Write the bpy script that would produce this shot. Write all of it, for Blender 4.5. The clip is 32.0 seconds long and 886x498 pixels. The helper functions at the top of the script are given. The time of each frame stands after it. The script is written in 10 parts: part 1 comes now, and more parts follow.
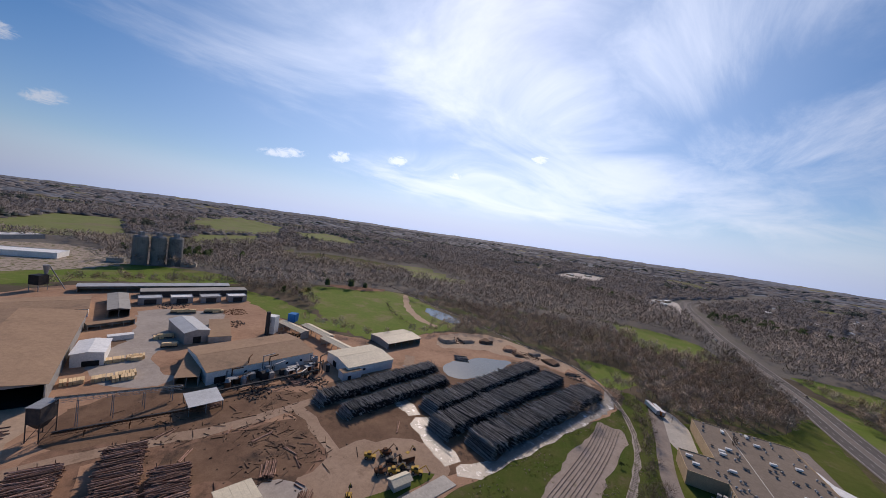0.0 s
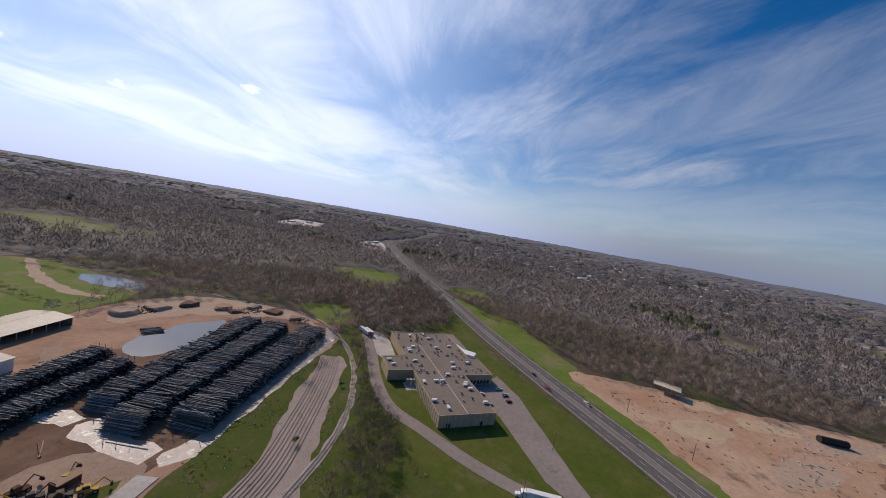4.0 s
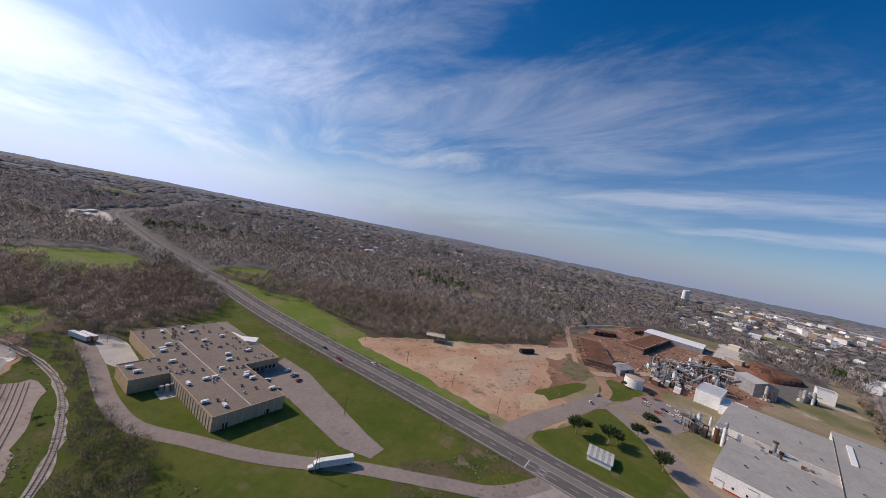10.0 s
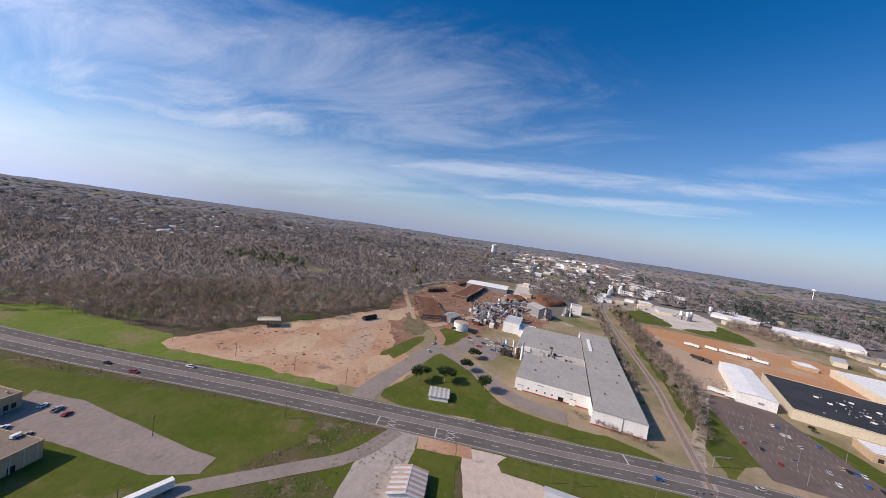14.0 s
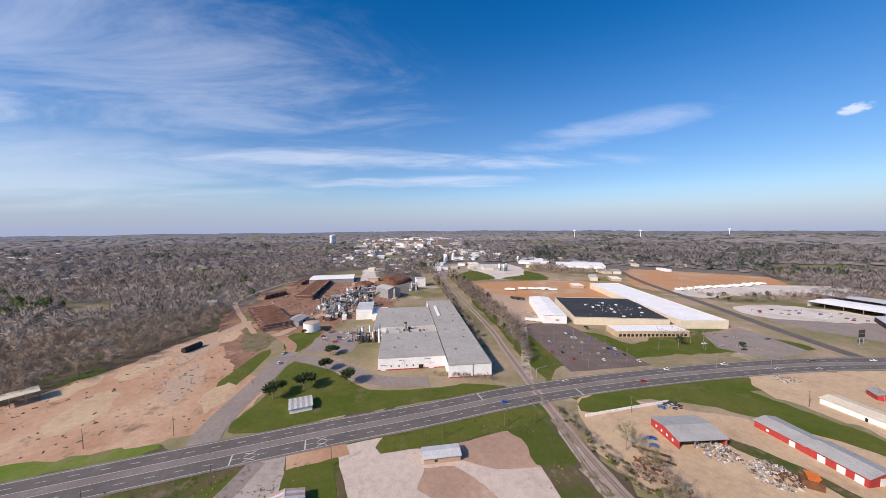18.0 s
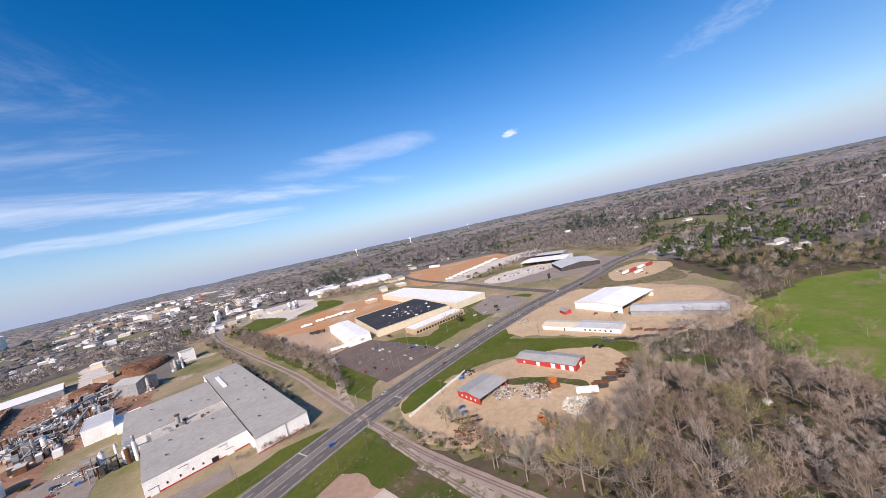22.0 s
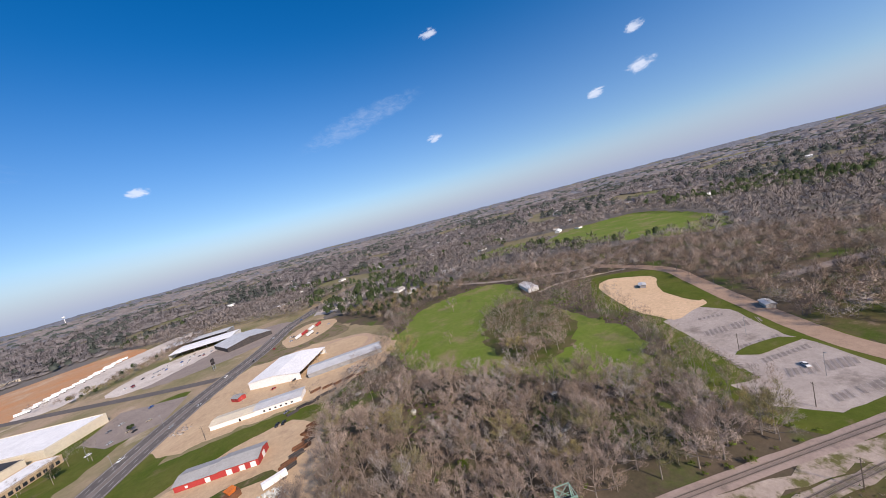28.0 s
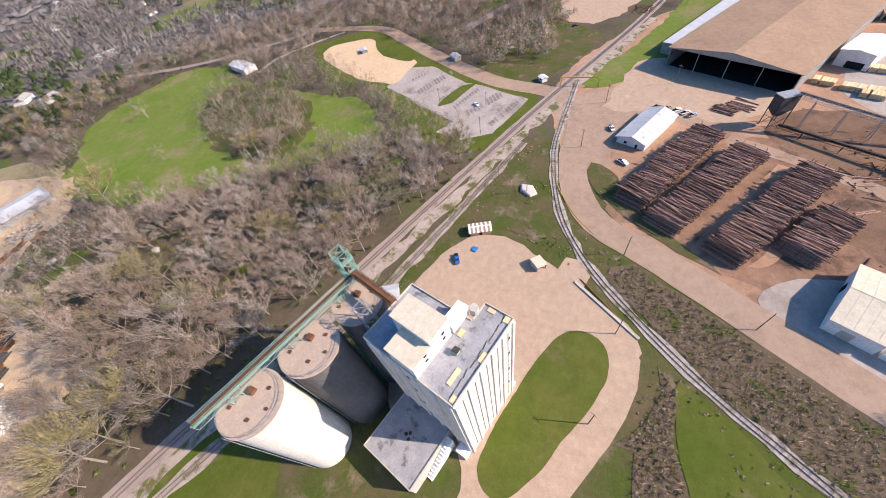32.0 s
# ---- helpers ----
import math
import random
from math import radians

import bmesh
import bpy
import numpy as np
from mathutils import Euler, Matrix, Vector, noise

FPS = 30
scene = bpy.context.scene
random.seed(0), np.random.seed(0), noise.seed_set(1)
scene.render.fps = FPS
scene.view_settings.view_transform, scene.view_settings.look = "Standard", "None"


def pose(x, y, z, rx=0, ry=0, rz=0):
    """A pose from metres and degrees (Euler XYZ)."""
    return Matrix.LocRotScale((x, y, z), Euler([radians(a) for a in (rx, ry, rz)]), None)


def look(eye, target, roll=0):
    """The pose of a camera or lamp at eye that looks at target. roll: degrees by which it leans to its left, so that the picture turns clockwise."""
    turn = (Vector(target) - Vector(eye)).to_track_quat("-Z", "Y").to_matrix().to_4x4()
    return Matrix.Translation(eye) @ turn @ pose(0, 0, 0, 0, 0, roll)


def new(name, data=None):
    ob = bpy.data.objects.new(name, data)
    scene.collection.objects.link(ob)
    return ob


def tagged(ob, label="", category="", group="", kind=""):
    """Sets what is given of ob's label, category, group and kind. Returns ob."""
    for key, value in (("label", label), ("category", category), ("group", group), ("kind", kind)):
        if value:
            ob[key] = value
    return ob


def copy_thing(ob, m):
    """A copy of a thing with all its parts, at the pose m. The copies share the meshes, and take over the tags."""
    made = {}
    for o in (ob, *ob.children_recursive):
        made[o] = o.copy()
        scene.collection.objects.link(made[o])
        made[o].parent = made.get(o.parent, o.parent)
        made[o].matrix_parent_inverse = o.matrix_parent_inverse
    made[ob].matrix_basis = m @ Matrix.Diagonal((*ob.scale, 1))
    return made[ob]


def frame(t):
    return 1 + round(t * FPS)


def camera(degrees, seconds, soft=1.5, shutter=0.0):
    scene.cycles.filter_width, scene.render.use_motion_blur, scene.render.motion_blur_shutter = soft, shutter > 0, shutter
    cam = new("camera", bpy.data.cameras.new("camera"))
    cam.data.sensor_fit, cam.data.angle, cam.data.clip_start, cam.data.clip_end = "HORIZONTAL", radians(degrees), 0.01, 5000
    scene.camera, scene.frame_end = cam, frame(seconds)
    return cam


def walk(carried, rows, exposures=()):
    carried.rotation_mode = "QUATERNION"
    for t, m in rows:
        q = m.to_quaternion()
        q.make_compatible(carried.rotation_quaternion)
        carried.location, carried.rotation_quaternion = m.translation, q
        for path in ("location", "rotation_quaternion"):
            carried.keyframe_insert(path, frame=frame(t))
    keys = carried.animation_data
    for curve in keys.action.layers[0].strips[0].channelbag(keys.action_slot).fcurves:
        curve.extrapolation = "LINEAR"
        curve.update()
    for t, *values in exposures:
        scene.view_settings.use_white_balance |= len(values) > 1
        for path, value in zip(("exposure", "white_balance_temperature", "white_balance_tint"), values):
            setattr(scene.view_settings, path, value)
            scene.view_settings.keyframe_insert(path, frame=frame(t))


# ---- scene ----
cam = camera(105.2, 32.0, soft=0.75)
EYE = (0.0, 0.0, 110.0)  # a hovering drone that turns where it is
# seconds, the way it looks, roll
PATH = [
    (0, (-0.3180, 0.9463, -0.0576), 8.05),
    (0.5, (-0.2749, 0.9536, -0.1229), 8.25),
    (1, (-0.2387, 0.9560, -0.1707), 8.17),
    (1.5, (-0.2326, 0.9509, -0.2041), 8.17),
    (2, (-0.1228, 0.9655, -0.2297), 7.39),
    (2.5, (0.1629, 0.9614, -0.2218), 6.24),
    (3, (0.4056, 0.8954, -0.1837), 6.89),
    (3.5, (0.4371, 0.8924, -0.1121), 9.49),
    (5.5, (0.5115, 0.8579, -0.0495), 12.27),
    (6, (0.5670, 0.8226, -0.0433), 14.64),
    (6.5, (0.6213, 0.7826, -0.0398), 14.96),
    (7, (0.6726, 0.7391, -0.0370), 14.42),
    (7.5, (0.7140, 0.6992, -0.0364), 14.20),
    (8, (0.7523, 0.6576, -0.0402), 13.44),
    (8.5, (0.7889, 0.6132, -0.0405), 12.31),
    (9, (0.8231, 0.5662, -0.0428), 12.43),
    (9.5, (0.8521, 0.5216, -0.0433), 11.62),
    (10, (0.8809, 0.4708, -0.0475), 11.40),
    (10.5, (0.9059, 0.4200, -0.0547), 11.61),
    (11, (0.9258, 0.3740, -0.0555), 11.32),
    (11.5, (0.9431, 0.3284, -0.0517), 10.24),
    (12, (0.9619, 0.2692, -0.0484), 8.64),
    (12.5, (0.9780, 0.2031, -0.0475), 8.10),
    (13, (0.9898, 0.1336, -0.0499), 8.75),
    (13.5, (0.9960, 0.0710, -0.0539), 8.24),
    (14, (0.9985, 0.0087, -0.0547), 8.32),
    (14.5, (0.9976, -0.0387, -0.0569), 6.57),
    (16.5, (0.9629, -0.2639, -0.0569), 5.60),
    (17, (0.9438, -0.3253, -0.0584), 4.84),
    (17.5, (0.9210, -0.3846, -0.0615), 2.82),
    (18, (0.8965, -0.4383, -0.0645), -0.38),
    (18.5, (0.8665, -0.4949, -0.0651), -2.90),
    (19, (0.8258, -0.5605, -0.0624), -4.62),
    (19.5, (0.7808, -0.6218, -0.0610), -6.30),
    (20, (0.7251, -0.6860, -0.0603), -8.03),
    (20.5, (0.6655, -0.7439, -0.0604), -9.49),
    (21, (0.6042, -0.7945, -0.0613), -10.68),
    (21.5, (0.5427, -0.8376, -0.0626), -11.66),
    (22, (0.4786, -0.8756, -0.0647), -12.57),
    (22.5, (0.4034, -0.9129, -0.0629), -13.46),
    (23, (0.3185, -0.9458, -0.0628), -15.02),
    (23.5, (0.2297, -0.9712, -0.0632), -16.27),
    (24, (0.1451, -0.9874, -0.0633), -16.43),
    (24.5, (0.0673, -0.9954, -0.0687), -16.22),
    (25, (-0.0030, -0.9976, -0.0696), -16.07),
    (25.5, (-0.0700, -0.9953, -0.0667), -16.09),
    (27.5, (-0.3564, -0.9310, -0.0785), -15.54),
    (28, (-0.4170, -0.9031, -0.1030), -14.76),
    (28.5, (-0.4715, -0.8695, -0.1471), -14.34),
    (29, (-0.5301, -0.8231, -0.2039), -14.66),
    (29.5, (-0.5986, -0.7610, -0.2501), -14.92),
    (30, (-0.6769, -0.6745, -0.2948), -14.01),
    (30.5, (-0.7310, -0.5632, -0.3853), -12.31),
    (31, (-0.7232, -0.4493, -0.5244), -11.88),
    (31.5, (-0.6441, -0.3726, -0.6681), -12.54),
    (32, (-0.5519, -0.3354, -0.7635), -13.23),
]
walk(cam, [(t, look(EYE, Vector(EYE) + Vector(way) * 2, roll)) for t, way, roll in PATH],
     exposures=[(0, -0.60, 6500, 17), (2, -0.62, 6500, 17), (6, -0.46, 6500, 17), (10, -0.35, 6500, 17), (14, -0.04, 6500, 17), (18, 0.16, 6500, 17), (22, 0.32, 6500, 17), (25, 0.26, 6500, 17), (28, 0.17, 6500, 17), (30.5, 0.30, 6500, 17), (32, 0.72, 6500, 17)])

# ---- world, sun, exposure ----
SUN_AZ, SUN_EL = radians(104.0), radians(34.0)
sun_dir = Vector((math.cos(SUN_AZ) * math.cos(SUN_EL), math.sin(SUN_AZ) * math.cos(SUN_EL), math.sin(SUN_EL)))
sun = new("sun", bpy.data.lights.new("sun", "SUN"))
sun.data.energy, sun.data.angle, sun.data.color = 4.8, radians(0.53), (1.0, 0.86, 0.70)
sun.matrix_world = Matrix.Translation((0, 0, 400)) @ (-sun_dir).to_track_quat("-Z", "Y").to_matrix().to_4x4()

world = bpy.data.worlds.new("sky")
scene.world = world
world.use_nodes = True
wn, wl = world.node_tree.nodes, world.node_tree.links
wn.clear()


def wnode(kind, **values):
    n = wn.new(kind)
    for key, value in values.items():
        n.inputs[key].default_value = value
    return n


def wmath(op, a, b=None, c=None):
    n = wn.new("ShaderNodeMath")
    n.operation = op
    for k, v in enumerate((a, b, c)):
        if v is None:
            continue
        if isinstance(v, (int, float)):
            n.inputs[k].default_value = v
        else:
            wl.new(v, n.inputs[k])
    return n.outputs[0]


sky = wn.new("ShaderNodeTexSky")
sky.sky_type, sky.sun_disc = "NISHITA", False
sky.sun_elevation, sky.sun_rotation = SUN_EL, math.pi / 2 - SUN_AZ
sky.altitude, sky.air_density, sky.dust_density, sky.ozone_density = 200, 1.0, 0.35, 3.0
coord = wn.new("ShaderNodeTexCoord")
sep = wn.new("ShaderNodeSeparateXYZ")
wl.new(coord.outputs["Generated"], sep.inputs[0])
zz = wmath("MAXIMUM", sep.outputs[2], 0.02)
# the cloud deck: directions laid out on a plane high above
deck = wn.new("ShaderNodeCombineXYZ")
wl.new(wmath("DIVIDE", sep.outputs[0], wmath("ADD", zz, 0.12)), deck.inputs[0])
wl.new(wmath("DIVIDE", sep.outputs[1], wmath("ADD", zz, 0.12)), deck.inputs[1])


def wnoise(scale, detail, rough, stretch=(1, 1, 1), turn=0.0, shift=(0, 0, 0), distort=0.0):
    """Noise on the cloud deck, drawn out along the azimuth turn (degrees)."""
    m = wn.new("ShaderNodeMapping")
    m.inputs["Rotation"].default_value, m.inputs["Location"].default_value = (0, 0, radians(-turn)), shift
    wl.new(deck.outputs[0], m.inputs[0])
    m2 = wn.new("ShaderNodeMapping")
    m2.inputs["Scale"].default_value = stretch
    wl.new(m.outputs[0], m2.inputs[0])
    n = wnode("ShaderNodeTexNoise", Scale=scale, Detail=detail, Roughness=rough, Distortion=distort)
    wl.new(m2.outputs[0], n.inputs["Vector"])
    return n.outputs[0]


def wramp(v, lo, hi):
    n = wn.new("ShaderNodeMapRange")
    n.interpolation_type = "SMOOTHSTEP"
    wl.new(v, n.inputs[0])
    n.inputs[1].default_value, n.inputs[2].default_value = lo, hi
    return n.outputs[0]


def toward(azimuth, elevation, inner, outer):
    """1 in that direction (degrees), falling to 0 away from it."""
    a, e = radians(azimuth), radians(elevation)
    d = wn.new("ShaderNodeVectorMath")
    d.operation = "DOT_PRODUCT"
    wl.new(coord.outputs["Generated"], d.inputs[0])
    d.inputs[1].default_value = (math.cos(a) * math.cos(e), math.sin(a) * math.cos(e), math.sin(e))
    return wramp(d.outputs["Value"], math.cos(radians(outer)), math.cos(radians(inner)))


def blot(azimuth, elevation, wide, high, turn=0.0):
    """1 inside a lens-shaped piece of sky, in degrees, fading at its rim."""
    az, el = radians(azimuth), radians(elevation)
    c = Vector((math.cos(az) * math.cos(el), math.sin(az) * math.cos(el), math.sin(el)))
    side = Vector((math.sin(az), -math.cos(az), 0))
    up = side.cross(c)
    t = radians(turn)
    side, up = side * math.cos(t) + up * math.sin(t), up * math.cos(t) - side * math.sin(t)
    sums = []
    for axis, size in ((side, wide), (up, high)):
        d = wn.new("ShaderNodeVectorMath")
        d.operation = "DOT_PRODUCT"
        wl.new(coord.outputs["Generated"], d.inputs[0])
        d.inputs[1].default_value = axis / math.sin(radians(size))
        v = d.outputs["Value"]
        sums.append(wmath("MULTIPLY", v, v))
    f = wn.new("ShaderNodeVectorMath")
    f.operation = "DOT_PRODUCT"
    wl.new(coord.outputs["Generated"], f.inputs[0])
    f.inputs[1].default_value = c
    ahead = wramp(f.outputs["Value"], 0.0, 0.2)
    return wmath("MULTIPLY", wmath("SUBTRACT", 1.0, wmath("MINIMUM", wmath("ADD", sums[0], sums[1]), 1.0)), ahead)


# fibrous cirrus: a bright veil below the sun, wisps to the east, long bands to the south-east
fibre = wnoise(1.9, 11, 0.66, (0.42, 1.0, 1), 70, (2, 1, 0), 0.6)
soft = wnoise(0.9, 8, 0.6, (0.7, 1.0, 1), 60, (5, 3, 0), 0.8)
fine = wnoise(5.0, 9, 0.65, shift=(1, 8, 0), distort=0.5)


def cloud(area, tex, lo, hi, strength):
    t = wramp(wmath("ADD", tex, wmath("MULTIPLY", area, 0.35)), lo, hi)
    return wmath("MULTIPLY", wmath("MULTIPLY", t, wramp(area, 0.0, 0.5)), strength)


# small fair-weather puffs: grain laid on the sphere of directions
near_grain = wn.new("ShaderNodeMapping")
near_grain.inputs["Scale"].default_value = (1, 1, 2.2)
wl.new(coord.outputs["Generated"], near_grain.inputs[0])
puff = wnode("ShaderNodeTexNoise", Scale=34, Detail=9, Roughness=0.68, Distortion=0.6)
wl.new(near_grain.outputs[0], puff.inputs["Vector"])
pieces = [cloud(blot(100, 26, 30, 20), soft, 0.58, 1.02, 0.7), cloud(blot(72, 30, 22, 12, 20), fibre, 0.58, 1.05, 0.45), cloud(blot(88, 9, 46, 7), soft, 0.48, 0.95, 0.6), cloud(blot(52, 18, 34, 11, 14), fibre, 0.62, 1.1, 0.5), cloud(blot(36, 12, 24, 5, 4), fibre, 0.60, 1.02, 0.55),
          cloud(blot(-12, 11, 58, 2.4, 2), fibre, 0.58, 1.02, 0.5), cloud(blot(-24, 7.5, 26, 1.3, 1), fibre, 0.56, 0.98, 0.4), cloud(blot(14, 20, 48, 15, 6), fibre, 0.61, 1.08, 0.34), cloud(blot(44, 30, 30, 14, 24), fibre, 0.60, 1.06, 0.36), cloud(blot(30, 7, 50, 6, 3), soft, 0.5, 1.0, 0.3), cloud(blot(-107, 17, 12, 2.0, 14), puff.outputs[0], 0.5, 1.2, 0.2), cloud(blot(130, 30, 40, 22), soft, 0.66, 1.05, 0.4), cloud(blot(-50, 14, 22, 2.5, 6), fibre, 0.58, 1.0, 0.3)]
for az, el, w in ((-76, 12, 2.0), (-118, 12, 1.8), (-149, 12.4, 2.4), (-143, 11, 1.8), (-121, 26, 1.9), (-149, 17, 1.8), (135, 8, 5.0), (127, 9, 2.6), (108, 9, 2.0), (118, 10, 2.4), (159, 8, 2.4), (163, 13, 2.6), (95, 13, 2.4), (168, 10, 1.8)):
    area = blot(az, el, w, w * 0.5 if w < 4 else 1.0, 8)
    t = wramp(wmath("ADD", puff.outputs[0], wmath("MULTIPLY", area, 0.42)), 0.66, 0.95)
    pieces.append(wmath("MULTIPLY", wmath("MULTIPLY", t, wramp(area, 0.0, 0.8)), 0.66))
cover = pieces[0]
for p in pieces[1:]:
    cover = wmath("MAXIMUM", cover, p)
cover = wmath("MULTIPLY", cover, wramp(sep.outputs[2], 0.0, 0.06))
tone = wn.new("ShaderNodeHueSaturation")
tone.inputs["Hue"].default_value, tone.inputs["Saturation"].default_value, tone.inputs["Value"].default_value = 0.503, 1.42, 1.04
wl.new(sky.outputs[0], tone.inputs["Color"])


def tinted(factor, rgb):
    c = wn.new("ShaderNodeCombineXYZ")
    for k, v in enumerate(rgb):
        wl.new(wmath("MULTIPLY", factor, v), c.inputs[k])
    return c.outputs[0]


def blend(factor, a, b):
    m = wn.new("ShaderNodeMixRGB")
    wl.new(factor, m.inputs[0])
    wl.new(a, m.inputs[1])
    wl.new(b, m.inputs[2])
    return m.outputs[0]


glow = wmath("ADD", 1.0, wmath("MULTIPLY", toward(104, 34, 0, 62), 1.2))
near_sun = toward(104, 20, 0, 80)
# thin veil round the sun, haze along the horizon (brighter below the sun), then the clouds
veiled = blend(wmath("MULTIPLY", toward(104, 34, 0, 58), 0.30), tone.outputs[0], tinted(glow, (5.6, 7.0, 8.9)))
haze = wmath("MAXIMUM", wmath("MULTIPLY", wmath("SUBTRACT", 1.0, wramp(sep.outputs[2], -0.03, 0.18)), 0.93), wmath("MULTIPLY", wmath("SUBTRACT", 1.0, wramp(sep.outputs[2], 0.0, 0.5)), 0.36))
low = blend(haze, veiled, tinted(wmath("ADD", 1.0, wmath("MULTIPLY", near_sun, 1.7)), (2.7, 3.42, 5.0)))
white = blend(cover, low, tinted(glow, (7.2, 7.7, 8.4)))
back = wnode("ShaderNodeBackground", Strength=0.115)
wl.new(white, back.inputs[0])
out = wn.new("ShaderNodeOutputWorld")
wl.new(back.outputs[0], out.inputs[0])

# ---- materials ----
def surface(name, c1, c2, scale=0.1, fine=1.5, rough=0.9, metal=0.0, bump=0.15, c3=None, spots=0.62, spot_scale=0.05, vary=0.0, spec=0.08, stretch=(1, 1, 1), coords="world", cells=0.0):
    """A two-tone surface with broad variation, fine grain, optional stains of a third colour and variation per object."""
    m = bpy.data.materials.new(name)
    m.use_nodes = True
    nt = m.node_tree
    n, l = nt.nodes, nt.links
    bsdf = n["Principled BSDF"]
    bsdf.inputs["Roughness"].default_value, bsdf.inputs["Metallic"].default_value = rough, metal
    bsdf.inputs["Specular IOR Level"].default_value = spec
    if coords == "world":
        pos = n.new("ShaderNodeNewGeometry").outputs["Position"]
    else:
        pos = n.new("ShaderNodeTexCoord").outputs["Object"]
    mp = n.new("ShaderNodeMapping")
    mp.inputs["Scale"].default_value = stretch
    l.new(pos, mp.inputs[0])
    pos = mp.outputs[0]

    def tex(s, d=6, r=0.6):
        t = n.new("ShaderNodeTexNoise")
        t.inputs["Scale"].default_value, t.inputs["Detail"].default_value, t.inputs["Roughness"].default_value = s, d, r
        l.new(pos, t.inputs["Vector"])
        return t.outputs[0]

    def ramp(v, lo, hi):
        t = n.new("ShaderNodeMapRange")
        l.new(v, t.inputs[0])
        t.inputs[1].default_value, t.inputs[2].default_value = lo, hi
        return t.outputs[0]

    def mix(f, a, b, kind="MIX"):
        t = n.new("ShaderNodeMixRGB")
        t.blend_type = kind
        for k, v in enumerate((f, a, b)):
            if isinstance(v, (int, float)):
                t.inputs[k].default_value = v
            elif isinstance(v, tuple):
                t.inputs[k].default_value = (*v, 1)
            else:
                l.new(v, t.inputs[k])
        return t.outputs[0]

    colour = mix(ramp(tex(scale), 0.35, 0.65), c1, c2)
    if c3:
        colour = mix(ramp(tex(spot_scale, 7, 0.65), spots, spots + 0.12), colour, c3)
    grain = tex(fine * 2.5, 6, 0.75)
    if cells:
        v = n.new("ShaderNodeTexVoronoi")
        v.inputs["Scale"].default_value = cells
        l.new(pos, v.inputs["Vector"])
        g = n.new("ShaderNodeRGBToBW")
        l.new(v.outputs["Color"], g.inputs[0])
        colour = mix(1.0, colour, ramp_grey(n, l, g.outputs[0], 0.55, 1.4), "MULTIPLY")
    colour = mix(1.0, colour, ramp_grey(n, l, grain, 0.86, 1.14, 0.3, 0.7), "MULTIPLY")
    colour = mix(1.0, colour, ramp_grey(n, l, tex(max(scale * 7, 0.25), 8, 0.75), 0.85, 1.15, 0.32, 0.68), "MULTIPLY")
    if vary:
        info = n.new("ShaderNodeObjectInfo")
        colour = mix(1.0, colour, ramp_grey(n, l, info.outputs["Random"], 1 - vary, 1 + vary), "MULTIPLY")
    l.new(colour, bsdf.inputs["Base Color"])
    if bump:
        b = n.new("ShaderNodeBump")
        b.inputs["Strength"].default_value, b.inputs["Distance"].default_value = min(bump, 1.0), 0.3
        l.new(grain, b.inputs["Height"])
        l.new(b.outputs[0], bsdf.inputs["Normal"])
    return m


def ramp_grey(n, l, v, lo, hi, a=0.0, b=1.0):
    t = n.new("ShaderNodeMapRange")
    l.new(v, t.inputs[0])
    t.inputs[1].default_value, t.inputs[2].default_value, t.inputs[3].default_value, t.inputs[4].default_value = a, b, lo, hi
    return t.outputs[0]


def island(name, c1, c2, rough=0.9, fine=2.0, c3=None, thin=0.0):
    """For joined pieces: each piece takes a tone of its own between the colours."""
    m = bpy.data.materials.new(name)
    m.use_nodes = True
    n, l = m.node_tree.nodes, m.node_tree.links
    bsdf = n["Principled BSDF"]
    bsdf.inputs["Roughness"].default_value = rough
    bsdf.inputs["Specular IOR Level"].default_value = 0.05
    geo = n.new("ShaderNodeNewGeometry")
    r = n.new("ShaderNodeValToRGB")
    r.color_ramp.elements[0].color, r.color_ramp.elements[1].color = (*c1, 1), (*c2, 1)
    if c3:
        e = r.color_ramp.elements.new(0.9)
        e.color = (*c2, 1)
        r.color_ramp.elements[2].color = (*c3, 1)
    l.new(geo.outputs["Random Per Island"], r.inputs[0])
    t = n.new("ShaderNodeTexNoise")
    t.inputs["Scale"].default_value = fine
    l.new(geo.outputs["Position"], t.inputs["Vector"])
    x = n.new("ShaderNodeMixRGB")
    x.blend_type = "MULTIPLY"
    x.inputs[0].default_value = 1
    l.new(r.outputs[0], x.inputs[1])
    l.new(ramp_grey(n, l, t.outputs[0], 0.7, 1.3, 0.3, 0.7), x.inputs[2])
    l.new(x.outputs[0], bsdf.inputs["Base Color"])
    if thin:
        # thin twigs and leaves let some light through
        tr, ms = n.new("ShaderNodeBsdfTranslucent"), n.new("ShaderNodeMixShader")
        l.new(x.outputs[0], tr.inputs[0])
        ms.inputs[0].default_value = thin
        l.new(bsdf.outputs[0], ms.inputs[1])
        l.new(tr.outputs[0], ms.inputs[2])
        l.new(ms.outputs[0], n["Material Output"].inputs[0])
    return m


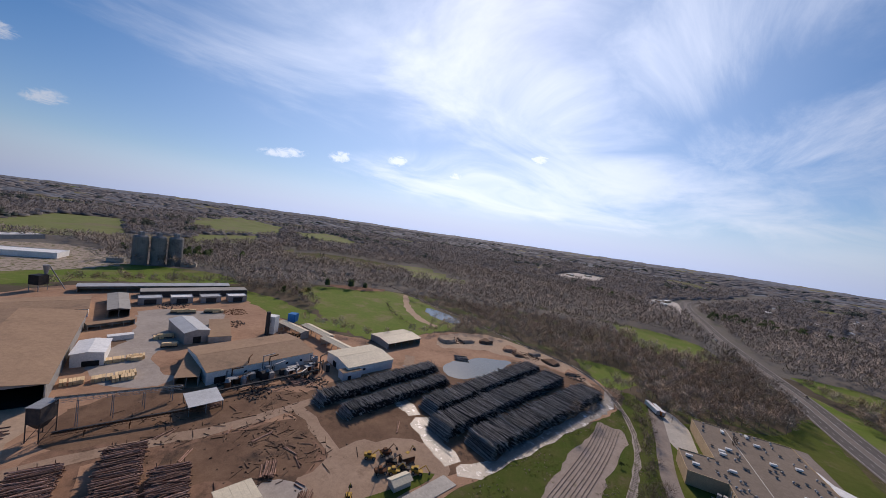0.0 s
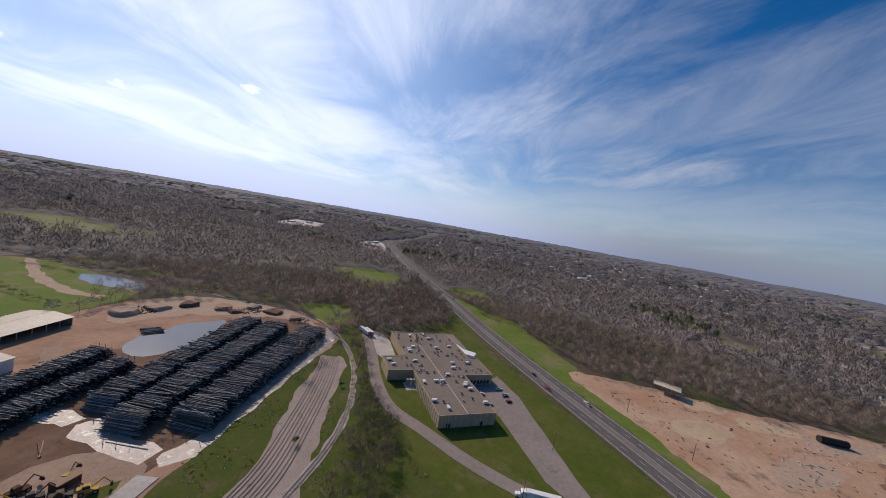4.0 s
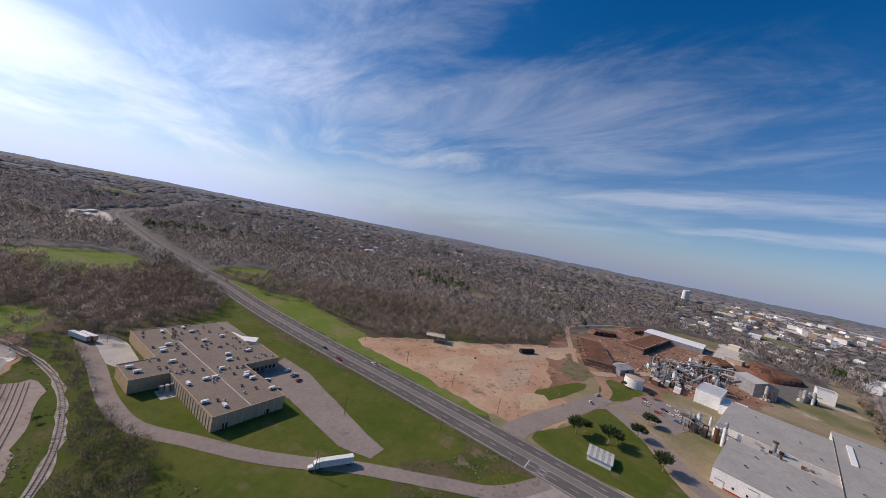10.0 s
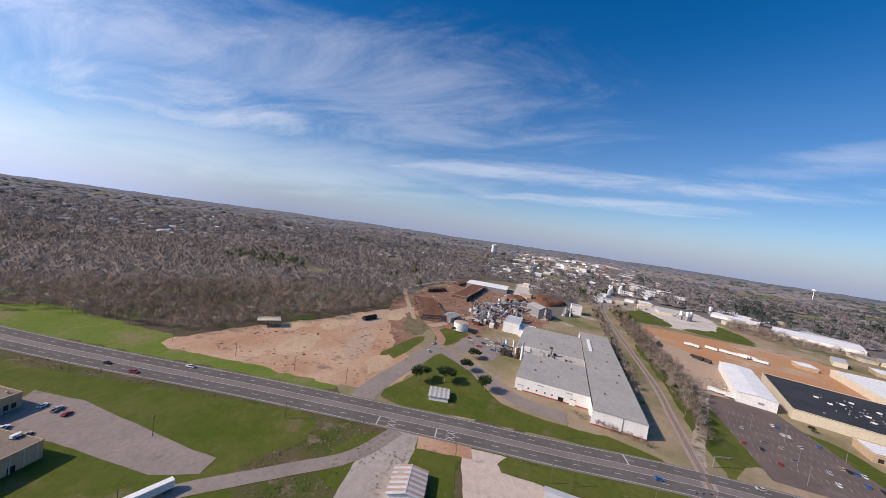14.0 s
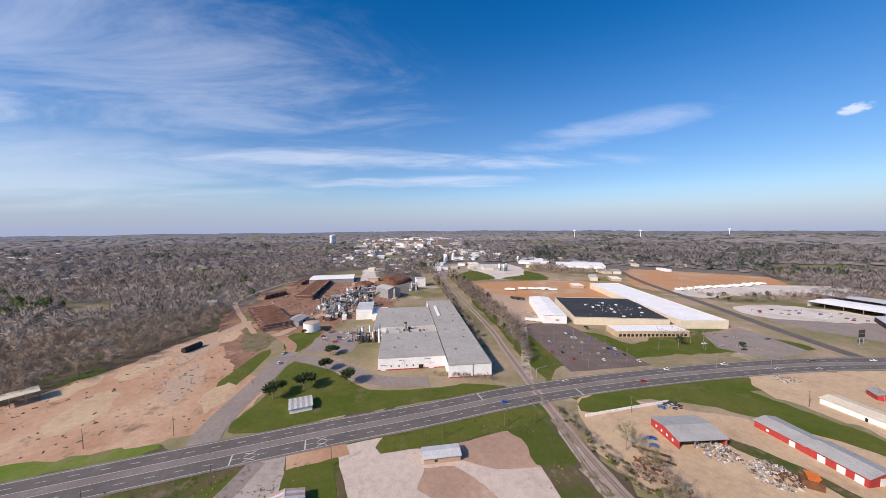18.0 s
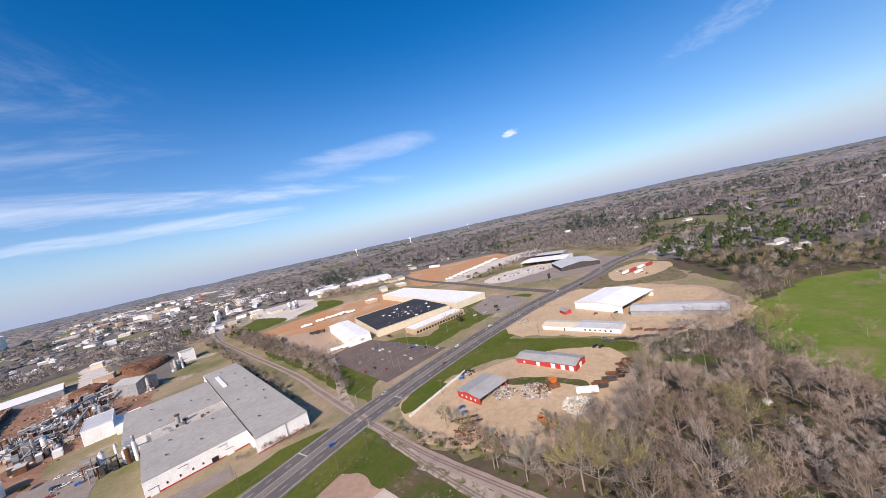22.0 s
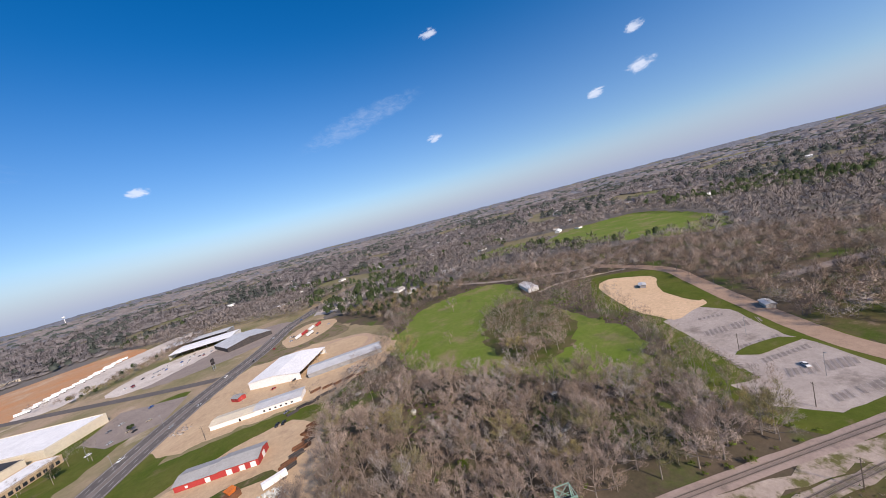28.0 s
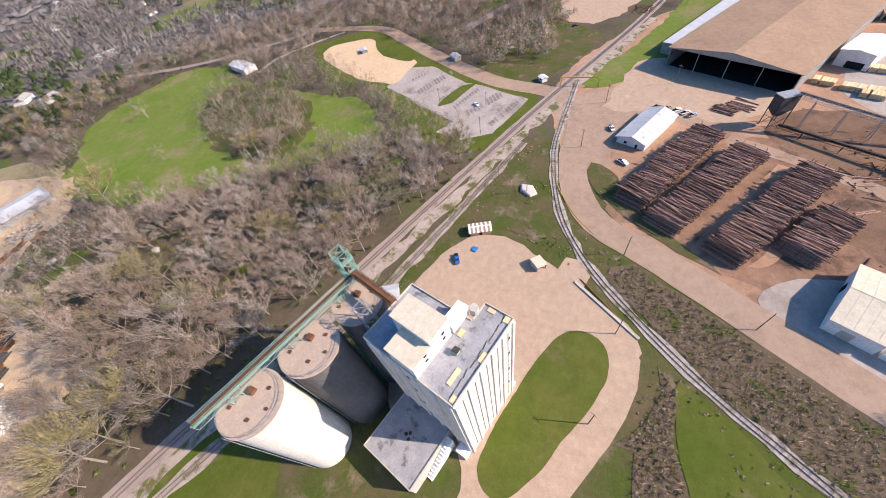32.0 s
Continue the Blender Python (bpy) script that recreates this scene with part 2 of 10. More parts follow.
def woods(name, c1, c2, dark, size, thin=0.35, spread=0.25):
    """Twigs of a whole wood: a tone for each tree, broad drifts of darker trees, a little variation per twig."""
    m = island(name, tuple(1 - spread for _ in c1), tuple(1 + spread for _ in c1), fine=1.5, thin=thin)
    n, l = m.node_tree.nodes, m.node_tree.links
    base = [x for x in n if x.bl_idname == "ShaderNodeMixRGB"][0]
    pos = [x for x in n if x.bl_idname == "ShaderNodeNewGeometry"][0].outputs["Position"]
    col = None
    for scale, lo, hi, colour in ((1.0 / size, 0.4, 0.6, c2), (0.0065, 0.48, 0.66, dark)):
        t = n.new("ShaderNodeTexNoise")
        t.inputs["Scale"].default_value, t.inputs["Detail"].default_value = scale, 4
        l.new(pos, t.inputs["Vector"])
        x = n.new("ShaderNodeMixRGB")
        l.new(ramp_grey(n, l, t.outputs[0], 0, 1, lo, hi), x.inputs[0])
        x.inputs[1].default_value, x.inputs[2].default_value = (*c1, 1), (*colour, 1)
        if col:
            l.new(col, x.inputs[1])
        col = x.outputs[0]
    x = n.new("ShaderNodeMixRGB")
    x.blend_type = "MULTIPLY"
    x.inputs[0].default_value = 1
    l.new(base.outputs[0], x.inputs[1])
    l.new(col, x.inputs[2])
    for link in list(base.outputs[0].links):
        if link.to_node != x:
            l.new(x.outputs[0], link.to_socket)
    return m


M_woodsfloor = surface("woods_floor", (0.125, 0.095, 0.068), (0.082, 0.07, 0.045), 0.03, 0.3, c3=(0.075, 0.105, 0.022), spots=0.53, spot_scale=0.025, bump=0.5)
# Floor and canopy of far woods are paled and cooled to stand for haze.
M_farfloor = surface("hazed_leaf_litter", (0.17, 0.152, 0.135), (0.145, 0.132, 0.115), 0.01, 0.05, c3=(0.12, 0.125, 0.07), spots=0.57, spot_scale=0.008, bump=0.3)
M_canopy = surface("hazed_far_canopy", (0.185, 0.19, 0.208), (0.155, 0.162, 0.18), 0.006, 0.02, c3=(0.11, 0.12, 0.13), spots=0.54, spot_scale=0.0045, bump=0.6, cells=0.06)
M_dirtlot = surface("pale_dirt_lot", (0.50, 0.345, 0.23), (0.40, 0.23, 0.138), 0.018, 0.5, c3=(0.21, 0.145, 0.10), spots=0.565, spot_scale=0.06, bump=0.5)
M_district = surface("verge_and_dirt", (0.15, 0.15, 0.06), (0.36, 0.27, 0.185), 0.012, 0.5, c3=(0.50, 0.41, 0.32), spots=0.58, spot_scale=0.015, bump=0.3)
M_yardbed = surface("yard_track_gravel", (0.37, 0.30, 0.25), (0.31, 0.25, 0.205), 0.1, 2.0, c3=(0.17, 0.15, 0.08), spots=0.60, spot_scale=0.12, bump=0.4)
M_rough = surface("rough_grass", (0.062, 0.085, 0.016), (0.12, 0.092, 0.05), 0.06, 0.7, c3=(0.20, 0.15, 0.105), spots=0.56, spot_scale=0.09, bump=0.6)
M_roughgreen = surface("weedy_grass", (0.06, 0.09, 0.012), (0.092, 0.096, 0.026), 0.07, 0.8, c3=(0.145, 0.11, 0.07), spots=0.58, spot_scale=0.07, bump=0.6)
M_reeds = surface("brown_reeds", (0.17, 0.125, 0.085), (0.115, 0.088, 0.055), 0.25, 2.0, c3=(0.08, 0.095, 0.025), spots=0.55, spot_scale=0.12, bump=0.9)
M_rubble = surface("pale_rubble", (0.47, 0.41, 0.36), (0.33, 0.28, 0.235), 0.25, 2.5, c3=(0.13, 0.13, 0.05), spots=0.53, spot_scale=0.18, bump=0.6)
M_rough2 = surface("trodden_earth", (0.21, 0.16, 0.11), (0.16, 0.13, 0.075), 0.1, 0.8, c3=(0.11, 0.12, 0.035), spots=0.5, spot_scale=0.12, bump=0.5)
M_oilstain = surface("oil_stained_asphalt", (0.22, 0.185, 0.165), (0.29, 0.25, 0.22), 0.3, 2, bump=0.1)
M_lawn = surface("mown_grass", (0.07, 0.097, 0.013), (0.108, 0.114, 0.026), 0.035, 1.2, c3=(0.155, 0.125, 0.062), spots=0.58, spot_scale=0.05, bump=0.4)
M_spring = surface("spring_meadow", (0.112, 0.165, 0.024), (0.155, 0.18, 0.045), 0.03, 0.8, c3=(0.20, 0.178, 0.08), spots=0.53, spot_scale=0.03, bump=0.3)
M_dirt = surface("packed_dirt", (0.41, 0.255, 0.165), (0.31, 0.185, 0.12), 0.03, 0.5, c3=(0.19, 0.125, 0.085), spots=0.57, spot_scale=0.03, bump=0.3)
M_darkdirt = surface("dark_bark_dirt", (0.145, 0.088, 0.058), (0.225, 0.14, 0.09), 0.05, 0.8, c3=(0.075, 0.052, 0.04), spots=0.55, spot_scale=0.06, bump=0.8)
M_reddirt = surface("red_clay", (0.47, 0.225, 0.10), (0.42, 0.275, 0.165), 0.015, 0.4, c3=(0.50, 0.37, 0.25), spots=0.56, spot_scale=0.015, bump=0.3)
M_tan = surface("tan_gravel", (0.435, 0.315, 0.222), (0.40, 0.288, 0.203), 0.05, 1.5, c3=(0.48, 0.36, 0.262), spots=0.58, spot_scale=0.05, bump=0.2)
M_sand = surface("sand_infield", (0.60, 0.43, 0.27), (0.55, 0.39, 0.24), 0.05, 1.5, bump=0.15)
M_gravel = surface("pale_gravel", (0.43, 0.355, 0.295), (0.33, 0.265, 0.215), 0.10, 2.0, c3=(0.125, 0.12, 0.045), spots=0.48, spot_scale=0.16, bump=0.4)
M_palelot = surface("white_gravel_lot", (0.60, 0.54, 0.48), (0.50, 0.44, 0.38), 0.03, 0.8, c3=(0.33, 0.27, 0.21), spots=0.6, spot_scale=0.03, bump=0.2)
M_forecourt = surface("pinkish_pale_gravel", (0.55, 0.45, 0.375), (0.47, 0.385, 0.32), 0.03, 0.8, c3=(0.36, 0.29, 0.235), spots=0.6, spot_scale=0.04, bump=0.2)
M_reddust = surface("red_brown_dust", (0.40, 0.265, 0.19), (0.34, 0.225, 0.16), 0.04, 0.8, c3=(0.46, 0.33, 0.25), spots=0.58, spot_scale=0.05, bump=0.25)
M_ballast = surface("rail_ballast", (0.37, 0.29, 0.25), (0.31, 0.24, 0.205), 0.1, 2.5, c3=(0.21, 0.17, 0.145), spots=0.6, spot_scale=0.1, bump=0.5)
M_asphalt = surface("asphalt", (0.142, 0.126, 0.115), (0.116, 0.104, 0.096), 0.05, 3.0, c3=(0.162, 0.146, 0.134), spots=0.6, spot_scale=0.08, bump=0.1, rough=0.85)
M_highway = surface("highway_asphalt", (0.215, 0.185, 0.163), (0.18, 0.156, 0.138), 0.05, 2.5, c3=(0.245, 0.21, 0.185), spots=0.6, spot_scale=0.07, bump=0.12)
M_asphalt_old = surface("worn_asphalt", (0.285, 0.238, 0.205), (0.24, 0.20, 0.173), 0.06, 2.0, c3=(0.18, 0.153, 0.135), spots=0.6, spot_scale=0.07, bump=0.15)
M_carpark = surface("cracked_pale_asphalt", (0.40, 0.345, 0.305), (0.32, 0.275, 0.24), 0.06, 1.2, c3=(0.22, 0.185, 0.16), spots=0.55, spot_scale=0.05, bump=0.2)
M_brownlot = surface("brown_asphalt", (0.165, 0.128, 0.11), (0.135, 0.105, 0.092), 0.05, 1.5, c3=(0.20, 0.16, 0.14), spots=0.6, spot_scale=0.06, bump=0.15)
M_fadedpaint = surface("faded_paint", (0.50, 0.45, 0.42), (0.33, 0.29, 0.27), 0.4, 3, bump=0.0)
M_pasture = surface("far_pasture", (0.16, 0.19, 0.06), (0.20, 0.205, 0.085), 0.02, 0.3, c3=(0.20, 0.175, 0.10), spots=0.52, spot_scale=0.008, bump=0.3)
# Weathered concrete, darkened to stand for the depot silos' shaded side.
M_shadeconcrete = surface("weathered_shade_concrete", (0.26, 0.25, 0.235), (0.19, 0.185, 0.175), 0.05, 0.6, c3=(0.14, 0.135, 0.13), spots=0.55, spot_scale=0.08, bump=0.2)
M_field = surface("fallow_field", (0.16, 0.15, 0.075), (0.23, 0.19, 0.12), 0.02, 0.3, c3=(0.11, 0.14, 0.04), spots=0.52, spot_scale=0.008, bump=0.3)
M_millroad = surface("dusty_asphalt_road", (0.36, 0.258, 0.185), (0.315, 0.222, 0.158), 0.04, 1.5, c3=(0.27, 0.195, 0.145), spots=0.58, spot_scale=0.06, bump=0.15)
M_concrete = surface("concrete", (0.50, 0.46, 0.40), (0.42, 0.385, 0.335), 0.1, 1.5, c3=(0.30, 0.27, 0.23), spots=0.6, spot_scale=0.15, bump=0.1)
M_paint = surface("road_paint", (0.55, 0.54, 0.51), (0.42, 0.41, 0.39), 0.5, 3, bump=0.0)
M_steel = surface("rail_steel", (0.11, 0.09, 0.078), (0.16, 0.13, 0.11), 0.5, 4, rough=0.7, metal=0.2, bump=0.0)
M_tie = surface("timber_tie", (0.23, 0.19, 0.16), (0.29, 0.24, 0.205), 0.3, 4, bump=0.2)
M_white = surface("white_metal_wall", (0.78, 0.77, 0.74), (0.70, 0.69, 0.66), 0.15, 2, rough=0.55, bump=0.03, c3=(0.55, 0.5, 0.43), spots=0.66, spot_scale=0.2)
M_whiteroof = surface("white_roof", (0.80, 0.79, 0.76), (0.72, 0.71, 0.69), 0.08, 1.2, rough=0.6, bump=0.03, c3=(0.52, 0.50, 0.47), spots=0.64, spot_scale=0.12)
M_greyroof = surface("grey_membrane_roof", (0.37, 0.35, 0.315), (0.325, 0.308, 0.28), 0.05, 1.2, rough=0.9, spec=0.1, bump=0.03, c3=(0.27, 0.255, 0.235), spots=0.62, spot_scale=0.06)
M_metalroof = surface("galvanised_roof", (0.55, 0.55, 0.54), (0.47, 0.47, 0.46), 0.15, 1.5, rough=0.5, metal=0.1, bump=0.04, c3=(0.26, 0.22, 0.19), spots=0.64, spot_scale=0.15)
M_tanroof = surface("dusty_tan_roof", (0.355, 0.24, 0.155), (0.305, 0.205, 0.135), 0.05, 1.0, rough=0.8, bump=0.05, c3=(0.20, 0.145, 0.10), spots=0.62, spot_scale=0.05)
M_scrapdirt = surface("golden_dirt", (0.50, 0.37, 0.235), (0.45, 0.325, 0.205), 0.04, 0.8, c3=(0.37, 0.26, 0.17), spots=0.57, spot_scale=0.05, bump=0.25)
M_pinkdirt = surface("bark_strewn_clay", (0.30, 0.178, 0.118), (0.185, 0.112, 0.075), 0.08, 1.0, c3=(0.105, 0.068, 0.048), spots=0.53, spot_scale=0.08, bump=0.6)
M_haul = surface("dusty_haul_road", (0.37, 0.262, 0.185), (0.31, 0.215, 0.15), 0.06, 1.0, c3=(0.24, 0.165, 0.115), spots=0.58, spot_scale=0.08, bump=0.3)
M_greyyard = surface("grey_gravel_yard", (0.40, 0.345, 0.30), (0.33, 0.285, 0.245), 0.05, 1.0, c3=(0.24, 0.195, 0.16), spots=0.6, spot_scale=0.05, bump=0.2)
M_barnroof = surface("weathered_barn_roof", (0.36, 0.355, 0.34), (0.31, 0.305, 0.29), 0.15, 1.5, rough=0.7, bump=0.04, c3=(0.25, 0.22, 0.19), spots=0.62, spot_scale=0.15)
M_rustroof = surface("rust_stained_roof", (0.36, 0.235, 0.175), (0.45, 0.33, 0.26), 0.2, 1.5, rough=0.7, bump=0.05, c3=(0.25, 0.14, 0.09), spots=0.6, spot_scale=0.2)
M_creamroof = surface("cream_metal_roof", (0.62, 0.55, 0.41), (0.57, 0.50, 0.38), 0.1, 1.5, rough=0.55, bump=0.04)
M_blackroof = surface("black_roof", (0.035, 0.037, 0.042), (0.055, 0.056, 0.06), 0.04, 1.0, rough=0.75, bump=0.05)
M_brownroof = surface("gravel_ballast_roof", (0.235, 0.19, 0.15), (0.205, 0.165, 0.13), 0.08, 2.0, bump=0.1, c3=(0.28, 0.235, 0.19), spots=0.6, spot_scale=0.07)
M_brick = surface("tan_brick_wall", (0.48, 0.36, 0.23), (0.42, 0.31, 0.20), 0.3, 3, bump=0.15)
M_redbrick = surface("red_brick_wall", (0.36, 0.15, 0.10), (0.30, 0.13, 0.09), 0.3, 3, bump=0.15)
M_redmetal = surface("red_metal_wall", (0.42, 0.055, 0.05), (0.34, 0.05, 0.045), 0.3, 2, rough=0.55, bump=0.03)
M_greymetal = surface("grey_metal_wall", (0.36, 0.36, 0.36), (0.28, 0.28, 0.28), 0.3, 2, rough=0.5, metal=0.3, bump=0.04, c3=(0.2, 0.16, 0.13), spots=0.62, spot_scale=0.3)
# Near-black: dark doors and beds, and painted shade in openings and log gaps.
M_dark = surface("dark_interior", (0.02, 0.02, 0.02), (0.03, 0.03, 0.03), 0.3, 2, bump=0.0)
M_rust = surface("rusty_steel", (0.16, 0.075, 0.04), (0.10, 0.055, 0.035), 0.5, 3, bump=0.2, vary=0.3)
M_blackiron = surface("dark_machinery", (0.04, 0.04, 0.042), (0.07, 0.06, 0.055), 0.5, 3, rough=0.6, bump=0.1, vary=0.3)
M_yellow = surface("yellow_machine_paint", (0.50, 0.31, 0.05), (0.40, 0.25, 0.055), 0.4, 3, rough=0.6, bump=0.03, c3=(0.2, 0.14, 0.07), spots=0.6, spot_scale=0.6)
M_orange = surface("orange_machine_paint", (0.65, 0.18, 0.03), (0.52, 0.15, 0.04), 0.4, 3, rough=0.5, bump=0.03)
M_blue = surface("blue_paint", (0.03, 0.16, 0.42), (0.04, 0.2, 0.5), 0.4, 3, rough=0.4, bump=0.0)
M_green = surface("pale_green_steel", (0.20, 0.34, 0.27), (0.26, 0.38, 0.31), 0.4, 3, rough=0.6, bump=0.05)
M_glass = surface("dark_glass", (0.02, 0.025, 0.03), (0.03, 0.035, 0.04), 0.4, 3, rough=0.1, bump=0.0, spec=0.6)
M_rubber = surface("tyre_rubber", (0.02, 0.02, 0.02), (0.03, 0.03, 0.03), 0.5, 3, bump=0.0)
M_lumber = surface("fresh_lumber", (0.76, 0.57, 0.34), (0.68, 0.49, 0.27), 0.5, 3, bump=0.1, vary=0.15)
M_pole = surface("weathered_pole", (0.12, 0.095, 0.075), (0.17, 0.14, 0.11), 0.5, 4, bump=0.1)
M_silo = surface("pale_concrete_silo", (0.74, 0.68, 0.60), (0.70, 0.64, 0.56), 0.12, 1.5, rough=0.8, bump=0.03, c3=(0.60, 0.54, 0.47), spots=0.66, spot_scale=0.1, stretch=(1, 1, 0.25))
M_silodark = surface("dark_silo_concrete", (0.11, 0.105, 0.10), (0.15, 0.14, 0.135), 0.2, 1.5, rough=0.85, bump=0.05, c3=(0.24, 0.225, 0.21), spots=0.64, spot_scale=0.4, stretch=(1, 1, 0.3))
M_roofpatch = surface("patched_membrane", (0.36, 0.355, 0.36), (0.27, 0.265, 0.27), 0.25, 2.0, rough=0.85, spec=0.1, bump=0.04, c3=(0.13, 0.12, 0.12), spots=0.56, spot_scale=0.3)
M_joint = surface("stained_joint", (0.22, 0.19, 0.16), (0.30, 0.26, 0.22), 0.3, 2, bump=0.0)
M_pinkroof = surface("dusty_silo_top", (0.46, 0.35, 0.27), (0.40, 0.31, 0.24), 0.3, 3, bump=0.05)
M_water = surface("pond_water", (0.05, 0.052, 0.045), (0.075, 0.072, 0.06), 0.1, 0.6, rough=0.1, bump=0.05, spec=0.9)
M_foam = surface("wet_mud_and_foam", (0.15, 0.125, 0.105), (0.26, 0.225, 0.195), 0.12, 1.0, c3=(0.70, 0.68, 0.65), spots=0.545, spot_scale=0.2, bump=0.4, rough=0.45, spec=0.5)
M_redyard = surface("bark_strewn_red_earth", (0.30, 0.175, 0.115), (0.21, 0.118, 0.078), 0.04, 0.6, c3=(0.42, 0.30, 0.22), spots=0.58, spot_scale=0.03, bump=0.5)
M_bark = surface("bark_mound", (0.12, 0.06, 0.038), (0.19, 0.095, 0.058), 0.1, 0.6, bump=1.0, c3=(0.07, 0.04, 0.03), spots=0.56, spot_scale=0.12)
M_logred = island("log_bark_red", (0.11, 0.068, 0.052), (0.42, 0.265, 0.20))
# The pale silvery end puts the sheen of wet bark into the colour.
M_logdark = island("log_bark_wet", (0.018, 0.016, 0.015), (0.36, 0.345, 0.33), c3=(0.55, 0.53, 0.51))
M_scrap = island("mixed_scrap", (0.06, 0.05, 0.05), (0.55, 0.53, 0.5), c3=(0.25, 0.10, 0.05))
M_twig = woods("bare_twigs", (0.315, 0.245, 0.197), (0.40, 0.32, 0.262), (0.20, 0.158, 0.124), 12, thin=0.06)
M_twigbrown = woods("russet_twigs", (0.24, 0.18, 0.138), (0.31, 0.238, 0.185), (0.16, 0.125, 0.096), 14, thin=0.06)
M_twigdark = woods("dark_bare_twigs", (0.14, 0.115, 0.092), (0.19, 0.155, 0.125), (0.10, 0.085, 0.065), 8, thin=0.1)
M_twiggrey = woods("grey_twigs", (0.31, 0.275, 0.24), (0.37, 0.325, 0.28), (0.2, 0.18, 0.155), 14, thin=0.06)
# Woods further off step towards grey, with haze mixed into the twig colours.
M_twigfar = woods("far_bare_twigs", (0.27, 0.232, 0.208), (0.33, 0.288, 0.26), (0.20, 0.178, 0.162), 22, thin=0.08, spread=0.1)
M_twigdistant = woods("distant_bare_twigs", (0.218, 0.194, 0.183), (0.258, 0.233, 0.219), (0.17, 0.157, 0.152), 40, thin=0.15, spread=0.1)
M_twigolive = woods("olive_budding_twigs", (0.205, 0.185, 0.095), (0.27, 0.24, 0.13), (0.14, 0.128, 0.075), 14, thin=0.2)
M_twig2 = island("budding_twigs", (0.27, 0.225, 0.10), (0.40, 0.335, 0.165), fine=0.2, thin=0.3)
M_leaf = island("evergreen_foliage", (0.04, 0.06, 0.025), (0.09, 0.115, 0.05), fine=0.2, thin=0.25)
# Paler and greyer than the near evergreens: haze put into the colour.
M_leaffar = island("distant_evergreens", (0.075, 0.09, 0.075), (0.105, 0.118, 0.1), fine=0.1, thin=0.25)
M_weed = island("green_weeds", (0.09, 0.112, 0.026), (0.16, 0.172, 0.055), fine=0.2, thin=0.3)
M_leafbright = island("new_leaves", (0.11, 0.17, 0.025), (0.17, 0.22, 0.04), fine=0.2, thin=0.3)
M_blossom = island("white_blossom", (0.42, 0.42, 0.38), (0.62, 0.62, 0.57), fine=0.2)
M_trunk = surface("grey_bark", (0.24, 0.205, 0.17), (0.31, 0.265, 0.225), 0.5, 4, bump=0.2)

# ---- mesh tools ----
class Geo:
    """Collects vertices and faces, and becomes one mesh."""

    def __init__(self):
        self.v, self.f = [], []

    def add(self, verts, faces):
        o = len(self.v)
        self.v += [tuple(p) for p in verts]
        self.f += [tuple(i + o for i in face) for face in faces]
        return self

    def box(self, cx, cy, z0, sx, sy, sz, turn=0.0, taper=1.0):
        c, s = math.cos(turn), math.sin(turn)
        vs = []
        for k, z in ((1.0, z0), (taper, z0 + sz)):
            for x, y in ((-sx, -sy), (sx, -sy), (sx, sy), (-sx, sy)):
                x, y = x * k / 2, y * k / 2
                vs.append((cx + c * x - s * y, cy + s * x + c * y, z))
        return self.add(vs, [(3, 2, 1, 0), (4, 5, 6, 7), (0, 1, 5, 4), (1, 2, 6, 5), (2, 3, 7, 6), (3, 0, 4, 7)])

    def prism(self, pts, z0, z1):
        n = len(pts)
        area = sum(pts[k][0] * pts[(k + 1) % n][1] - pts[(k + 1) % n][0] * pts[k][1] for k in range(n))
        if area < 0:
            pts = pts[::-1]
        vs = [(x, y, z0) for x, y in pts] + [(x, y, z1) for x, y in pts]
        return self.add(vs, [tuple(range(n))[::-1], tuple(range(n, 2 * n))] + [(k, (k + 1) % n, n + (k + 1) % n, n + k) for k in range(n)])

    def rod(self, a, b, r0, r1=None, n=6):
        a, b, r1 = Vector(a), Vector(b), r0 if r1 is None else r1
        d = (b - a).normalized()
        u = d.orthogonal().normalized()
        w = d.cross(u)
        vs = []
        for p, r in ((a, r0), (b, r1)):
            for k in range(n):
                t = 2 * math.pi * k / n
                vs.append(p + (u * math.cos(t) + w * math.sin(t)) * r)
        return self.add(vs, [tuple(range(n))[::-1], tuple(range(n, 2 * n))] + [(k, (k + 1) % n, n + (k + 1) % n, n + k) for k in range(n)])

    def bar(self, a, b, w):
        return self.rod(a, b, w * 0.7, None, 4)

    def mesh(self, name):
        me = bpy.data.meshes.new(name)
        me.from_pydata(self.v, [], self.f)
        me.update()
        return me


def part(name, geo, material, parent, label="", smooth=False):
    """One mesh object under a thing or a part."""
    me = geo if isinstance(geo, bpy.types.Mesh) else geo.mesh(name)
    if material and not me.materials:
        me.materials.append(material)
    if smooth:
        me.polygons.foreach_set("use_smooth", [True] * len(me.polygons))
    ob = new(name, me)
    ob.parent = parent
    if label:
        ob["label"] = label
    return ob


def thing(name, x, y, z=0.0, turn=0.0, label="", category="", group="", kind=""):
    ob = new(name)
    ob.location, ob.rotation_euler = (x, y, z), (0, 0, turn)
    ob.empty_display_size = 1.0
    return tagged(ob, label, category, group, kind)


def solid(name, geo, material, label="", category="", group="", kind="", smooth=False, at=None):
    ob = part(name, geo, material, None, label, smooth)
    if at:
        ob.location = at
    return tagged(ob, label, category, group, kind)


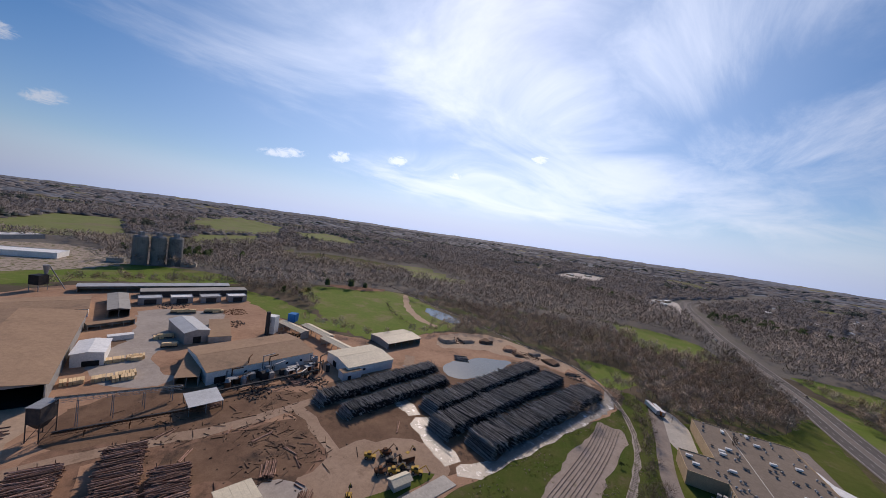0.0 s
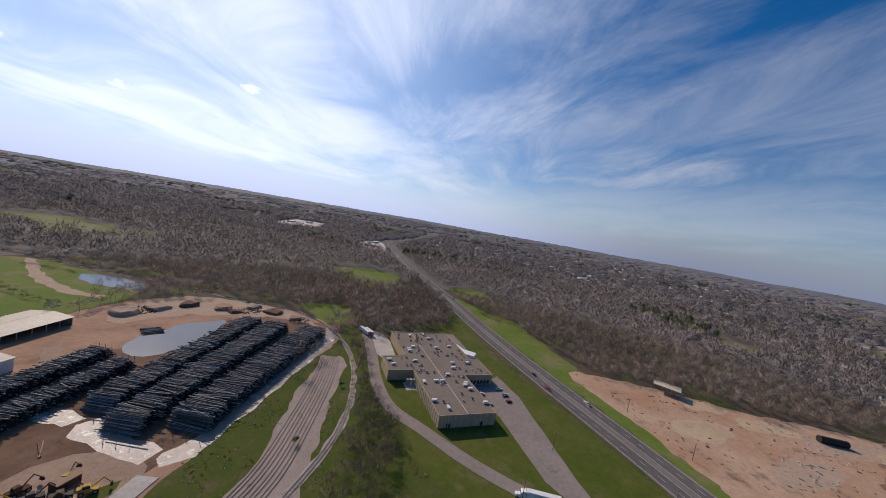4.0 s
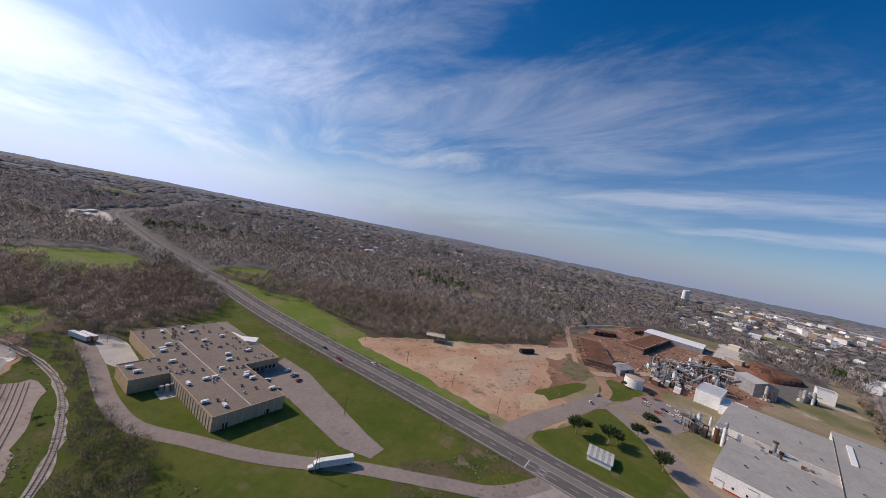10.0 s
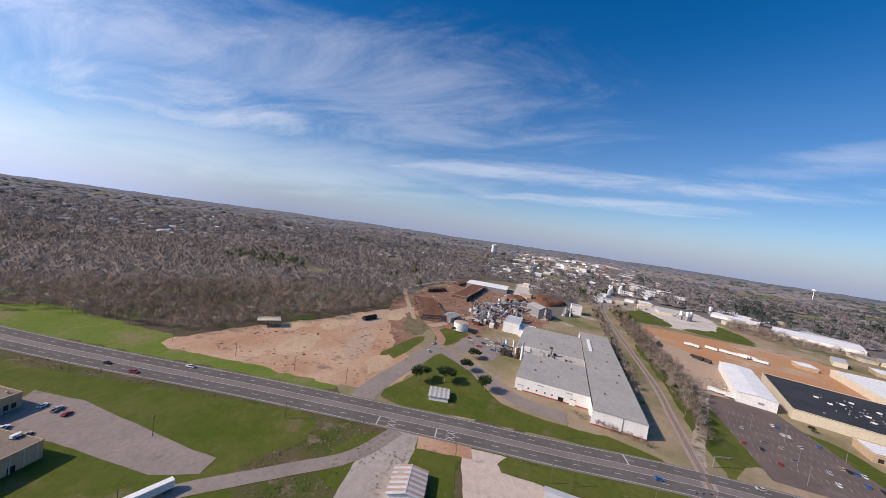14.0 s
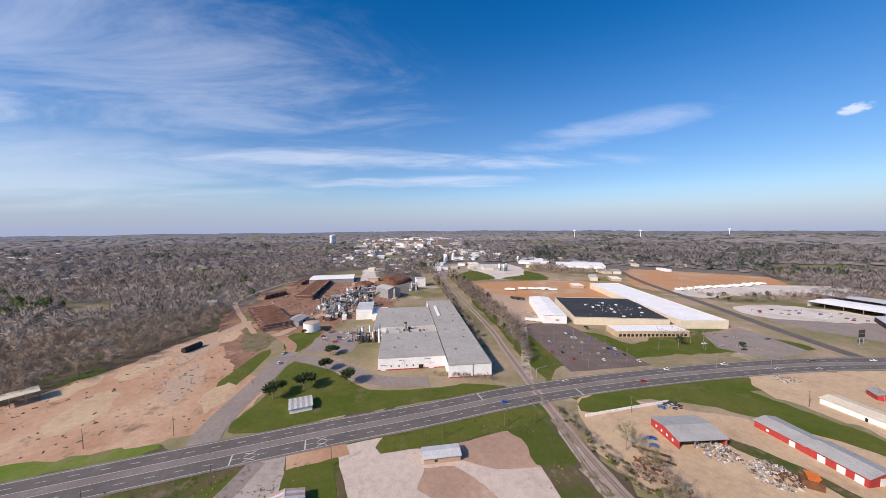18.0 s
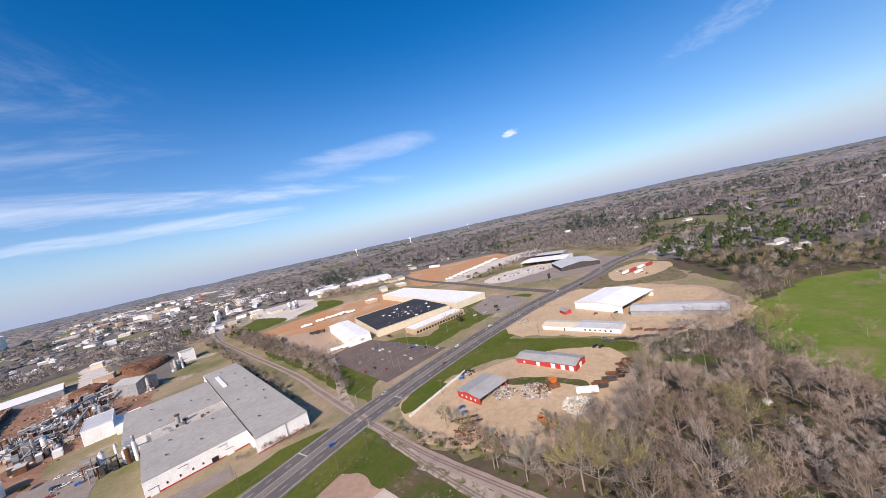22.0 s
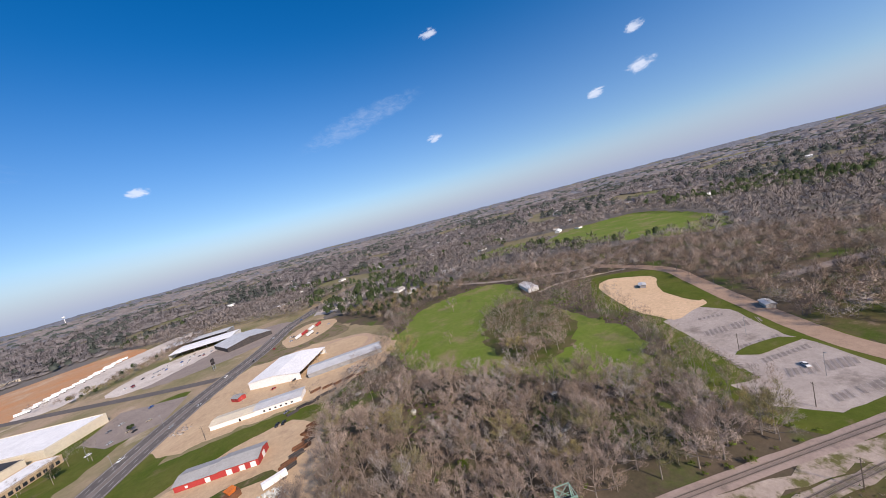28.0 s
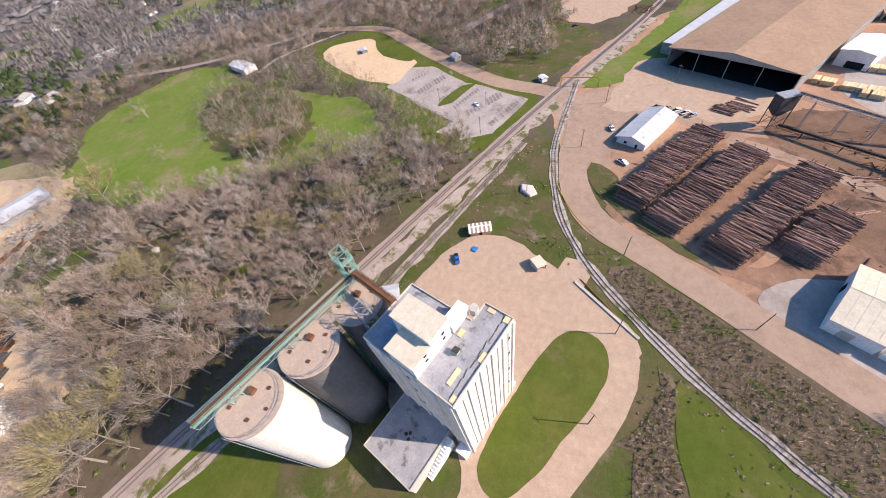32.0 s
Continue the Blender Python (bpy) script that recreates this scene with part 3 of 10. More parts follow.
def smooth_line(pts, step=8.0, closed=False):
    """A Catmull-Rom line through the points."""
    p = [Vector((*q[:2], 0)) for q in pts]
    n, outp = len(p), []
    for k in range(n if closed else n - 1):
        if closed:
            a, b, c, d = p[k - 1], p[k], p[(k + 1) % n], p[(k + 2) % n]
        else:
            b, c = p[k], p[k + 1]
            a, d = p[k - 1] if k else b * 2 - c, p[k + 2] if k + 2 < n else c * 2 - b
        m = max(1, int((c - b).length / step))
        for j in range(m):
            t = j / m
            outp.append(0.5 * (2 * b + (c - a) * t + (2 * a - 5 * b + 4 * c - d) * t * t + (3 * b - a - 3 * c + d) * t ** 3))
    if not closed:
        outp.append(p[-1])
    return outp


def ribbon_geo(line, width, z, shift=0.0, geo=None, ragged=0.0):
    g = geo or Geo()
    vs, n = [], len(line)
    for k, q in enumerate(line):
        d = (line[min(k + 1, n - 1)] - line[max(k - 1, 0)]).normalized()
        s = Vector((-d.y, d.x, 0))
        w = width / 2
        ra, rb = (ragged * (noise.noise(q * 0.13) + noise.noise(q * 0.5) * 0.6), ragged * (noise.noise(q * 0.13 + Vector((9, 9, 9))) + noise.noise(q * 0.5 + Vector((5, 5, 5))) * 0.6)) if ragged else (0, 0)
        for e in (-w - ra, w + rb):
            p = q + s * (shift + e)
            vs.append((p.x, p.y, z))
    return g.add(vs, [(2 * k, 2 * k + 2, 2 * k + 3, 2 * k + 1) for k in range(n - 1)])


def patch_geo(pts, z, rough=1.5, step=5.0, smooth=True):
    line = smooth_line(pts, step, True) if smooth else [Vector((*p, 0)) for p in pts]
    if not smooth and rough:
        line = [a.lerp(b, t / 8) for a, b in zip(line, line[1:] + line[:1]) for t in range(8)]
    if rough:
        line = [q + Vector((noise.noise(q * 0.11), noise.noise(q * 0.11 + Vector((31, 7, 3))), 0)) * rough * 1.6 + Vector((noise.noise(q * 0.41), noise.noise(q * 0.41 + Vector((3, 7, 3))), 0)) * rough * 0.7 for q in line]
    bm = bmesh.new()
    vs = [bm.verts.new((q.x, q.y, z)) for q in line]
    es = [bm.edges.new((a, b)) for a, b in zip(vs, vs[1:] + vs[:1])]
    bmesh.ops.triangle_fill(bm, use_beauty=True, edges=es, normal=(0, 0, 1))
    for f in bm.faces:
        if f.normal.z < 0:
            f.normal_flip()
    me = bpy.data.meshes.new("patch")
    bm.to_mesh(me)
    bm.free()
    return me


LEVELS = []


def level(z, pts, margin=4.0):
    """The next free height from z upwards, so that no two overlapping flat surfaces share a plane."""
    xs, ys = [p[0] for p in pts], [p[1] for p in pts]
    x0, x1, y0, y1 = min(xs) - margin, max(xs) + margin, min(ys) - margin, max(ys) + margin
    while any(abs(z - q) < 0.0019 and x0 < b and a < x1 and y0 < d and c < y1 for q, a, b, c, d in LEVELS):
        z += 0.002
    LEVELS.append((z, x0, x1, y0, y1))
    return z


def patch(name, pts, z, material, label, rough=1.5, smooth=True, step=5.0, category="ground"):
    z = level(z, pts)
    me = patch_geo(pts, z, rough, step, smooth)
    me.name = name
    return solid(name, me, material, label, category, kind="structure")


def inside(x, y, poly):
    hit, j = False, len(poly) - 1
    for i in range(len(poly)):
        (xi, yi), (xj, yj) = poly[i], poly[j]
        if (yi > y) != (yj > y) and x < (xj - xi) * (y - yi) / (yj - yi) + xi:
            hit = not hit
        j = i
    return hit

# ---- ground ----
def hills(x, y):
    r = math.hypot(x, y)
    k = min(max((r - 900) / 2200, 0), 1)
    k = k * k * (3 - 2 * k)
    far = min(max((r - 2600) / 2300, 0), 1) * 22
    return far + k * (20 + 16 * noise.noise(Vector((x * 0.0006, y * 0.0006, 1.7))) + 8 * noise.noise(Vector((x * 0.0021, y * 0.0021, 4.1))))


PASTURES = [[(-1069, 340), (-1356, 558), (-1288, 680), (-919, 490), (-860, 385), (-880, 303)],
            [(-1380, 960), (-1700, 1440), (-1250, 1290), (-1000, 1010), (-990, 790), (-1200, 820)],
            [(-1100, 1180), (-1060, 1400), (-720, 1190), (-760, 1030), (-960, 1080)],
            [(-397, 790), (-338, 830), (-160, 690), (-216, 645), (-297, 660)],
            [(-930, 655), (-945, 876), (-773, 717), (-783, 540)]]
CLEARED = [[(-6, 1300), (78, 1560), (218, 1570), (140, 1270), (18, 1235)], [(241, 1040), (319, 1108), (322, 988), (275, 850), (218, 920)]]
PASTURE_S = [(-600, 194), (-570, 292), (-478, 356), (-394, 336), (-470, 232), (-500, 165)]


def pasture(x, y):
    return -1700 < x < -160 and 300 < y < 1440 and any(inside(x, y, p) for p in PASTURES)


def cleared(x, y):
    return -10 < x < 330 and 840 < y < 1580 and any(inside(x, y, p) for p in CLEARED)


def glade(x, y):
    """Fields and house lots left open in the far woods."""
    if pasture(x, y) or cleared(x, y):
        return True
    # unbroken woods to the north and north-east
    if x > -0.9 * y and x < 2.4 * y and math.hypot(x, y) < 1500:
        return False
    return noise.noise(Vector((x * 0.0042, y * 0.0042, 21))) > 0.34


def make_ground():
    rings, r = [], 60.0
    while r < 4950:
        rings.append(r)
        r += 60 if r < 900 else (14 + (r - 900) * 0.012)
    sides = 640
    vs, fs = [(0, 0, 0)], []
    for r in rings:
        for k in range(sides):
            t = 2 * math.pi * k / sides
            x, y = r * math.cos(t), r * math.sin(t)
            z = hills(x, y)
            if r > 1500:
                z += min((r - 1500) / 500, 1) * (6 * noise.noise(Vector((x * 0.05, y * 0.05, 0))) + 9 * noise.noise(Vector((x * 0.013, y * 0.013, 2))) + 4)
            vs.append((x, y, z))
    for k in range(sides):
        fs.append((0, 1 + k, 1 + (k + 1) % sides))
    for j in range(len(rings) - 1):
        a, b = 1 + j * sides, 1 + (j + 1) * sides
        for k in range(sides):
            q = (k + 1) % sides
            fs.append((a + k, b + k, b + q, a + q))
    me = bpy.data.meshes.new("ground")
    me.from_pydata(vs, [], fs)
    me.polygons.foreach_set("use_smooth", [True] * len(me.polygons))
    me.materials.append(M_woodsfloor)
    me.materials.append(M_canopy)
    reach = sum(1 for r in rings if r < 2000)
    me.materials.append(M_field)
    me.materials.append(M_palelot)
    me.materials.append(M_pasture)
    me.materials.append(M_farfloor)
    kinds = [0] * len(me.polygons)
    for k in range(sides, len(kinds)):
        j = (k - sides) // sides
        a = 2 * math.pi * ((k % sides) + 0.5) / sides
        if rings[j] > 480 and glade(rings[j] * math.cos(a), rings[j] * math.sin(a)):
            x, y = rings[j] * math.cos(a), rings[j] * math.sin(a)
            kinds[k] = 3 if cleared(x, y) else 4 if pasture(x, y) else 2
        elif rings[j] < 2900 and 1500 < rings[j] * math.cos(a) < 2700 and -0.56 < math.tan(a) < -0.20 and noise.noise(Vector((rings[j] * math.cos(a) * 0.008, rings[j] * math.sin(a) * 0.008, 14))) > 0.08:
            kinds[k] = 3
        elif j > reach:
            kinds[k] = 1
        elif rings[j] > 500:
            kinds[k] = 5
    me.polygons.foreach_set("material_index", kinds)
    return solid("ground", me, None, "rolling ground under leafless winter woodland", "ground", kind="structure")


make_ground()

GRASS_RAIL = [(-60, 92), (-25, 142), (57, 268), (66, 305), (80, 290), (95, 270), (170, 300), (205, 345), (196, 250), (188, 120), (180, 30), (172, -20), (160, -120), (120, -120), (60, -106), (0, -85), (-60, -66), (-150, -38), (-165, -15), (-120, 15), (-90, 60)]
patch("grass", GRASS_RAIL, 0.03, M_rough, "patchy green and brown rough grass beside the tracks", 2)
patch("grass", [(-58, 94), (-25, 142), (57, 268), (66, 305), (80, 290), (68, 240), (66, 180), (76, 110), (100, 60), (60, 50), (10, 45), (-40, 52)], 0.045, M_roughgreen, "weedy dark green grass beside the rail yard", 2)
LAWN_DC = [(70, 262), (100, 275), (165, 300), (208, 348), (186, 240), (183, 165), (181, 100), (178, 60), (158, 55), (135, 72), (100, 60), (76, 110), (66, 160)]
patch("lawn", LAWN_DC, 0.05, M_lawn, "mown green lawn round the flat-roofed plant", 1)
patch("lawn", [(212, 350), (225, 346), (222, 250), (216, 175), (213, 120), (207, 60), (222, 75), (245, 160), (262, 240), (262, 330), (250, 420), (236, 420)], 0.05, M_spring, "bright green grass verge along the highway", 2)
patch("grass", [(228, 480), (250, 470), (262, 620), (310, 900), (290, 900), (245, 640)], 0.05, M_spring, "green verge beside the highway", 2)
patch("grass", [(100, 592), (161, 592), (203, 556), (198, 480), (150, 462), (112, 478)], 0.06, M_spring, "green clearing among bare woods", 4)
patch("grass", [(274, 488), (342, 478), (318, 440), (286, 416), (264, 437)], 0.06, M_spring, "green clearing east of the highway", 4)
patch("grass", [(-48, 614), (37, 616), (110, 606), (110, 590), (37, 598), (-46, 596)], 0.06, M_rough, "pale grassy track through the bare woods", 4)
patch("grass", [(34, 364), (76, 362), (80, 330), (58, 306), (44, 330)], 0.06, M_spring, "green clearing between wood and spur", 3)
patch("grass", [(240, 345), (277, 331), (268, 265), (256, 222), (250, 184), (240, 220)], 0.056, M_spring, "green grass between highway and wood", 2)
MILL = [(-300, 5), (-225, -25), (-165, -15), (-150, -2), (-120, 12), (-100, 30), (-60, 95), (-24, 140), (20, 215), (56, 268), (48, 318), (10, 348), (-50, 372), (-95, 352), (-130, 300), (-150, 272), (-230, 262), (-300, 290), (-375, 320), (-460, 215), (-440, 120), (-380, 70)]
patch("yard", MILL, 0.06, M_dirt, "trampled tan dirt of the sawmill yard", 2)
patch("yard", [(-236, 34), (-205, -20), (-165, -10), (-150, 0), (-128, 12), (-170, 12), (-195, 32), (-185, 48), (-200, 70), (-215, 84), (-240, 92), (-262, 32)], 0.09, M_millroad, "dusty paved yard in front of the log warehouse", 1)
patch("yard", [(-178, 75), (-164, 104), (-120, 138), (-100, 150), (-70, 140), (-65, 105), (-75, 88), (-98, 45), (-118, 12), (-150, 28)], 0.09, M_pinkdirt, "reddish ground littered with bark round the log decks", 3)
patch("yard", [(-206, 92), (-196, 128), (-166, 147), (-150, 158), (-120, 172), (-118, 156), (-128, 142), (-146, 113), (-167, 87), (-187, 76)], 0.10, M_darkdirt, "churned dark earth below the sawmill", 3)
patch("yard", [(-128, 150), (-60, 128), (-30, 150), (60, 280), (30, 310), (-10, 318), (-40, 290), (-70, 262), (-110, 220)], 0.10, M_darkdirt, "wet black ground under the stacked logs", 3)
for pts in ([(-30, 152), (-18, 150), (25, 218), (55, 272), (50, 298), (48, 280), (17, 222), (-16, 166)], [(-62, 172), (-50, 162), (-34, 150), (-28, 156), (-44, 170), (-58, 184)], [(-104, 205), (-84, 190), (-66, 178), (-62, 184), (-80, 198), (-98, 212)]):
    patch("mud", pts, 0.13, M_foam, "pale wet mud and foam at the edge of the wetted logs", 2)
patch("yard", [(-341, 199), (-323, 222), (-290, 240), (-262, 200), (-240, 150), (-199, 134), (-223, 113), (-258, 128), (-290, 165)], 0.10, M_greyyard, "pale grey gravel of the lumber yard", 3)
patch("yard", [(-142, 100), (-130, 125), (-115, 142), (-93, 128), (-86, 114), (-90, 103), (-108, 98), (-118, 86), (-132, 88)], 0.115, M_darkdirt, "dark churned earth beside the mill road", 3)
patch("yard", [(-85, 110), (-79, 142), (-51, 162), (-34, 155), (-33, 142), (-38, 137), (-46, 112), (-47, 100), (-69, 88)], 0.115, M_haul, "rutted tan dirt of the machine yard", 3)
patch("clay", [(-95, 345), (-50, 372), (15, 345), (45, 300), (20, 318), (-20, 322), (-60, 318), (-90, 300)], 0.13, M_tan, "bare clay heaps behind the log pond", 3)
patch("pond", [(-69, 276), (-48, 300), (-25, 308), (-28, 290), (-36, 265), (-58, 243), (-72, 256)], 0.16, M_water, "grey log pond mirroring the sky", 1.5, category="water")
patch("pond", [(-155, 432), (-125, 425), (-98, 402), (-105, 388), (-128, 392), (-148, 410)], 0.16, M_water, "small farm pond bright with sky", 2, category="water")
FIELD_N = [(-330, 400), (-238, 485), (-150, 440), (-100, 380), (-120, 320), (-150, 276), (-206, 290), (-260, 330)]
patch("meadow", FIELD_N, 0.07, M_spring, "bright green pasture behind the sawmill", 4)
patch("meadow", [(-375, 318), (-309, 318), (-178, 278), (-232, 266), (-315, 286)], 0.08, M_spring, "strip of green pasture", 3)
patch("path", [(-216, 482), (-208, 480), (-174, 418), (-140, 378), (-114, 362), (-116, 356), (-146, 370), (-182, 414)], 0.10, M_tan, "pale dirt path across the pasture", 2)
patch("yard", [(-326, 444), (-258, 488), (-250, 476), (-268, 448), (-310, 434)], 0.10, M_redyard, "bare red earth at the pasture edge", 3)
patch("meadow", PASTURE_S, 0.075, M_spring, "green rough pasture before the rail depot", 4)
patch("field", [(-620, 640), (-520, 600), (-330, 700), (-380, 780), (-560, 760)], 1.0, M_rough, "distant pale pasture", 10)

# east: dirt lot and chip works
DIRTLOT = [(236, 190), (224, 110), (216, 48), (230, 20), (270, 10), (300, 28), (357, 16), (439, 30), (420, 70), (360, 110), (311, 153), (270, 182)]
patch("lot", DIRTLOT, 0.08, M_dirtlot, "bare tan dirt lot with scattered debris", 3)
patch("scrub", [(493, 46), (535, 30), (470, 10), (405, 4), (369, 6), (342, 18), (350, 32), (420, 36)], 0.10, M_rough2, "dark weedy ground before the bark stacks", 3)
patch("slab", [(343, 69), (358, 84), (372, 80), (455, 40), (440, 32)], 0.112, M_tan, "pale packed strip across the dirt lot", 1.2)
for pts in ([(262, 60), (300, 52), (330, 58), (318, 70), (280, 74)], [(250, 104), (290, 96), (300, 112), (262, 122)], [(318, 100), (352, 84), (366, 92), (334, 112)], [(240, 40), (262, 30), (280, 36), (262, 48)], [(300, 134), (326, 118), (338, 126), (312, 144)], [(380, 46), (410, 36), (420, 48), (394, 56)]):
    patch("slab", pts, 0.114, M_tan if len(pts) == 5 else M_scrapdirt, "worn pale patch of packed ground", 3)
DISTRICT = [(205, -60), (420, -120), (640, -260), (1000, -420), (1180, -640), (1050, -860), (640, -1100), (420, -1120), (100, -860), (-110, -820), (-120, -760), (-30, -560), (-80, -380), (-64, -300), (0, -258), (12, -160), (44, -138), (110, -134), (160, -140)]
patch("verge", DISTRICT, 0.04, M_district, "mixed rough grass and bare dirt between the works", 5)
patch("verge", [(212, 60), (300, 60), (450, 60), (640, 20), (820, -90), (700, -220), (420, -130), (205, -150), (196, -60)], 0.045, M_district, "rough ground round the factory", 4)
WORKS = [(300, 30), (357, 10), (380, -5), (330, -20), (320, -50), (400, -60), (420, -120), (560, -190), (700, -190), (800, -100), (760, -30), (600, 10), (520, 60), (430, 60)]
patch("yard", WORKS, 0.09, M_redyard, "red-brown bark-strewn yard of the wood chip works", 3)
patch("lot", [(318, -16), (372, -42), (356, -84), (300, -56)], 0.12, M_asphalt_old, "worn asphalt car park beside the factory", 0.5, False)
LAWN_E = [(216, 28), (203, 17), (198, -35), (188, -102), (184, -138), (200, -118), (206, -92), (214, -70), (224, -53), (246, -42), (263, -36), (298, -22), (294, -4), (243, 12)]
patch("lawn", LAWN_E, 0.10, M_lawn, "lawn with shrubs before the factory", 1)
patch("lawn", [(330, -2), (378, -8), (372, -38), (322, -14)], 0.11, M_lawn, "lawn round the water tank", 1)
patch("lawn", [(268, 32), (330, 8), (336, 16), (280, 42)], 0.11, M_lawn, "green strip beside the dirt lot", 1)
# south: industrial plant, car park, lots
patch("lawn", [(178, -170), (192, -190), (186, -230), (160, -320), (120, -415), (140, -430), (215, -400), (200, -300), (240, -290), (300, -240), (262, -200)], 0.06, M_lawn, "lawn between the highway and the plant", 2)
patch("clay", [(550, -318), (556, -389), (514, -495), (475, -552), (361, -504), (346, -423), (382, -363), (447, -325)], 0.10, M_reddirt, "orange clay graded behind the plant", 4)
patch("yard", [(262, -225), (330, -255), (450, -285), (455, -330), (400, -420), (340, -420), (300, -290)], 0.09, M_tan, "pale dirt yard behind the plant", 3)
patch("lot", [(783, -406), (867, -504), (876, -604), (726, -586), (592, -489), (583, -415), (640, -400)], 0.12, M_palelot, "white gravel lot of the batch plant", 5)
patch("grass", [(600, -330), (665, -342), (740, -385), (743, -440), (601, -418)], 0.13, M_lawn, "green patch beside the batch plant", 4)
patch("grass", [(585, -424), (529, -494), (590, -540), (662, -550), (610, -500)], 0.14, M_lawn, "green patch beside the batch plant", 4)
patch("lot", [(1030, -660), (1110, -620), (1360, -720), (1330, -800), (1180, -820)], 0.2, M_palelot, "pale yard of far works", 6)
patch("lot", [(880, -690), (1060, -790), (1010, -960), (700, -930), (620, -810), (760, -730)], 0.10, M_palelot, "pale yard round the long warehouses", 6)
patch("lot", [(800, -400), (940, -300), (1040, -270), (1040, -320), (930, -360)], 0.2, M_palelot, "pale yard beside the railway", 6)
patch("lot", [(820, -190), (880, -200), (900, -250), (830, -240)], 0.2, M_palelot, "pale yard at the end of the chip works", 4)
patch("lot", [(560, -110), (700, -150), (830, -190), (830, -215), (690, -180), (560, -135)], 0.12, M_palelot, "pale haul road of the chip works", 3)
patch("lot", [(-20, -610), (-90, -690), (-130, -660), (-60, -580)], 0.12, M_palelot, "pale car lot beside the highway", 3)
patch("clay", [(640, -960), (480, -1075), (255, -790), (335, -585), (430, -615), (560, -800)], 0.10, M_reddirt, "bare orange clay clearing", 8)
patch("lot", [(232, -550), (212, -610), (143, -642), (120, -596), (178, -524), (212, -524)], 0.14, M_palelot, "pale gravel lot with rows of vehicles", 3)
patch("lot", [(341, -600), (326, -695), (293, -797), (211, -898), (178, -801), (252, -682), (285, -580)], 0.14, M_palelot, "pale gravel strip with parked trailers", 3)
patch("lot", [(700, -330), (900, -430), (1000, -600), (860, -520), (720, -420)], 0.14, M_gravel, "pale gravel lot", 6)
patch("lot", [(300, -240), (288, -292), (162, -262), (182, -196)], 0.14, M_brownlot, "brown asphalt car park with white bays", 0.3, False)
patch("lot", [(190, -387), (181, -442), (118, -412), (126, -360), (160, -352)], 0.14, M_asphalt_old, "small asphalt car park", 0.3, False)
patch("yard", [(200, -600), (60, -640), (10, -590), (60, -520), (160, -500), (200, -540)], 0.10, M_asphalt_old, "paved yard of the grey sheds", 3)
patch("yard", [(155, -178), (131, -200), (96, -232), (60, -252), (30, -256), (8, -230), (14, -195), (18, -165), (46, -141), (90, -136), (122, -144)], 0.09, M_scrapdirt, "golden dirt of the scrap yard", 3)
patch("grass", [(150, -215), (135, -250), (119, -275), (62, -276), (12, -266), (5, -248), (60, -250), (100, -238), (135, -205)], 0.08, M_lawn, "grass between the yards", 2)
patch("yard", [(118, -330), (95, -370), (60, -430), (20, -440), (-60, -380), (-70, -310), (-20, -275), (60, -280), (110, -290)], 0.09, M_scrapdirt, "dirt yard round the white sheds", 3)
patch("yard", [(64, -436), (14, -556), (-24, -556), (-48, -440), (-12, -428)], 0.09, M_rough2, "brown weedy ground beside the highway", 3)
patch("lot", [(28, -505), (-4, -546), (-42, -522), (-28, -474), (12, -447), (30, -470)], 0.12, M_scrapdirt, "pinkish dirt lot with parked trucks", 2)
patch("lawn", [(170, 28), (176, -20), (166, -60), (158, -128), (146, -140), (142, -118), (152, -70), (160, -30), (150, -8), (128, 20), (140, 40)], 0.085, M_lawn, "grass verge before the forecourt", 1)
patch("lawn", [(158, -170), (148, -215), (132, -262), (112, -312), (96, -330), (98, -300), (112, -262), (128, -215), (142, -172)], 0.085, M_lawn, "grass verge along the yards", 1)
patch("lot", [(171, -24), (168, -46), (161, -40), (156, -41), (152, -56), (146, -76), (143, -108), (117, -106), (94, -99), (96, -60), (110, -30), (131, -22), (156, -22)], 0.09, M_forecourt, "pinkish pale gravel forecourt", 0.5, False)
patch("apron", [(176, 14), (167, 13), (149, 27), (134, 29), (112, 30), (112, 8), (133, 5), (146, 4), (163, 1), (176, 0)], 0.10, M_greyyard, "pale worn concrete apron beside the drive", 0.5, False)
patch("verge", [(176, 0), (164, 0), (162, -28), (174, -28)], 0.10, M_dirtlot, "bare brown strip beside the highway", 0.6, False)
patch("lawn", [(163, 1), (152, 2), (149, -9), (133, -8), (118, -8), (118, -17), (150, -19), (161, -20)], 0.12, M_lawn, "small lawn behind the striped shed", 0.4, False)
patch("lawn", [(168, -46), (161, -40), (156, -42), (152, -56), (147, -84), (143, -121), (147, -131), (157, -137), (166, -92)], 0.12, M_lawn, "grass strip between forecourt and highway", 0.5)
patch("grass", [(144, -107), (143, -120), (147, -131), (128, -129), (108, -121), (116, -104), (133, -111)], 0.122, M_roughgreen, "green bank beside the railway", 1)
patch("lot", [(138, -71), (146, -78), (144, -106), (137, -111), (114, -105), (121, -86)], 0.112, M_reddust, "red-brown dirt lot", 0.5, False)
patch("lot", [(137, -57), (133, -69), (123, -74), (104, -78), (104, -60), (127, -49)], 0.112, M_reddust, "red-brown dirt lot", 0.5, False)
# west: meadow, car park, ball field
MEADOW = [(-66, -322), (-96, -352), (-130, -392), (-180, -400), (-232, -388), (-240, -340), (-215, -290), (-200, -200), (-195, -158), (-166, -124), (-137, -118), (-124, -140), (-108, -172), (-78, -212), (-62, -260)]
patch("meadow", MEADOW, 0.06, M_spring, "bright green meadow with a grove of bare trees", 4)
patch("grass", [(-205, -300), (-160, -290), (-125, -235), (-115, -180), (-140, -170), (-180, -190), (-205, -240)], 0.08, M_rough, "brown leaf-strewn ground under the grove", 5)
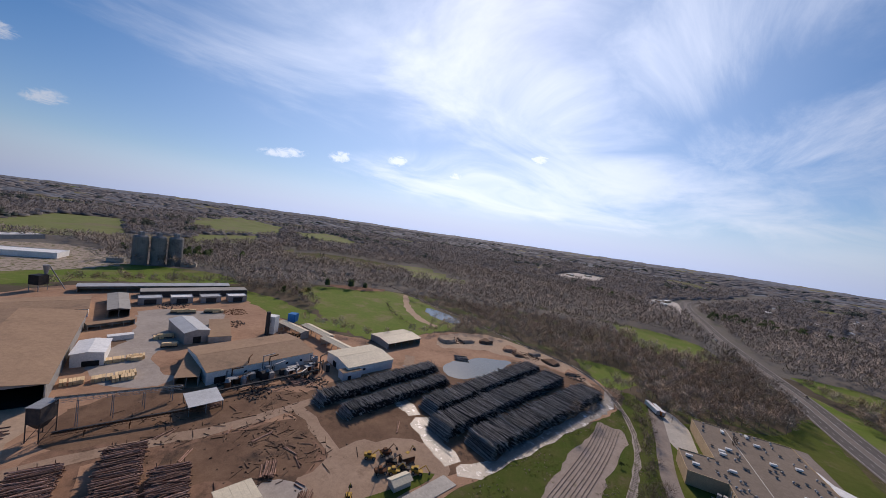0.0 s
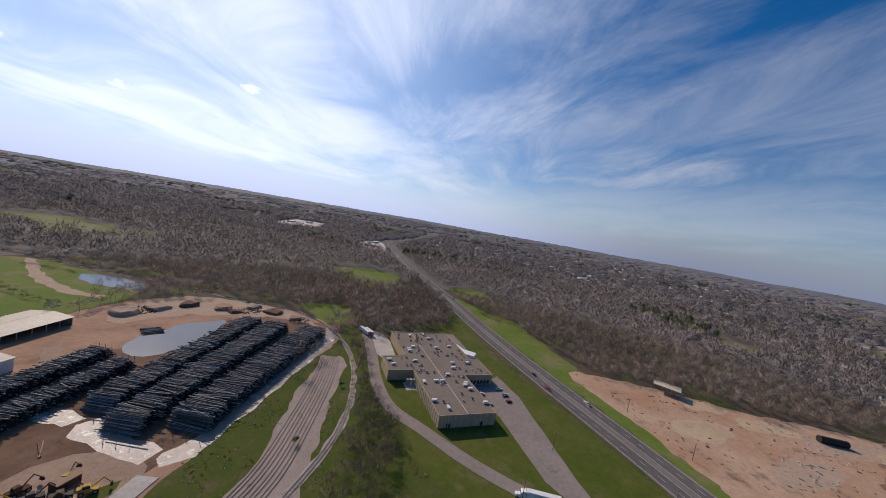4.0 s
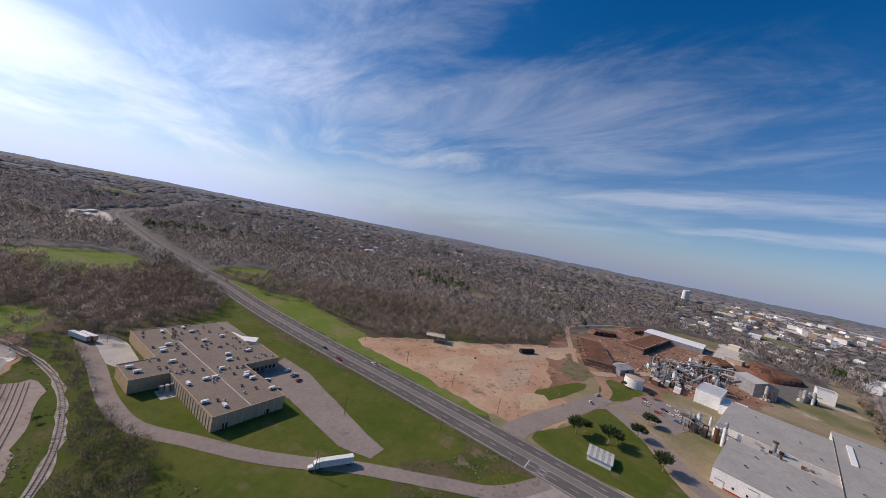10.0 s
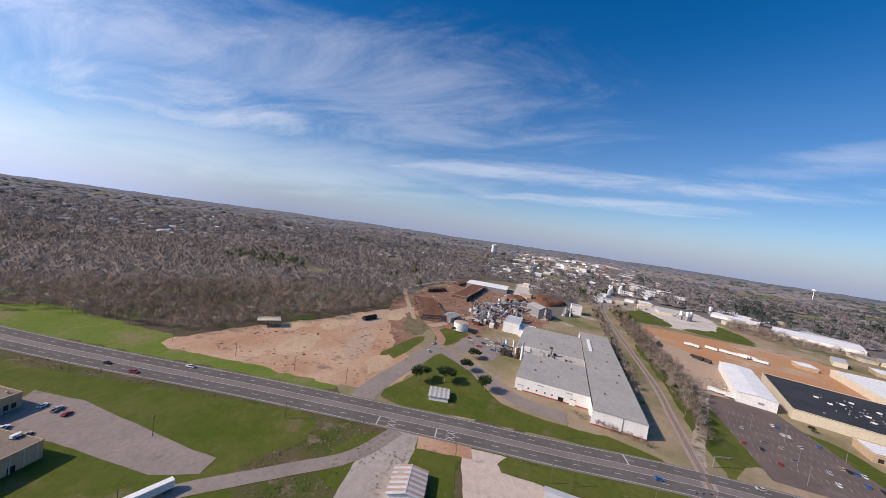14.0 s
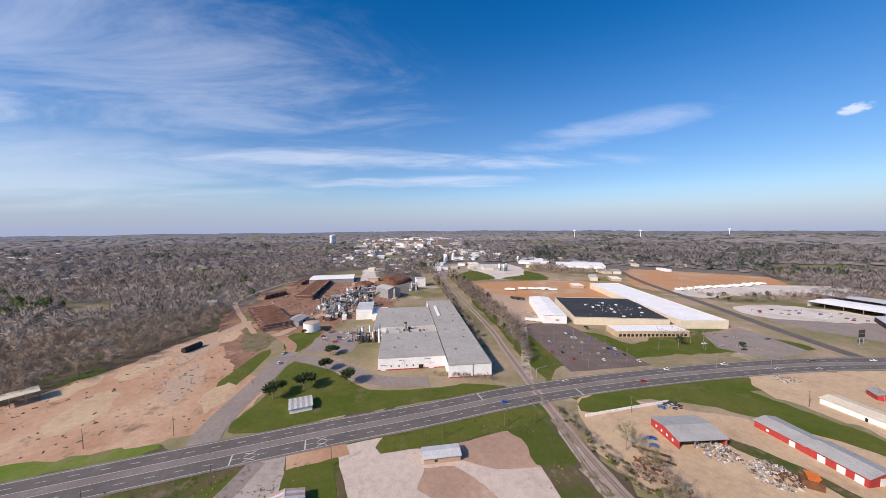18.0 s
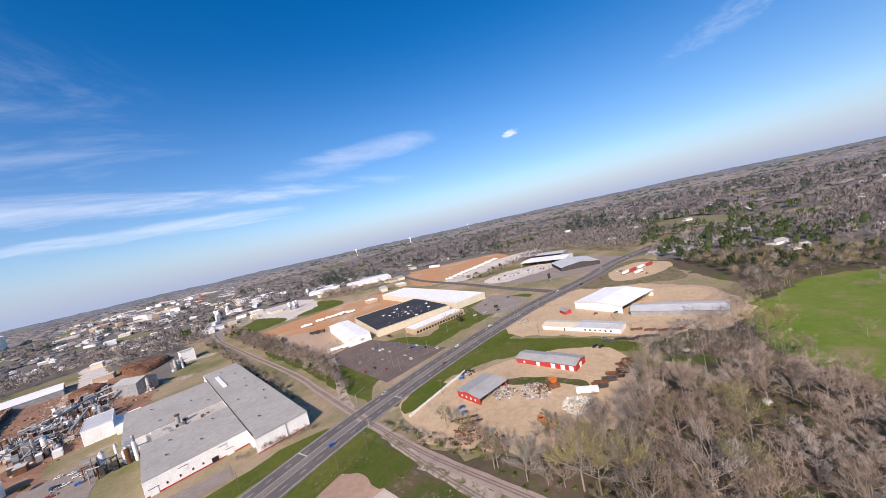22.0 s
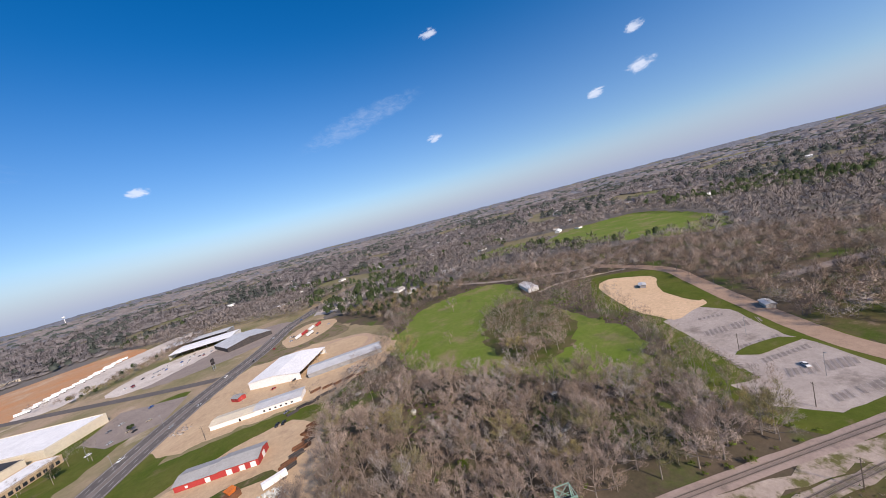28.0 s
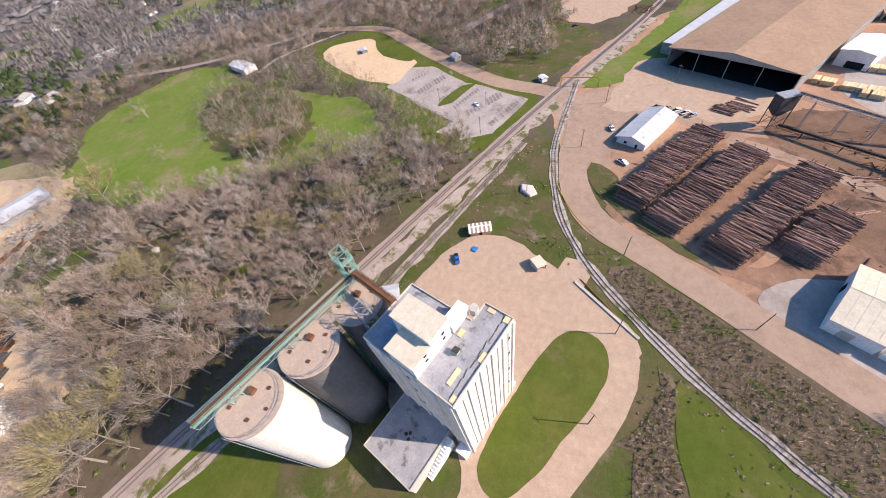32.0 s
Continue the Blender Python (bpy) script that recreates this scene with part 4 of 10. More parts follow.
patch("lot", [(-214, -146), (-246, -139), (-248, -121), (-224, -87), (-220, -73), (-205, -39), (-166, -51), (-157, -68), (-163, -85), (-175, -79), (-202, -124)], 0.10, M_carpark, "cracked asphalt car park with faded bays", 0.6, False)
patch("infield", [(-261, -235), (-285, -244), (-299, -224), (-302, -205), (-277, -187), (-262, -166), (-258, -140), (-238, -140), (-220, -141), (-221, -159), (-228, -183)], 0.12, M_sand, "tan sand oval of the old ball field", 0.8)
patch("grass", [(-294, -197), (-287, -177), (-268, -148), (-257, -145), (-259, -159), (-275, -177)], 0.2, M_lawn, "grass island beside the sand oval", 0.6)
patch("grass", [(-290, -260), (-322, -215), (-270, -128), (-214, -38), (-160, -40), (-150, -82), (-215, -160), (-222, -205), (-268, -250)], 0.07, M_lawn, "grass round the car park", 1)
patch("meadow", [(-424, -489), (-560, -560), (-714, -500), (-640, -340), (-541, -244), (-480, -270), (-450, -380)], 0.4, M_spring, "large green pasture in the woods", 6)
patch("meadow", [(-330, -600), (-400, -640), (-470, -600), (-420, -520)], 0.3, M_spring, "green clearing in the woods", 6)
patch("yard", [(-440, -45), (-422, 4), (-409, 30), (-335, -2), (-330, -30), (-368, -45)], 0.08, M_tan, "pale yard of old vehicles", 3)
patch("grass", [(-400, -50), (-330, -30), (-300, -5), (-235, -32), (-240, -80), (-290, -90), (-350, -90)], 0.06, M_rough, "overgrown green lot with old cars", 3)
patch("grass", [(-300, 25), (-235, -12), (-225, 5), (-280, 45), (-400, 85), (-590, 150), (-600, 120), (-450, 75)], 0.075, M_spring, "green strip beside the main line", 2)
patch("lot", [(-800, 150), (-740, 330), (-560, 300), (-560, 150), (-600, 140)], 0.2, M_gravel, "pale yard of the rail depot", 5)
# grain elevator lot
patch("lot", [(-66, -52), (-88, -40), (-92, -25), (-84, -6), (-62, 26), (-50, 25), (-30, 22), (-4, 8), (20, -5), (20, -20), (-8, -14), (-14, -40), (-40, -52)], 0.12, M_tan, "tan gravel lot of the grain elevator", 1)
patch("lawn", [(-9, -11), (-26, -8), (-41, -3), (-54, 3), (-58, 10), (-55, 17), (-46, 19), (-34, 15), (-23, 9), (-13, 4), (-4, -4)], 0.16, M_lawn, "oval lawn inside the elevator drive", 0.25, True, 2.0)
BANK = [(-80, 15), (-69, 27), (-58, 38), (-44, 53), (-31, 69), (-18, 84), (-26, 97), (-44, 99), (-63, 72), (-75, 47), (-90, 24)]
patch("bank", BANK, 0.142, M_reeds, "brown weedy bank between the spur and the mill road", 1.5)
DITCH = [(-54, 33), (-46, 37), (-34, 36), (-18, 39), (-8, 36), (-10, 27), (-27, 27), (-28, 22), (-36, 30), (-45, 33)]
patch("ditch", DITCH, 0.146, M_reeds, "ditch overgrown with brown reeds", 1.0)
patch("grass", [(-50, 38), (-38, 54), (-27, 67), (-10, 86), (4, 80), (-8, 50), (-19, 40), (-34, 37)], 0.144, M_lawn, "dark green grass beside the spur", 0.8)
solid("kerb", Geo().prism([(-77.3, 5.6), (-76.5, 5.0), (-59.8, 26.6), (-60.6, 27.2)], 0.1, 0.55), M_concrete, "pale concrete kerb along the gravel lot", "kerb", kind="structure")
patch("yard", [(-208, 5), (-262, 30), (-235, 92), (-199, 78), (-190, 54), (-197, 40), (-197, 11)], 0.135, M_tan, "orange-tan dust before the log warehouse", 3)
patch("yard", [(-85, 61), (-99, 80), (-92, 108), (-75, 107), (-66, 90), (-71, 70)], 0.135, M_greyyard, "grey gravel round the metal barn", 2)
patch("clearing", [(-88, 1), (-84, 11), (-75, 9), (-80, -2)], 0.148, M_tan, "bare dusty ground beside the lot", 1.2)
patch("lawn", [(10, -66), (-4, -84), (20, -98), (40, -98), (36, -60)], 0.16, M_lawn, "grass behind the silos", 1)

# ---- roads ----
HIGHWAY = [(1194, 2380), (987, 2065), (614, 1468), (445, 1232), (372, 1140), (322, 1000), (289, 813), (260, 655), (244, 523), (232, 406), (218, 322), (209, 250), (203, 182), (198, 110), (192, 45), (185, -20), (178, -72), (169, -150), (146, -252), (108, -370), (56, -480), (6, -602), (-128, -778), (-300, -960), (-520, -1180)]
hw = smooth_line(HIGHWAY, 10)
def drape(ob):
    """Lay a long ribbon on the hills."""
    for v in ob.data.vertices:
        v.co.z += hills(v.co.x, v.co.y) + (1.0 if v.co.x ** 2 + v.co.y ** 2 > 9e5 else 0)
    return ob


highway = solid("road", ribbon_geo(hw, 25.5, 0.20), M_highway, "four-lane highway of grey asphalt with a painted median", "road", kind="structure")
for s in (-6.9, 6.9):
    part("carriageway", ribbon_geo(hw, 8.2, 0.23, s), M_asphalt, highway, "dark asphalt lanes")
for s in (-11.2, -2.7, 2.7, 11.2):
    part("edge_line", ribbon_geo(hw, 0.28, 0.26, s), M_paint, highway, "white painted line")
for s in (-6.9, 6.9):
    g = Geo()
    for k in range(0, len(hw) - 1):
        a = hw[k]
        d = (hw[k + 1] - a).normalized()
        ribbon_geo([a, a + d * 4], 0.3, 0.26, s, g)
    ob = part("lane_dashes", g, M_paint, highway, "white dashed lane line")
    ob["kind"] = "stuff"


for ob in [highway] + list(highway.children):
    drape(ob)


def road(pts, width, material, label, z=0.18, ragged=0.3, step=6):
    z = level(z, pts, width)
    return solid("road", ribbon_geo(smooth_line(pts, step), width, z, 0, None, ragged), material, label, "road", kind="structure")


road([(-330, -300), (-328, -215), (-300, -170), (-268, -128), (-229, -70), (-216, -30), (-204, -12), (-178, -6), (-152, -6), (-127, -1), (-108, 10), (-97, 28), (-84, 48), (-67, 73), (-50, 100), (-40, 118)], 13, M_millroad, "dusty mill road curving past the log decks")
road([(-177, 61), (-165, 81), (-152, 100), (-138, 121), (-127, 146), (-119, 168)], 7, M_haul, "dirt haul road through the sawmill", 0.17, 1.5)
road([(-119, 168), (-100, 176), (-92, 200), (-94, 235), (-104, 262)], 8, M_haul, "dirt haul road past the log rows", 0.17, 1.5)
road([(84, 285), (78, 240), (71, 200), (71, 171), (82, 147), (94, 122), (106, 103), (119, 86), (138, 52), (152, 29), (176, 12)], 8, M_asphalt_old, "pale concrete drive of the plant")
road([(324, -8), (300, 2), (268, 15), (236, 29), (212, 37), (198, 38)], 15, M_asphalt_old, "asphalt entrance road of the chip works")
road([(315, -3), (345, -8), (400, 10), (440, 30)], 9, M_dirt, "dirt road to the bark heaps", 0.17, 1)
road([(308, -12), (288, -29), (264, -45), (242, -56), (228, -70), (217, -94)], 15, M_asphalt_old, "asphalt apron before the factory", 0.17, 0.5)
road([(96, -430), (167, -474), (286, -554), (420, -640), (560, -760), (700, -920)], 12, M_asphalt, "side road leaving the highway", 0.19)
road([(-760, -640), (-560, -420), (-480, -330), (-400, -310), (-328, -300), (-290, -330), (-240, -400), (-200, -520)], 8, M_asphalt_old, "country road along the woods", 0.16)
road([(-320, -120), (-434, -66), (-501, -7), (-584, 51), (-760, 80), (-1000, 60)], 10, M_asphalt_old, "road beside the tracks", 0.15)
road([(170, -150), (200, -168), (245, -205), (300, -250), (330, -300)], 7, M_gravel, "gravel lane beside the car park", 0.15, 0.8)
road([(-8, 6), (-20, 13), (-36, 21), (-52, 24), (-61, 18), (-60, 6)], 7.5, M_tan, "gravel drive round the oval lawn", 0.15, 0.2)
road([(-232, -290), (-262, -290), (-300, -268), (-322, -250)], 5, M_gravel, "farm drive", 0.15, 0.3)
road([(16, -398), (-26, -404), (-52, -392), (-60, -372), (-48, -350), (-24, -350)], 6, M_tan, "curving dirt drive behind the white store", 0.15, 0.8)
solid("pad", Geo().prism([(-33, 144), (-26, 141), (-50, 98), (-59, 96)], 0.1, 0.35), M_concrete, "pale concrete loading pad", "pad", kind="structure")

# ---- railway ----
def track(pts, width, label, material=None, ties=True, bed=0.25, ragged=0.5, tie_step=0.65, z=0.2):
    line = smooth_line(pts, 6)
    z = level(z + 0.005, pts, width)
    ob = solid("railway_track", ribbon_geo(line, width, z, 0, None, ragged), material or M_ballast, label, "railway track", kind="structure")
    for s in (-0.75, 0.75):
        g = Geo()
        for k in range(len(line) - 1):
            a, b = line[k], line[k + 1]
            d = (b - a).normalized()
            n = Vector((-d.y, d.x, 0))
            g.add([a + n * (s - 0.05) + Vector((0, 0, z + 0.02)), b + n * (s - 0.05) + Vector((0, 0, z + 0.02)), b + n * (s + 0.05) + Vector((0, 0, z + 0.02)), a + n * (s + 0.05) + Vector((0, 0, z + 0.02)),
                   a + n * (s - 0.05) + Vector((0, 0, z + 0.25)), b + n * (s - 0.05) + Vector((0, 0, z + 0.25)), b + n * (s + 0.05) + Vector((0, 0, z + 0.25)), a + n * (s + 0.05) + Vector((0, 0, z + 0.25))],
                  [(4, 5, 6, 7), (0, 1, 5, 4), (2, 3, 7, 6)])
        part("rail", g, M_steel, ob, "steel rail")
    if ties:
        g = Geo()
        run = 0.0
        for a, b in zip(line, line[1:]):
            d = b - a
            n = max(1, int(d.length / tie_step))
            for k in range(n):
                q = a + d * ((k + 0.5) / n)
                g.box(q.x, q.y, z + 0.01, 0.24, 2.5, 0.1, math.atan2(d.y, d.x))
        t = part("ties", g, M_tie, ob, "dark timber sleepers")
        t["kind"] = "stuff"
    return ob


MAINLINE = [(-900, 190), (-740, 165), (-582, 105), (-458, 62), (-335, 22), (-213, -25), (-149, -48), (-83, -71), (-20, -92), (39, -112), (102, -128), (157, -147), (184, -157), (240, -179), (309, -206), (491, -264), (673, -326), (860, -420), (1000, -540), (1150, -640)]
road([(x + 2.5, y + 6) for x, y in MAINLINE[4:11]], 6.5, M_gravel, "pale gravel beside the main line", 0.14, 3)
track(MAINLINE, 6.5, "main railway line on reddish ballast")
track([(-160, -32), (-120, -44), (-60, -62), (0, -84), (39, -100), (90, -118), (140, -138)], 4.5, "disused siding in pale gravel", M_gravel, ragged=1.5)
track([(-230, -14), (-201, -15), (-163, -16), (-146, -14), (-126, -10), (-105, -3), (-84, 10), (-67, 26), (-49, 46), (-28, 75), (0, 104), (18, 124), (38, 152), (52, 185), (61, 227), (60, 265), (50, 305), (28, 338), (-10, 362), (-85, 411), (-156, 455), (-260, 520)], 3.6, "curving rail spur half buried in pale rubble", M_rubble, ragged=1.6, tie_step=1.3)
yard_line = [(-14, 104), (8, 132), (24, 168), (38, 205), (48, 238)]
road(yard_line, 14, M_yardbed, "pale gravel bed of the rail yard", 0.16, 1.2)
patch("trackbed", [(54, 238), (49, 236), (26, 202), (9, 152), (-3, 119), (-12, 97), (13, 101), (24, 132), (40, 181), (56, 226)], 0.15, M_yardbed, "pale weedy gravel of the rail yard", 1.5)
for k in range(4):
    off = smooth_line(yard_line, 10)
    pts = [(q.x + (k - 1.5) * 3.1, q.y - (k - 1.5) * 1.6) for q in off]
    track(pts, 2.2, "weedy yard track on gravel", M_yardbed, False, z=0.19)

patch("lawn", [(-148, 3), (-143, 13), (-129, 19), (-110, 34), (-98, 47), (-92, 52), (-100, 38), (-112, 22), (-122, 12), (-134, 4)], 0.19, M_rough, "green verge between mill road and log stacks", 0.8)
for pts in ([(-114, 27), (-176, 62), (-174, 66), (-112, 31)], [(-102, 42), (-160, 78), (-156, 84), (-100, 45)], [(-98, 60), (-130, 82), (-128, 86), (-100, 66)]):
    patch("path", pts, 0.16, M_dirt, "orange-tan bark strip between log stacks", 1.0, False)

road([(649, -321), (774, -376), (921, -460), (993, -540), (1015, -636), (912, -651), (840, -700)], 12, M_asphalt_old, "curving road round the batch plant", 0.22, 0.5)
road([(380, 5), (440, -40), (520, -85), (600, -110), (720, -150)], 9, M_tan, "dirt haul road of the chip works", 0.17, 2)
road([(400, 25), (520, 50), (600, 55), (720, 0), (790, -60)], 6, M_tan, "dirt track at the edge of the woods", 0.17, 1.5)
road([(-125, 153), (-110, 147), (-96, 139), (-80, 131), (-67, 124), (-58, 108)], 6, M_haul, "dirt road through the mill yard", 0.152, 1.5)

patch("grass", [(150, -171), (146, -196), (128, -198), (131, -172), (140, -160)], 0.13, M_lawn, "grass strip beside the scrap yard wall", 1)
patch("grass", [(106, -204), (80, -199), (52, -203), (34, -200), (36, -206), (60, -210), (88, -207)], 0.13, M_rough, "weedy strip between the yards", 1.5)
patch("verge", [(200, -178), (236, -188), (310, -216), (420, -252), (430, -262), (320, -232), (250, -208), (196, -196)], 0.11, M_roughgreen, "green scrub beside the railway", 2)


# ---- building kit ----
def slab(g, a, b, c, d, t):
    """A sloping slab: four corners of its underside and its thickness upwards."""
    lo = [Vector(p) for p in (a, b, c, d)]
    n = (lo[1] - lo[0]).cross(lo[3] - lo[0]).normalized() * t
    if n.z < 0:
        n = -n
    vs = lo + [p + n for p in lo]
    return g.add(vs, [(3, 2, 1, 0), (4, 5, 6, 7), (0, 1, 5, 4), (1, 2, 6, 5), (2, 3, 7, 6), (3, 0, 4, 7)])


def wall_piece(ob, side, L, W, at, width, z0, z1, material, name, proud=0.07, label=""):
    """A door or window plate set slightly proud of one side of a box building."""
    g = Geo()
    h = proud
    if side in "fb":
        g.box(at, (-W / 2 - h / 2) if side == "f" else (W / 2 + h / 2), z0, width, h * 2, z1 - z0)
    else:
        g.box((-L / 2 - h / 2) if side == "l" else (L / 2 + h / 2), at, z0, h * 2, width, z1 - z0)
    return part(name, g, material, ob, label)


def building(name, label, category, A, B, depth, eave, ridge, wall, roof, ridge_along="x", over=0.6, open_sides="", doors=(), windows=(), panels=0, roof2=None, parapet=0.5, group=""):
    """A box building. A to B is its front at the ground; depth lies to the left of that line. ridge <= eave: flat roof with a parapet.
    doors, windows: (side f/b/l/r, place along it, width, bottom, top[, material])."""
    A, B = Vector((*A, 0)), Vector((*B, 0))
    d = (B - A)
    L, W = d.length, abs(depth)
    n = Vector((-d.y, d.x, 0)).normalized() * depth
    turn = math.atan2(d.y, d.x) + (math.pi if depth < 0 else 0)
    c = (A + B + n) / 2
    ob = thing(name, c.x, c.y, 0, turn, label, category, group)
    x, y, t = L / 2, W / 2, 0.3
    gable = ridge > eave
    apex_x = eave if ridge_along == "x" else ridge
    for side in "fblr":
        if side in open_sides:
            # an open side stands on posts
            span = L if side in "fb" else W
            m = int(span / (9 if span < 50 else 20)) + 1
            for k in range(m + 1):
                s = -1 if side in "fl" else 1
                px, py = ((-x + 0.3 + (L - 0.6) * k / m, s * (y - 0.3)) if side in "fb" else (s * (x - 0.3), -y + 0.3 + (W - 0.6) * k / m))
                part("post", Geo().box(px, py, 0, 0.35, 0.35, eave), M_greymetal, ob)
            if gable and ((ridge_along == "x" and side in "lr") or (ridge_along == "y" and side in "fb")):
                s = -1 if side in "fl" else 1
                g = Geo()
                if side in "lr":
                    g.add([(s * x, -y, eave - 0.6), (s * x, y, eave - 0.6), (s * x, y, eave), (s * x, 0, ridge - 0.05), (s * x, -y, eave), (s * (x - t), -y, eave - 0.6), (s * (x - t), y, eave - 0.6), (s * (x - t), y, eave), (s * (x - t), 0, ridge - 0.05), (s * (x - t), -y, eave)], [(0, 1, 2, 3, 4), (9, 8, 7, 6, 5), (0, 5, 6, 1)])
                else:
                    g.add([(-x, s * y, eave - 0.6), (x, s * y, eave - 0.6), (x, s * y, eave), (0, s * y, ridge - 0.05), (-x, s * y, eave), (-x, s * (y - t), eave - 0.6), (x, s * (y - t), eave - 0.6), (x, s * (y - t), eave), (0, s * (y - t), ridge - 0.05), (-x, s * (y - t), eave)], [(0, 1, 2, 3, 4), (9, 8, 7, 6, 5), (0, 5, 6, 1)])
                part("gable", g, wall, ob)
            continue
        g = Geo()
        if side in "fb":
            s = -1 if side == "f" else 1
            pts = [(-x, 0), (x, 0), (x, eave)] + ([(0, ridge - 0.05)] if gable and ridge_along == "y" else []) + [(-x, eave)]
            vs = [(p, s * y, z) for p, z in pts] + [(p, s * (y - t), z) for p, z in pts]
        else:
            s = -1 if side == "l" else 1
            w = y - t
            pts = [(-w, 0), (w, 0), (w, eave)] + ([(0, ridge - 0.05)] if gable and ridge_along == "x" else []) + [(-w, eave)]
            vs = [(s * x, p, z) for p, z in pts] + [(s * (x - t), p, z) for p, z in pts]
        m = len(pts)
        g.add(vs, [tuple(range(m)), tuple(range(m, 2 * m))[::-1]] + [(k, m + k, m + (k + 1) % m, (k + 1) % m) for k in range(m)])
        part("wall", g, wall, ob)
    if gable:
        X, Y = x + over, y + over
        for s in (-1, 1):
            e = eave - over * (ridge - eave) / (y if ridge_along == "x" else x)
            U, V = (X, Y) if ridge_along == "x" else (Y, X)
            # one sheet, or separate sheets side by side (every other one in the second material)
            n = max(1, round(2 * U / panels)) if panels else 1
            for k in range(n):
                a, b = -U + 2 * U * k / n + (0.02 if k else 0), -U + 2 * U * (k + 1) / n - 0.02
                g = Geo()
                if ridge_along == "x":
                    slab(g, (a, s * V, e), (b, s * V, e), (b, 0, ridge), (a, 0, ridge), 0.15 if k % 2 else 0.17)
                else:
                    slab(g, (s * V, a, e), (s * V, b, e), (0, b, ridge), (0, a, ridge), 0.15 if k % 2 else 0.17)
                part("roof_panel" if panels else "roof", g, (roof2 or roof) if k % 2 else roof, ob)
        if ridge_along == "x":
            part("ridge_cap", Geo().box(0, 0, ridge + 0.1, 2 * X, 0.5, 0.12), roof, ob)
        else:
            part("ridge_cap", Geo().box(0, 0, ridge + 0.1, 0.5, 2 * Y, 0.12), roof, ob)
    else:
        part("roof", Geo().box(0, 0, eave, L + 0.1, W + 0.1, 0.25), roof, ob)
        if parapet:
            for px, py, sx, sy in ((0, -y, L + 0.4, 0.3), (0, y, L + 0.4, 0.3), (-x, 0, 0.3, W - 0.3), (x, 0, 0.3, W - 0.3)):
                part("parapet", Geo().box(px, py, eave + 0.25, sx, sy, parapet), wall, ob)
    for side, at, width, z0, z1, *m in doors:
        wall_piece(ob, side, L, W, at, width, z0, z1, m[0] if m else M_dark, "door")
    for side, at, width, z0, z1, *m in windows:
        wall_piece(ob, side, L, W, at, width, z0, z1, m[0] if m else M_glass, "window")
    return ob


def unit(x, y, z, kind, group):
    """A rooftop air-handling unit or vent."""
    if kind == 0:
        ob = thing("rooftop_unit", x, y, z, random.choice((0, 0.05, 1.5)), "white metal air-handling unit on a flat roof", "air conditioner", group)
        part("casing", Geo().box(0, 0, 0.35, 2.3, 1.5, 1.1), M_white, ob)
        part("hood", Geo().box(1.6, 0, 0.7, 0.7, 1.4, 0.8, 0, 0.8), M_white, ob)
        part("curb", Geo().box(0, 0, 0, 2.3, 1.5, 0.36), M_blackiron, ob)
    elif kind == 1:
        ob = thing("roof_vent", x, y, z, 0, "small round metal roof vent", "vent", group)
        part("pipe", Geo().rod((0, 0, 0), (0, 0, 0.9), 0.35, 0.35, 8), M_greymetal, ob)
        part("cap", Geo().rod((0, 0, 0.9), (0, 0, 1.2), 0.65, 0.3, 8), M_greymetal, ob)
    else:
        ob = thing("roof_fan", x, y, z, 0, "boxy grey exhaust fan on a flat roof", "fan", group)
        part("housing", Geo().box(0, 0, 0, 1.2, 1.2, 0.8, 0, 0.8), M_greymetal, ob)
        part("lid", Geo().box(0, 0, 0.8, 1.3, 1.3, 0.15), M_blackiron, ob)
    return ob


PROTOS = {}


def place(kind, maker, x, y, z=0.0, turn=0.0, **tags):
    """Copies of a thing that is built once."""
    if kind not in PROTOS:
        PROTOS[kind] = maker()
        PROTOS[kind].matrix_basis = pose(x, y, z, 0, 0, math.degrees(turn))
        ob = PROTOS[kind]
    else:
        ob = copy_thing(PROTOS[kind], pose(x, y, z, 0, 0, math.degrees(turn)))
    return tagged(ob, **tags)

# ---- grain elevator ----
EU = radians(163.3)


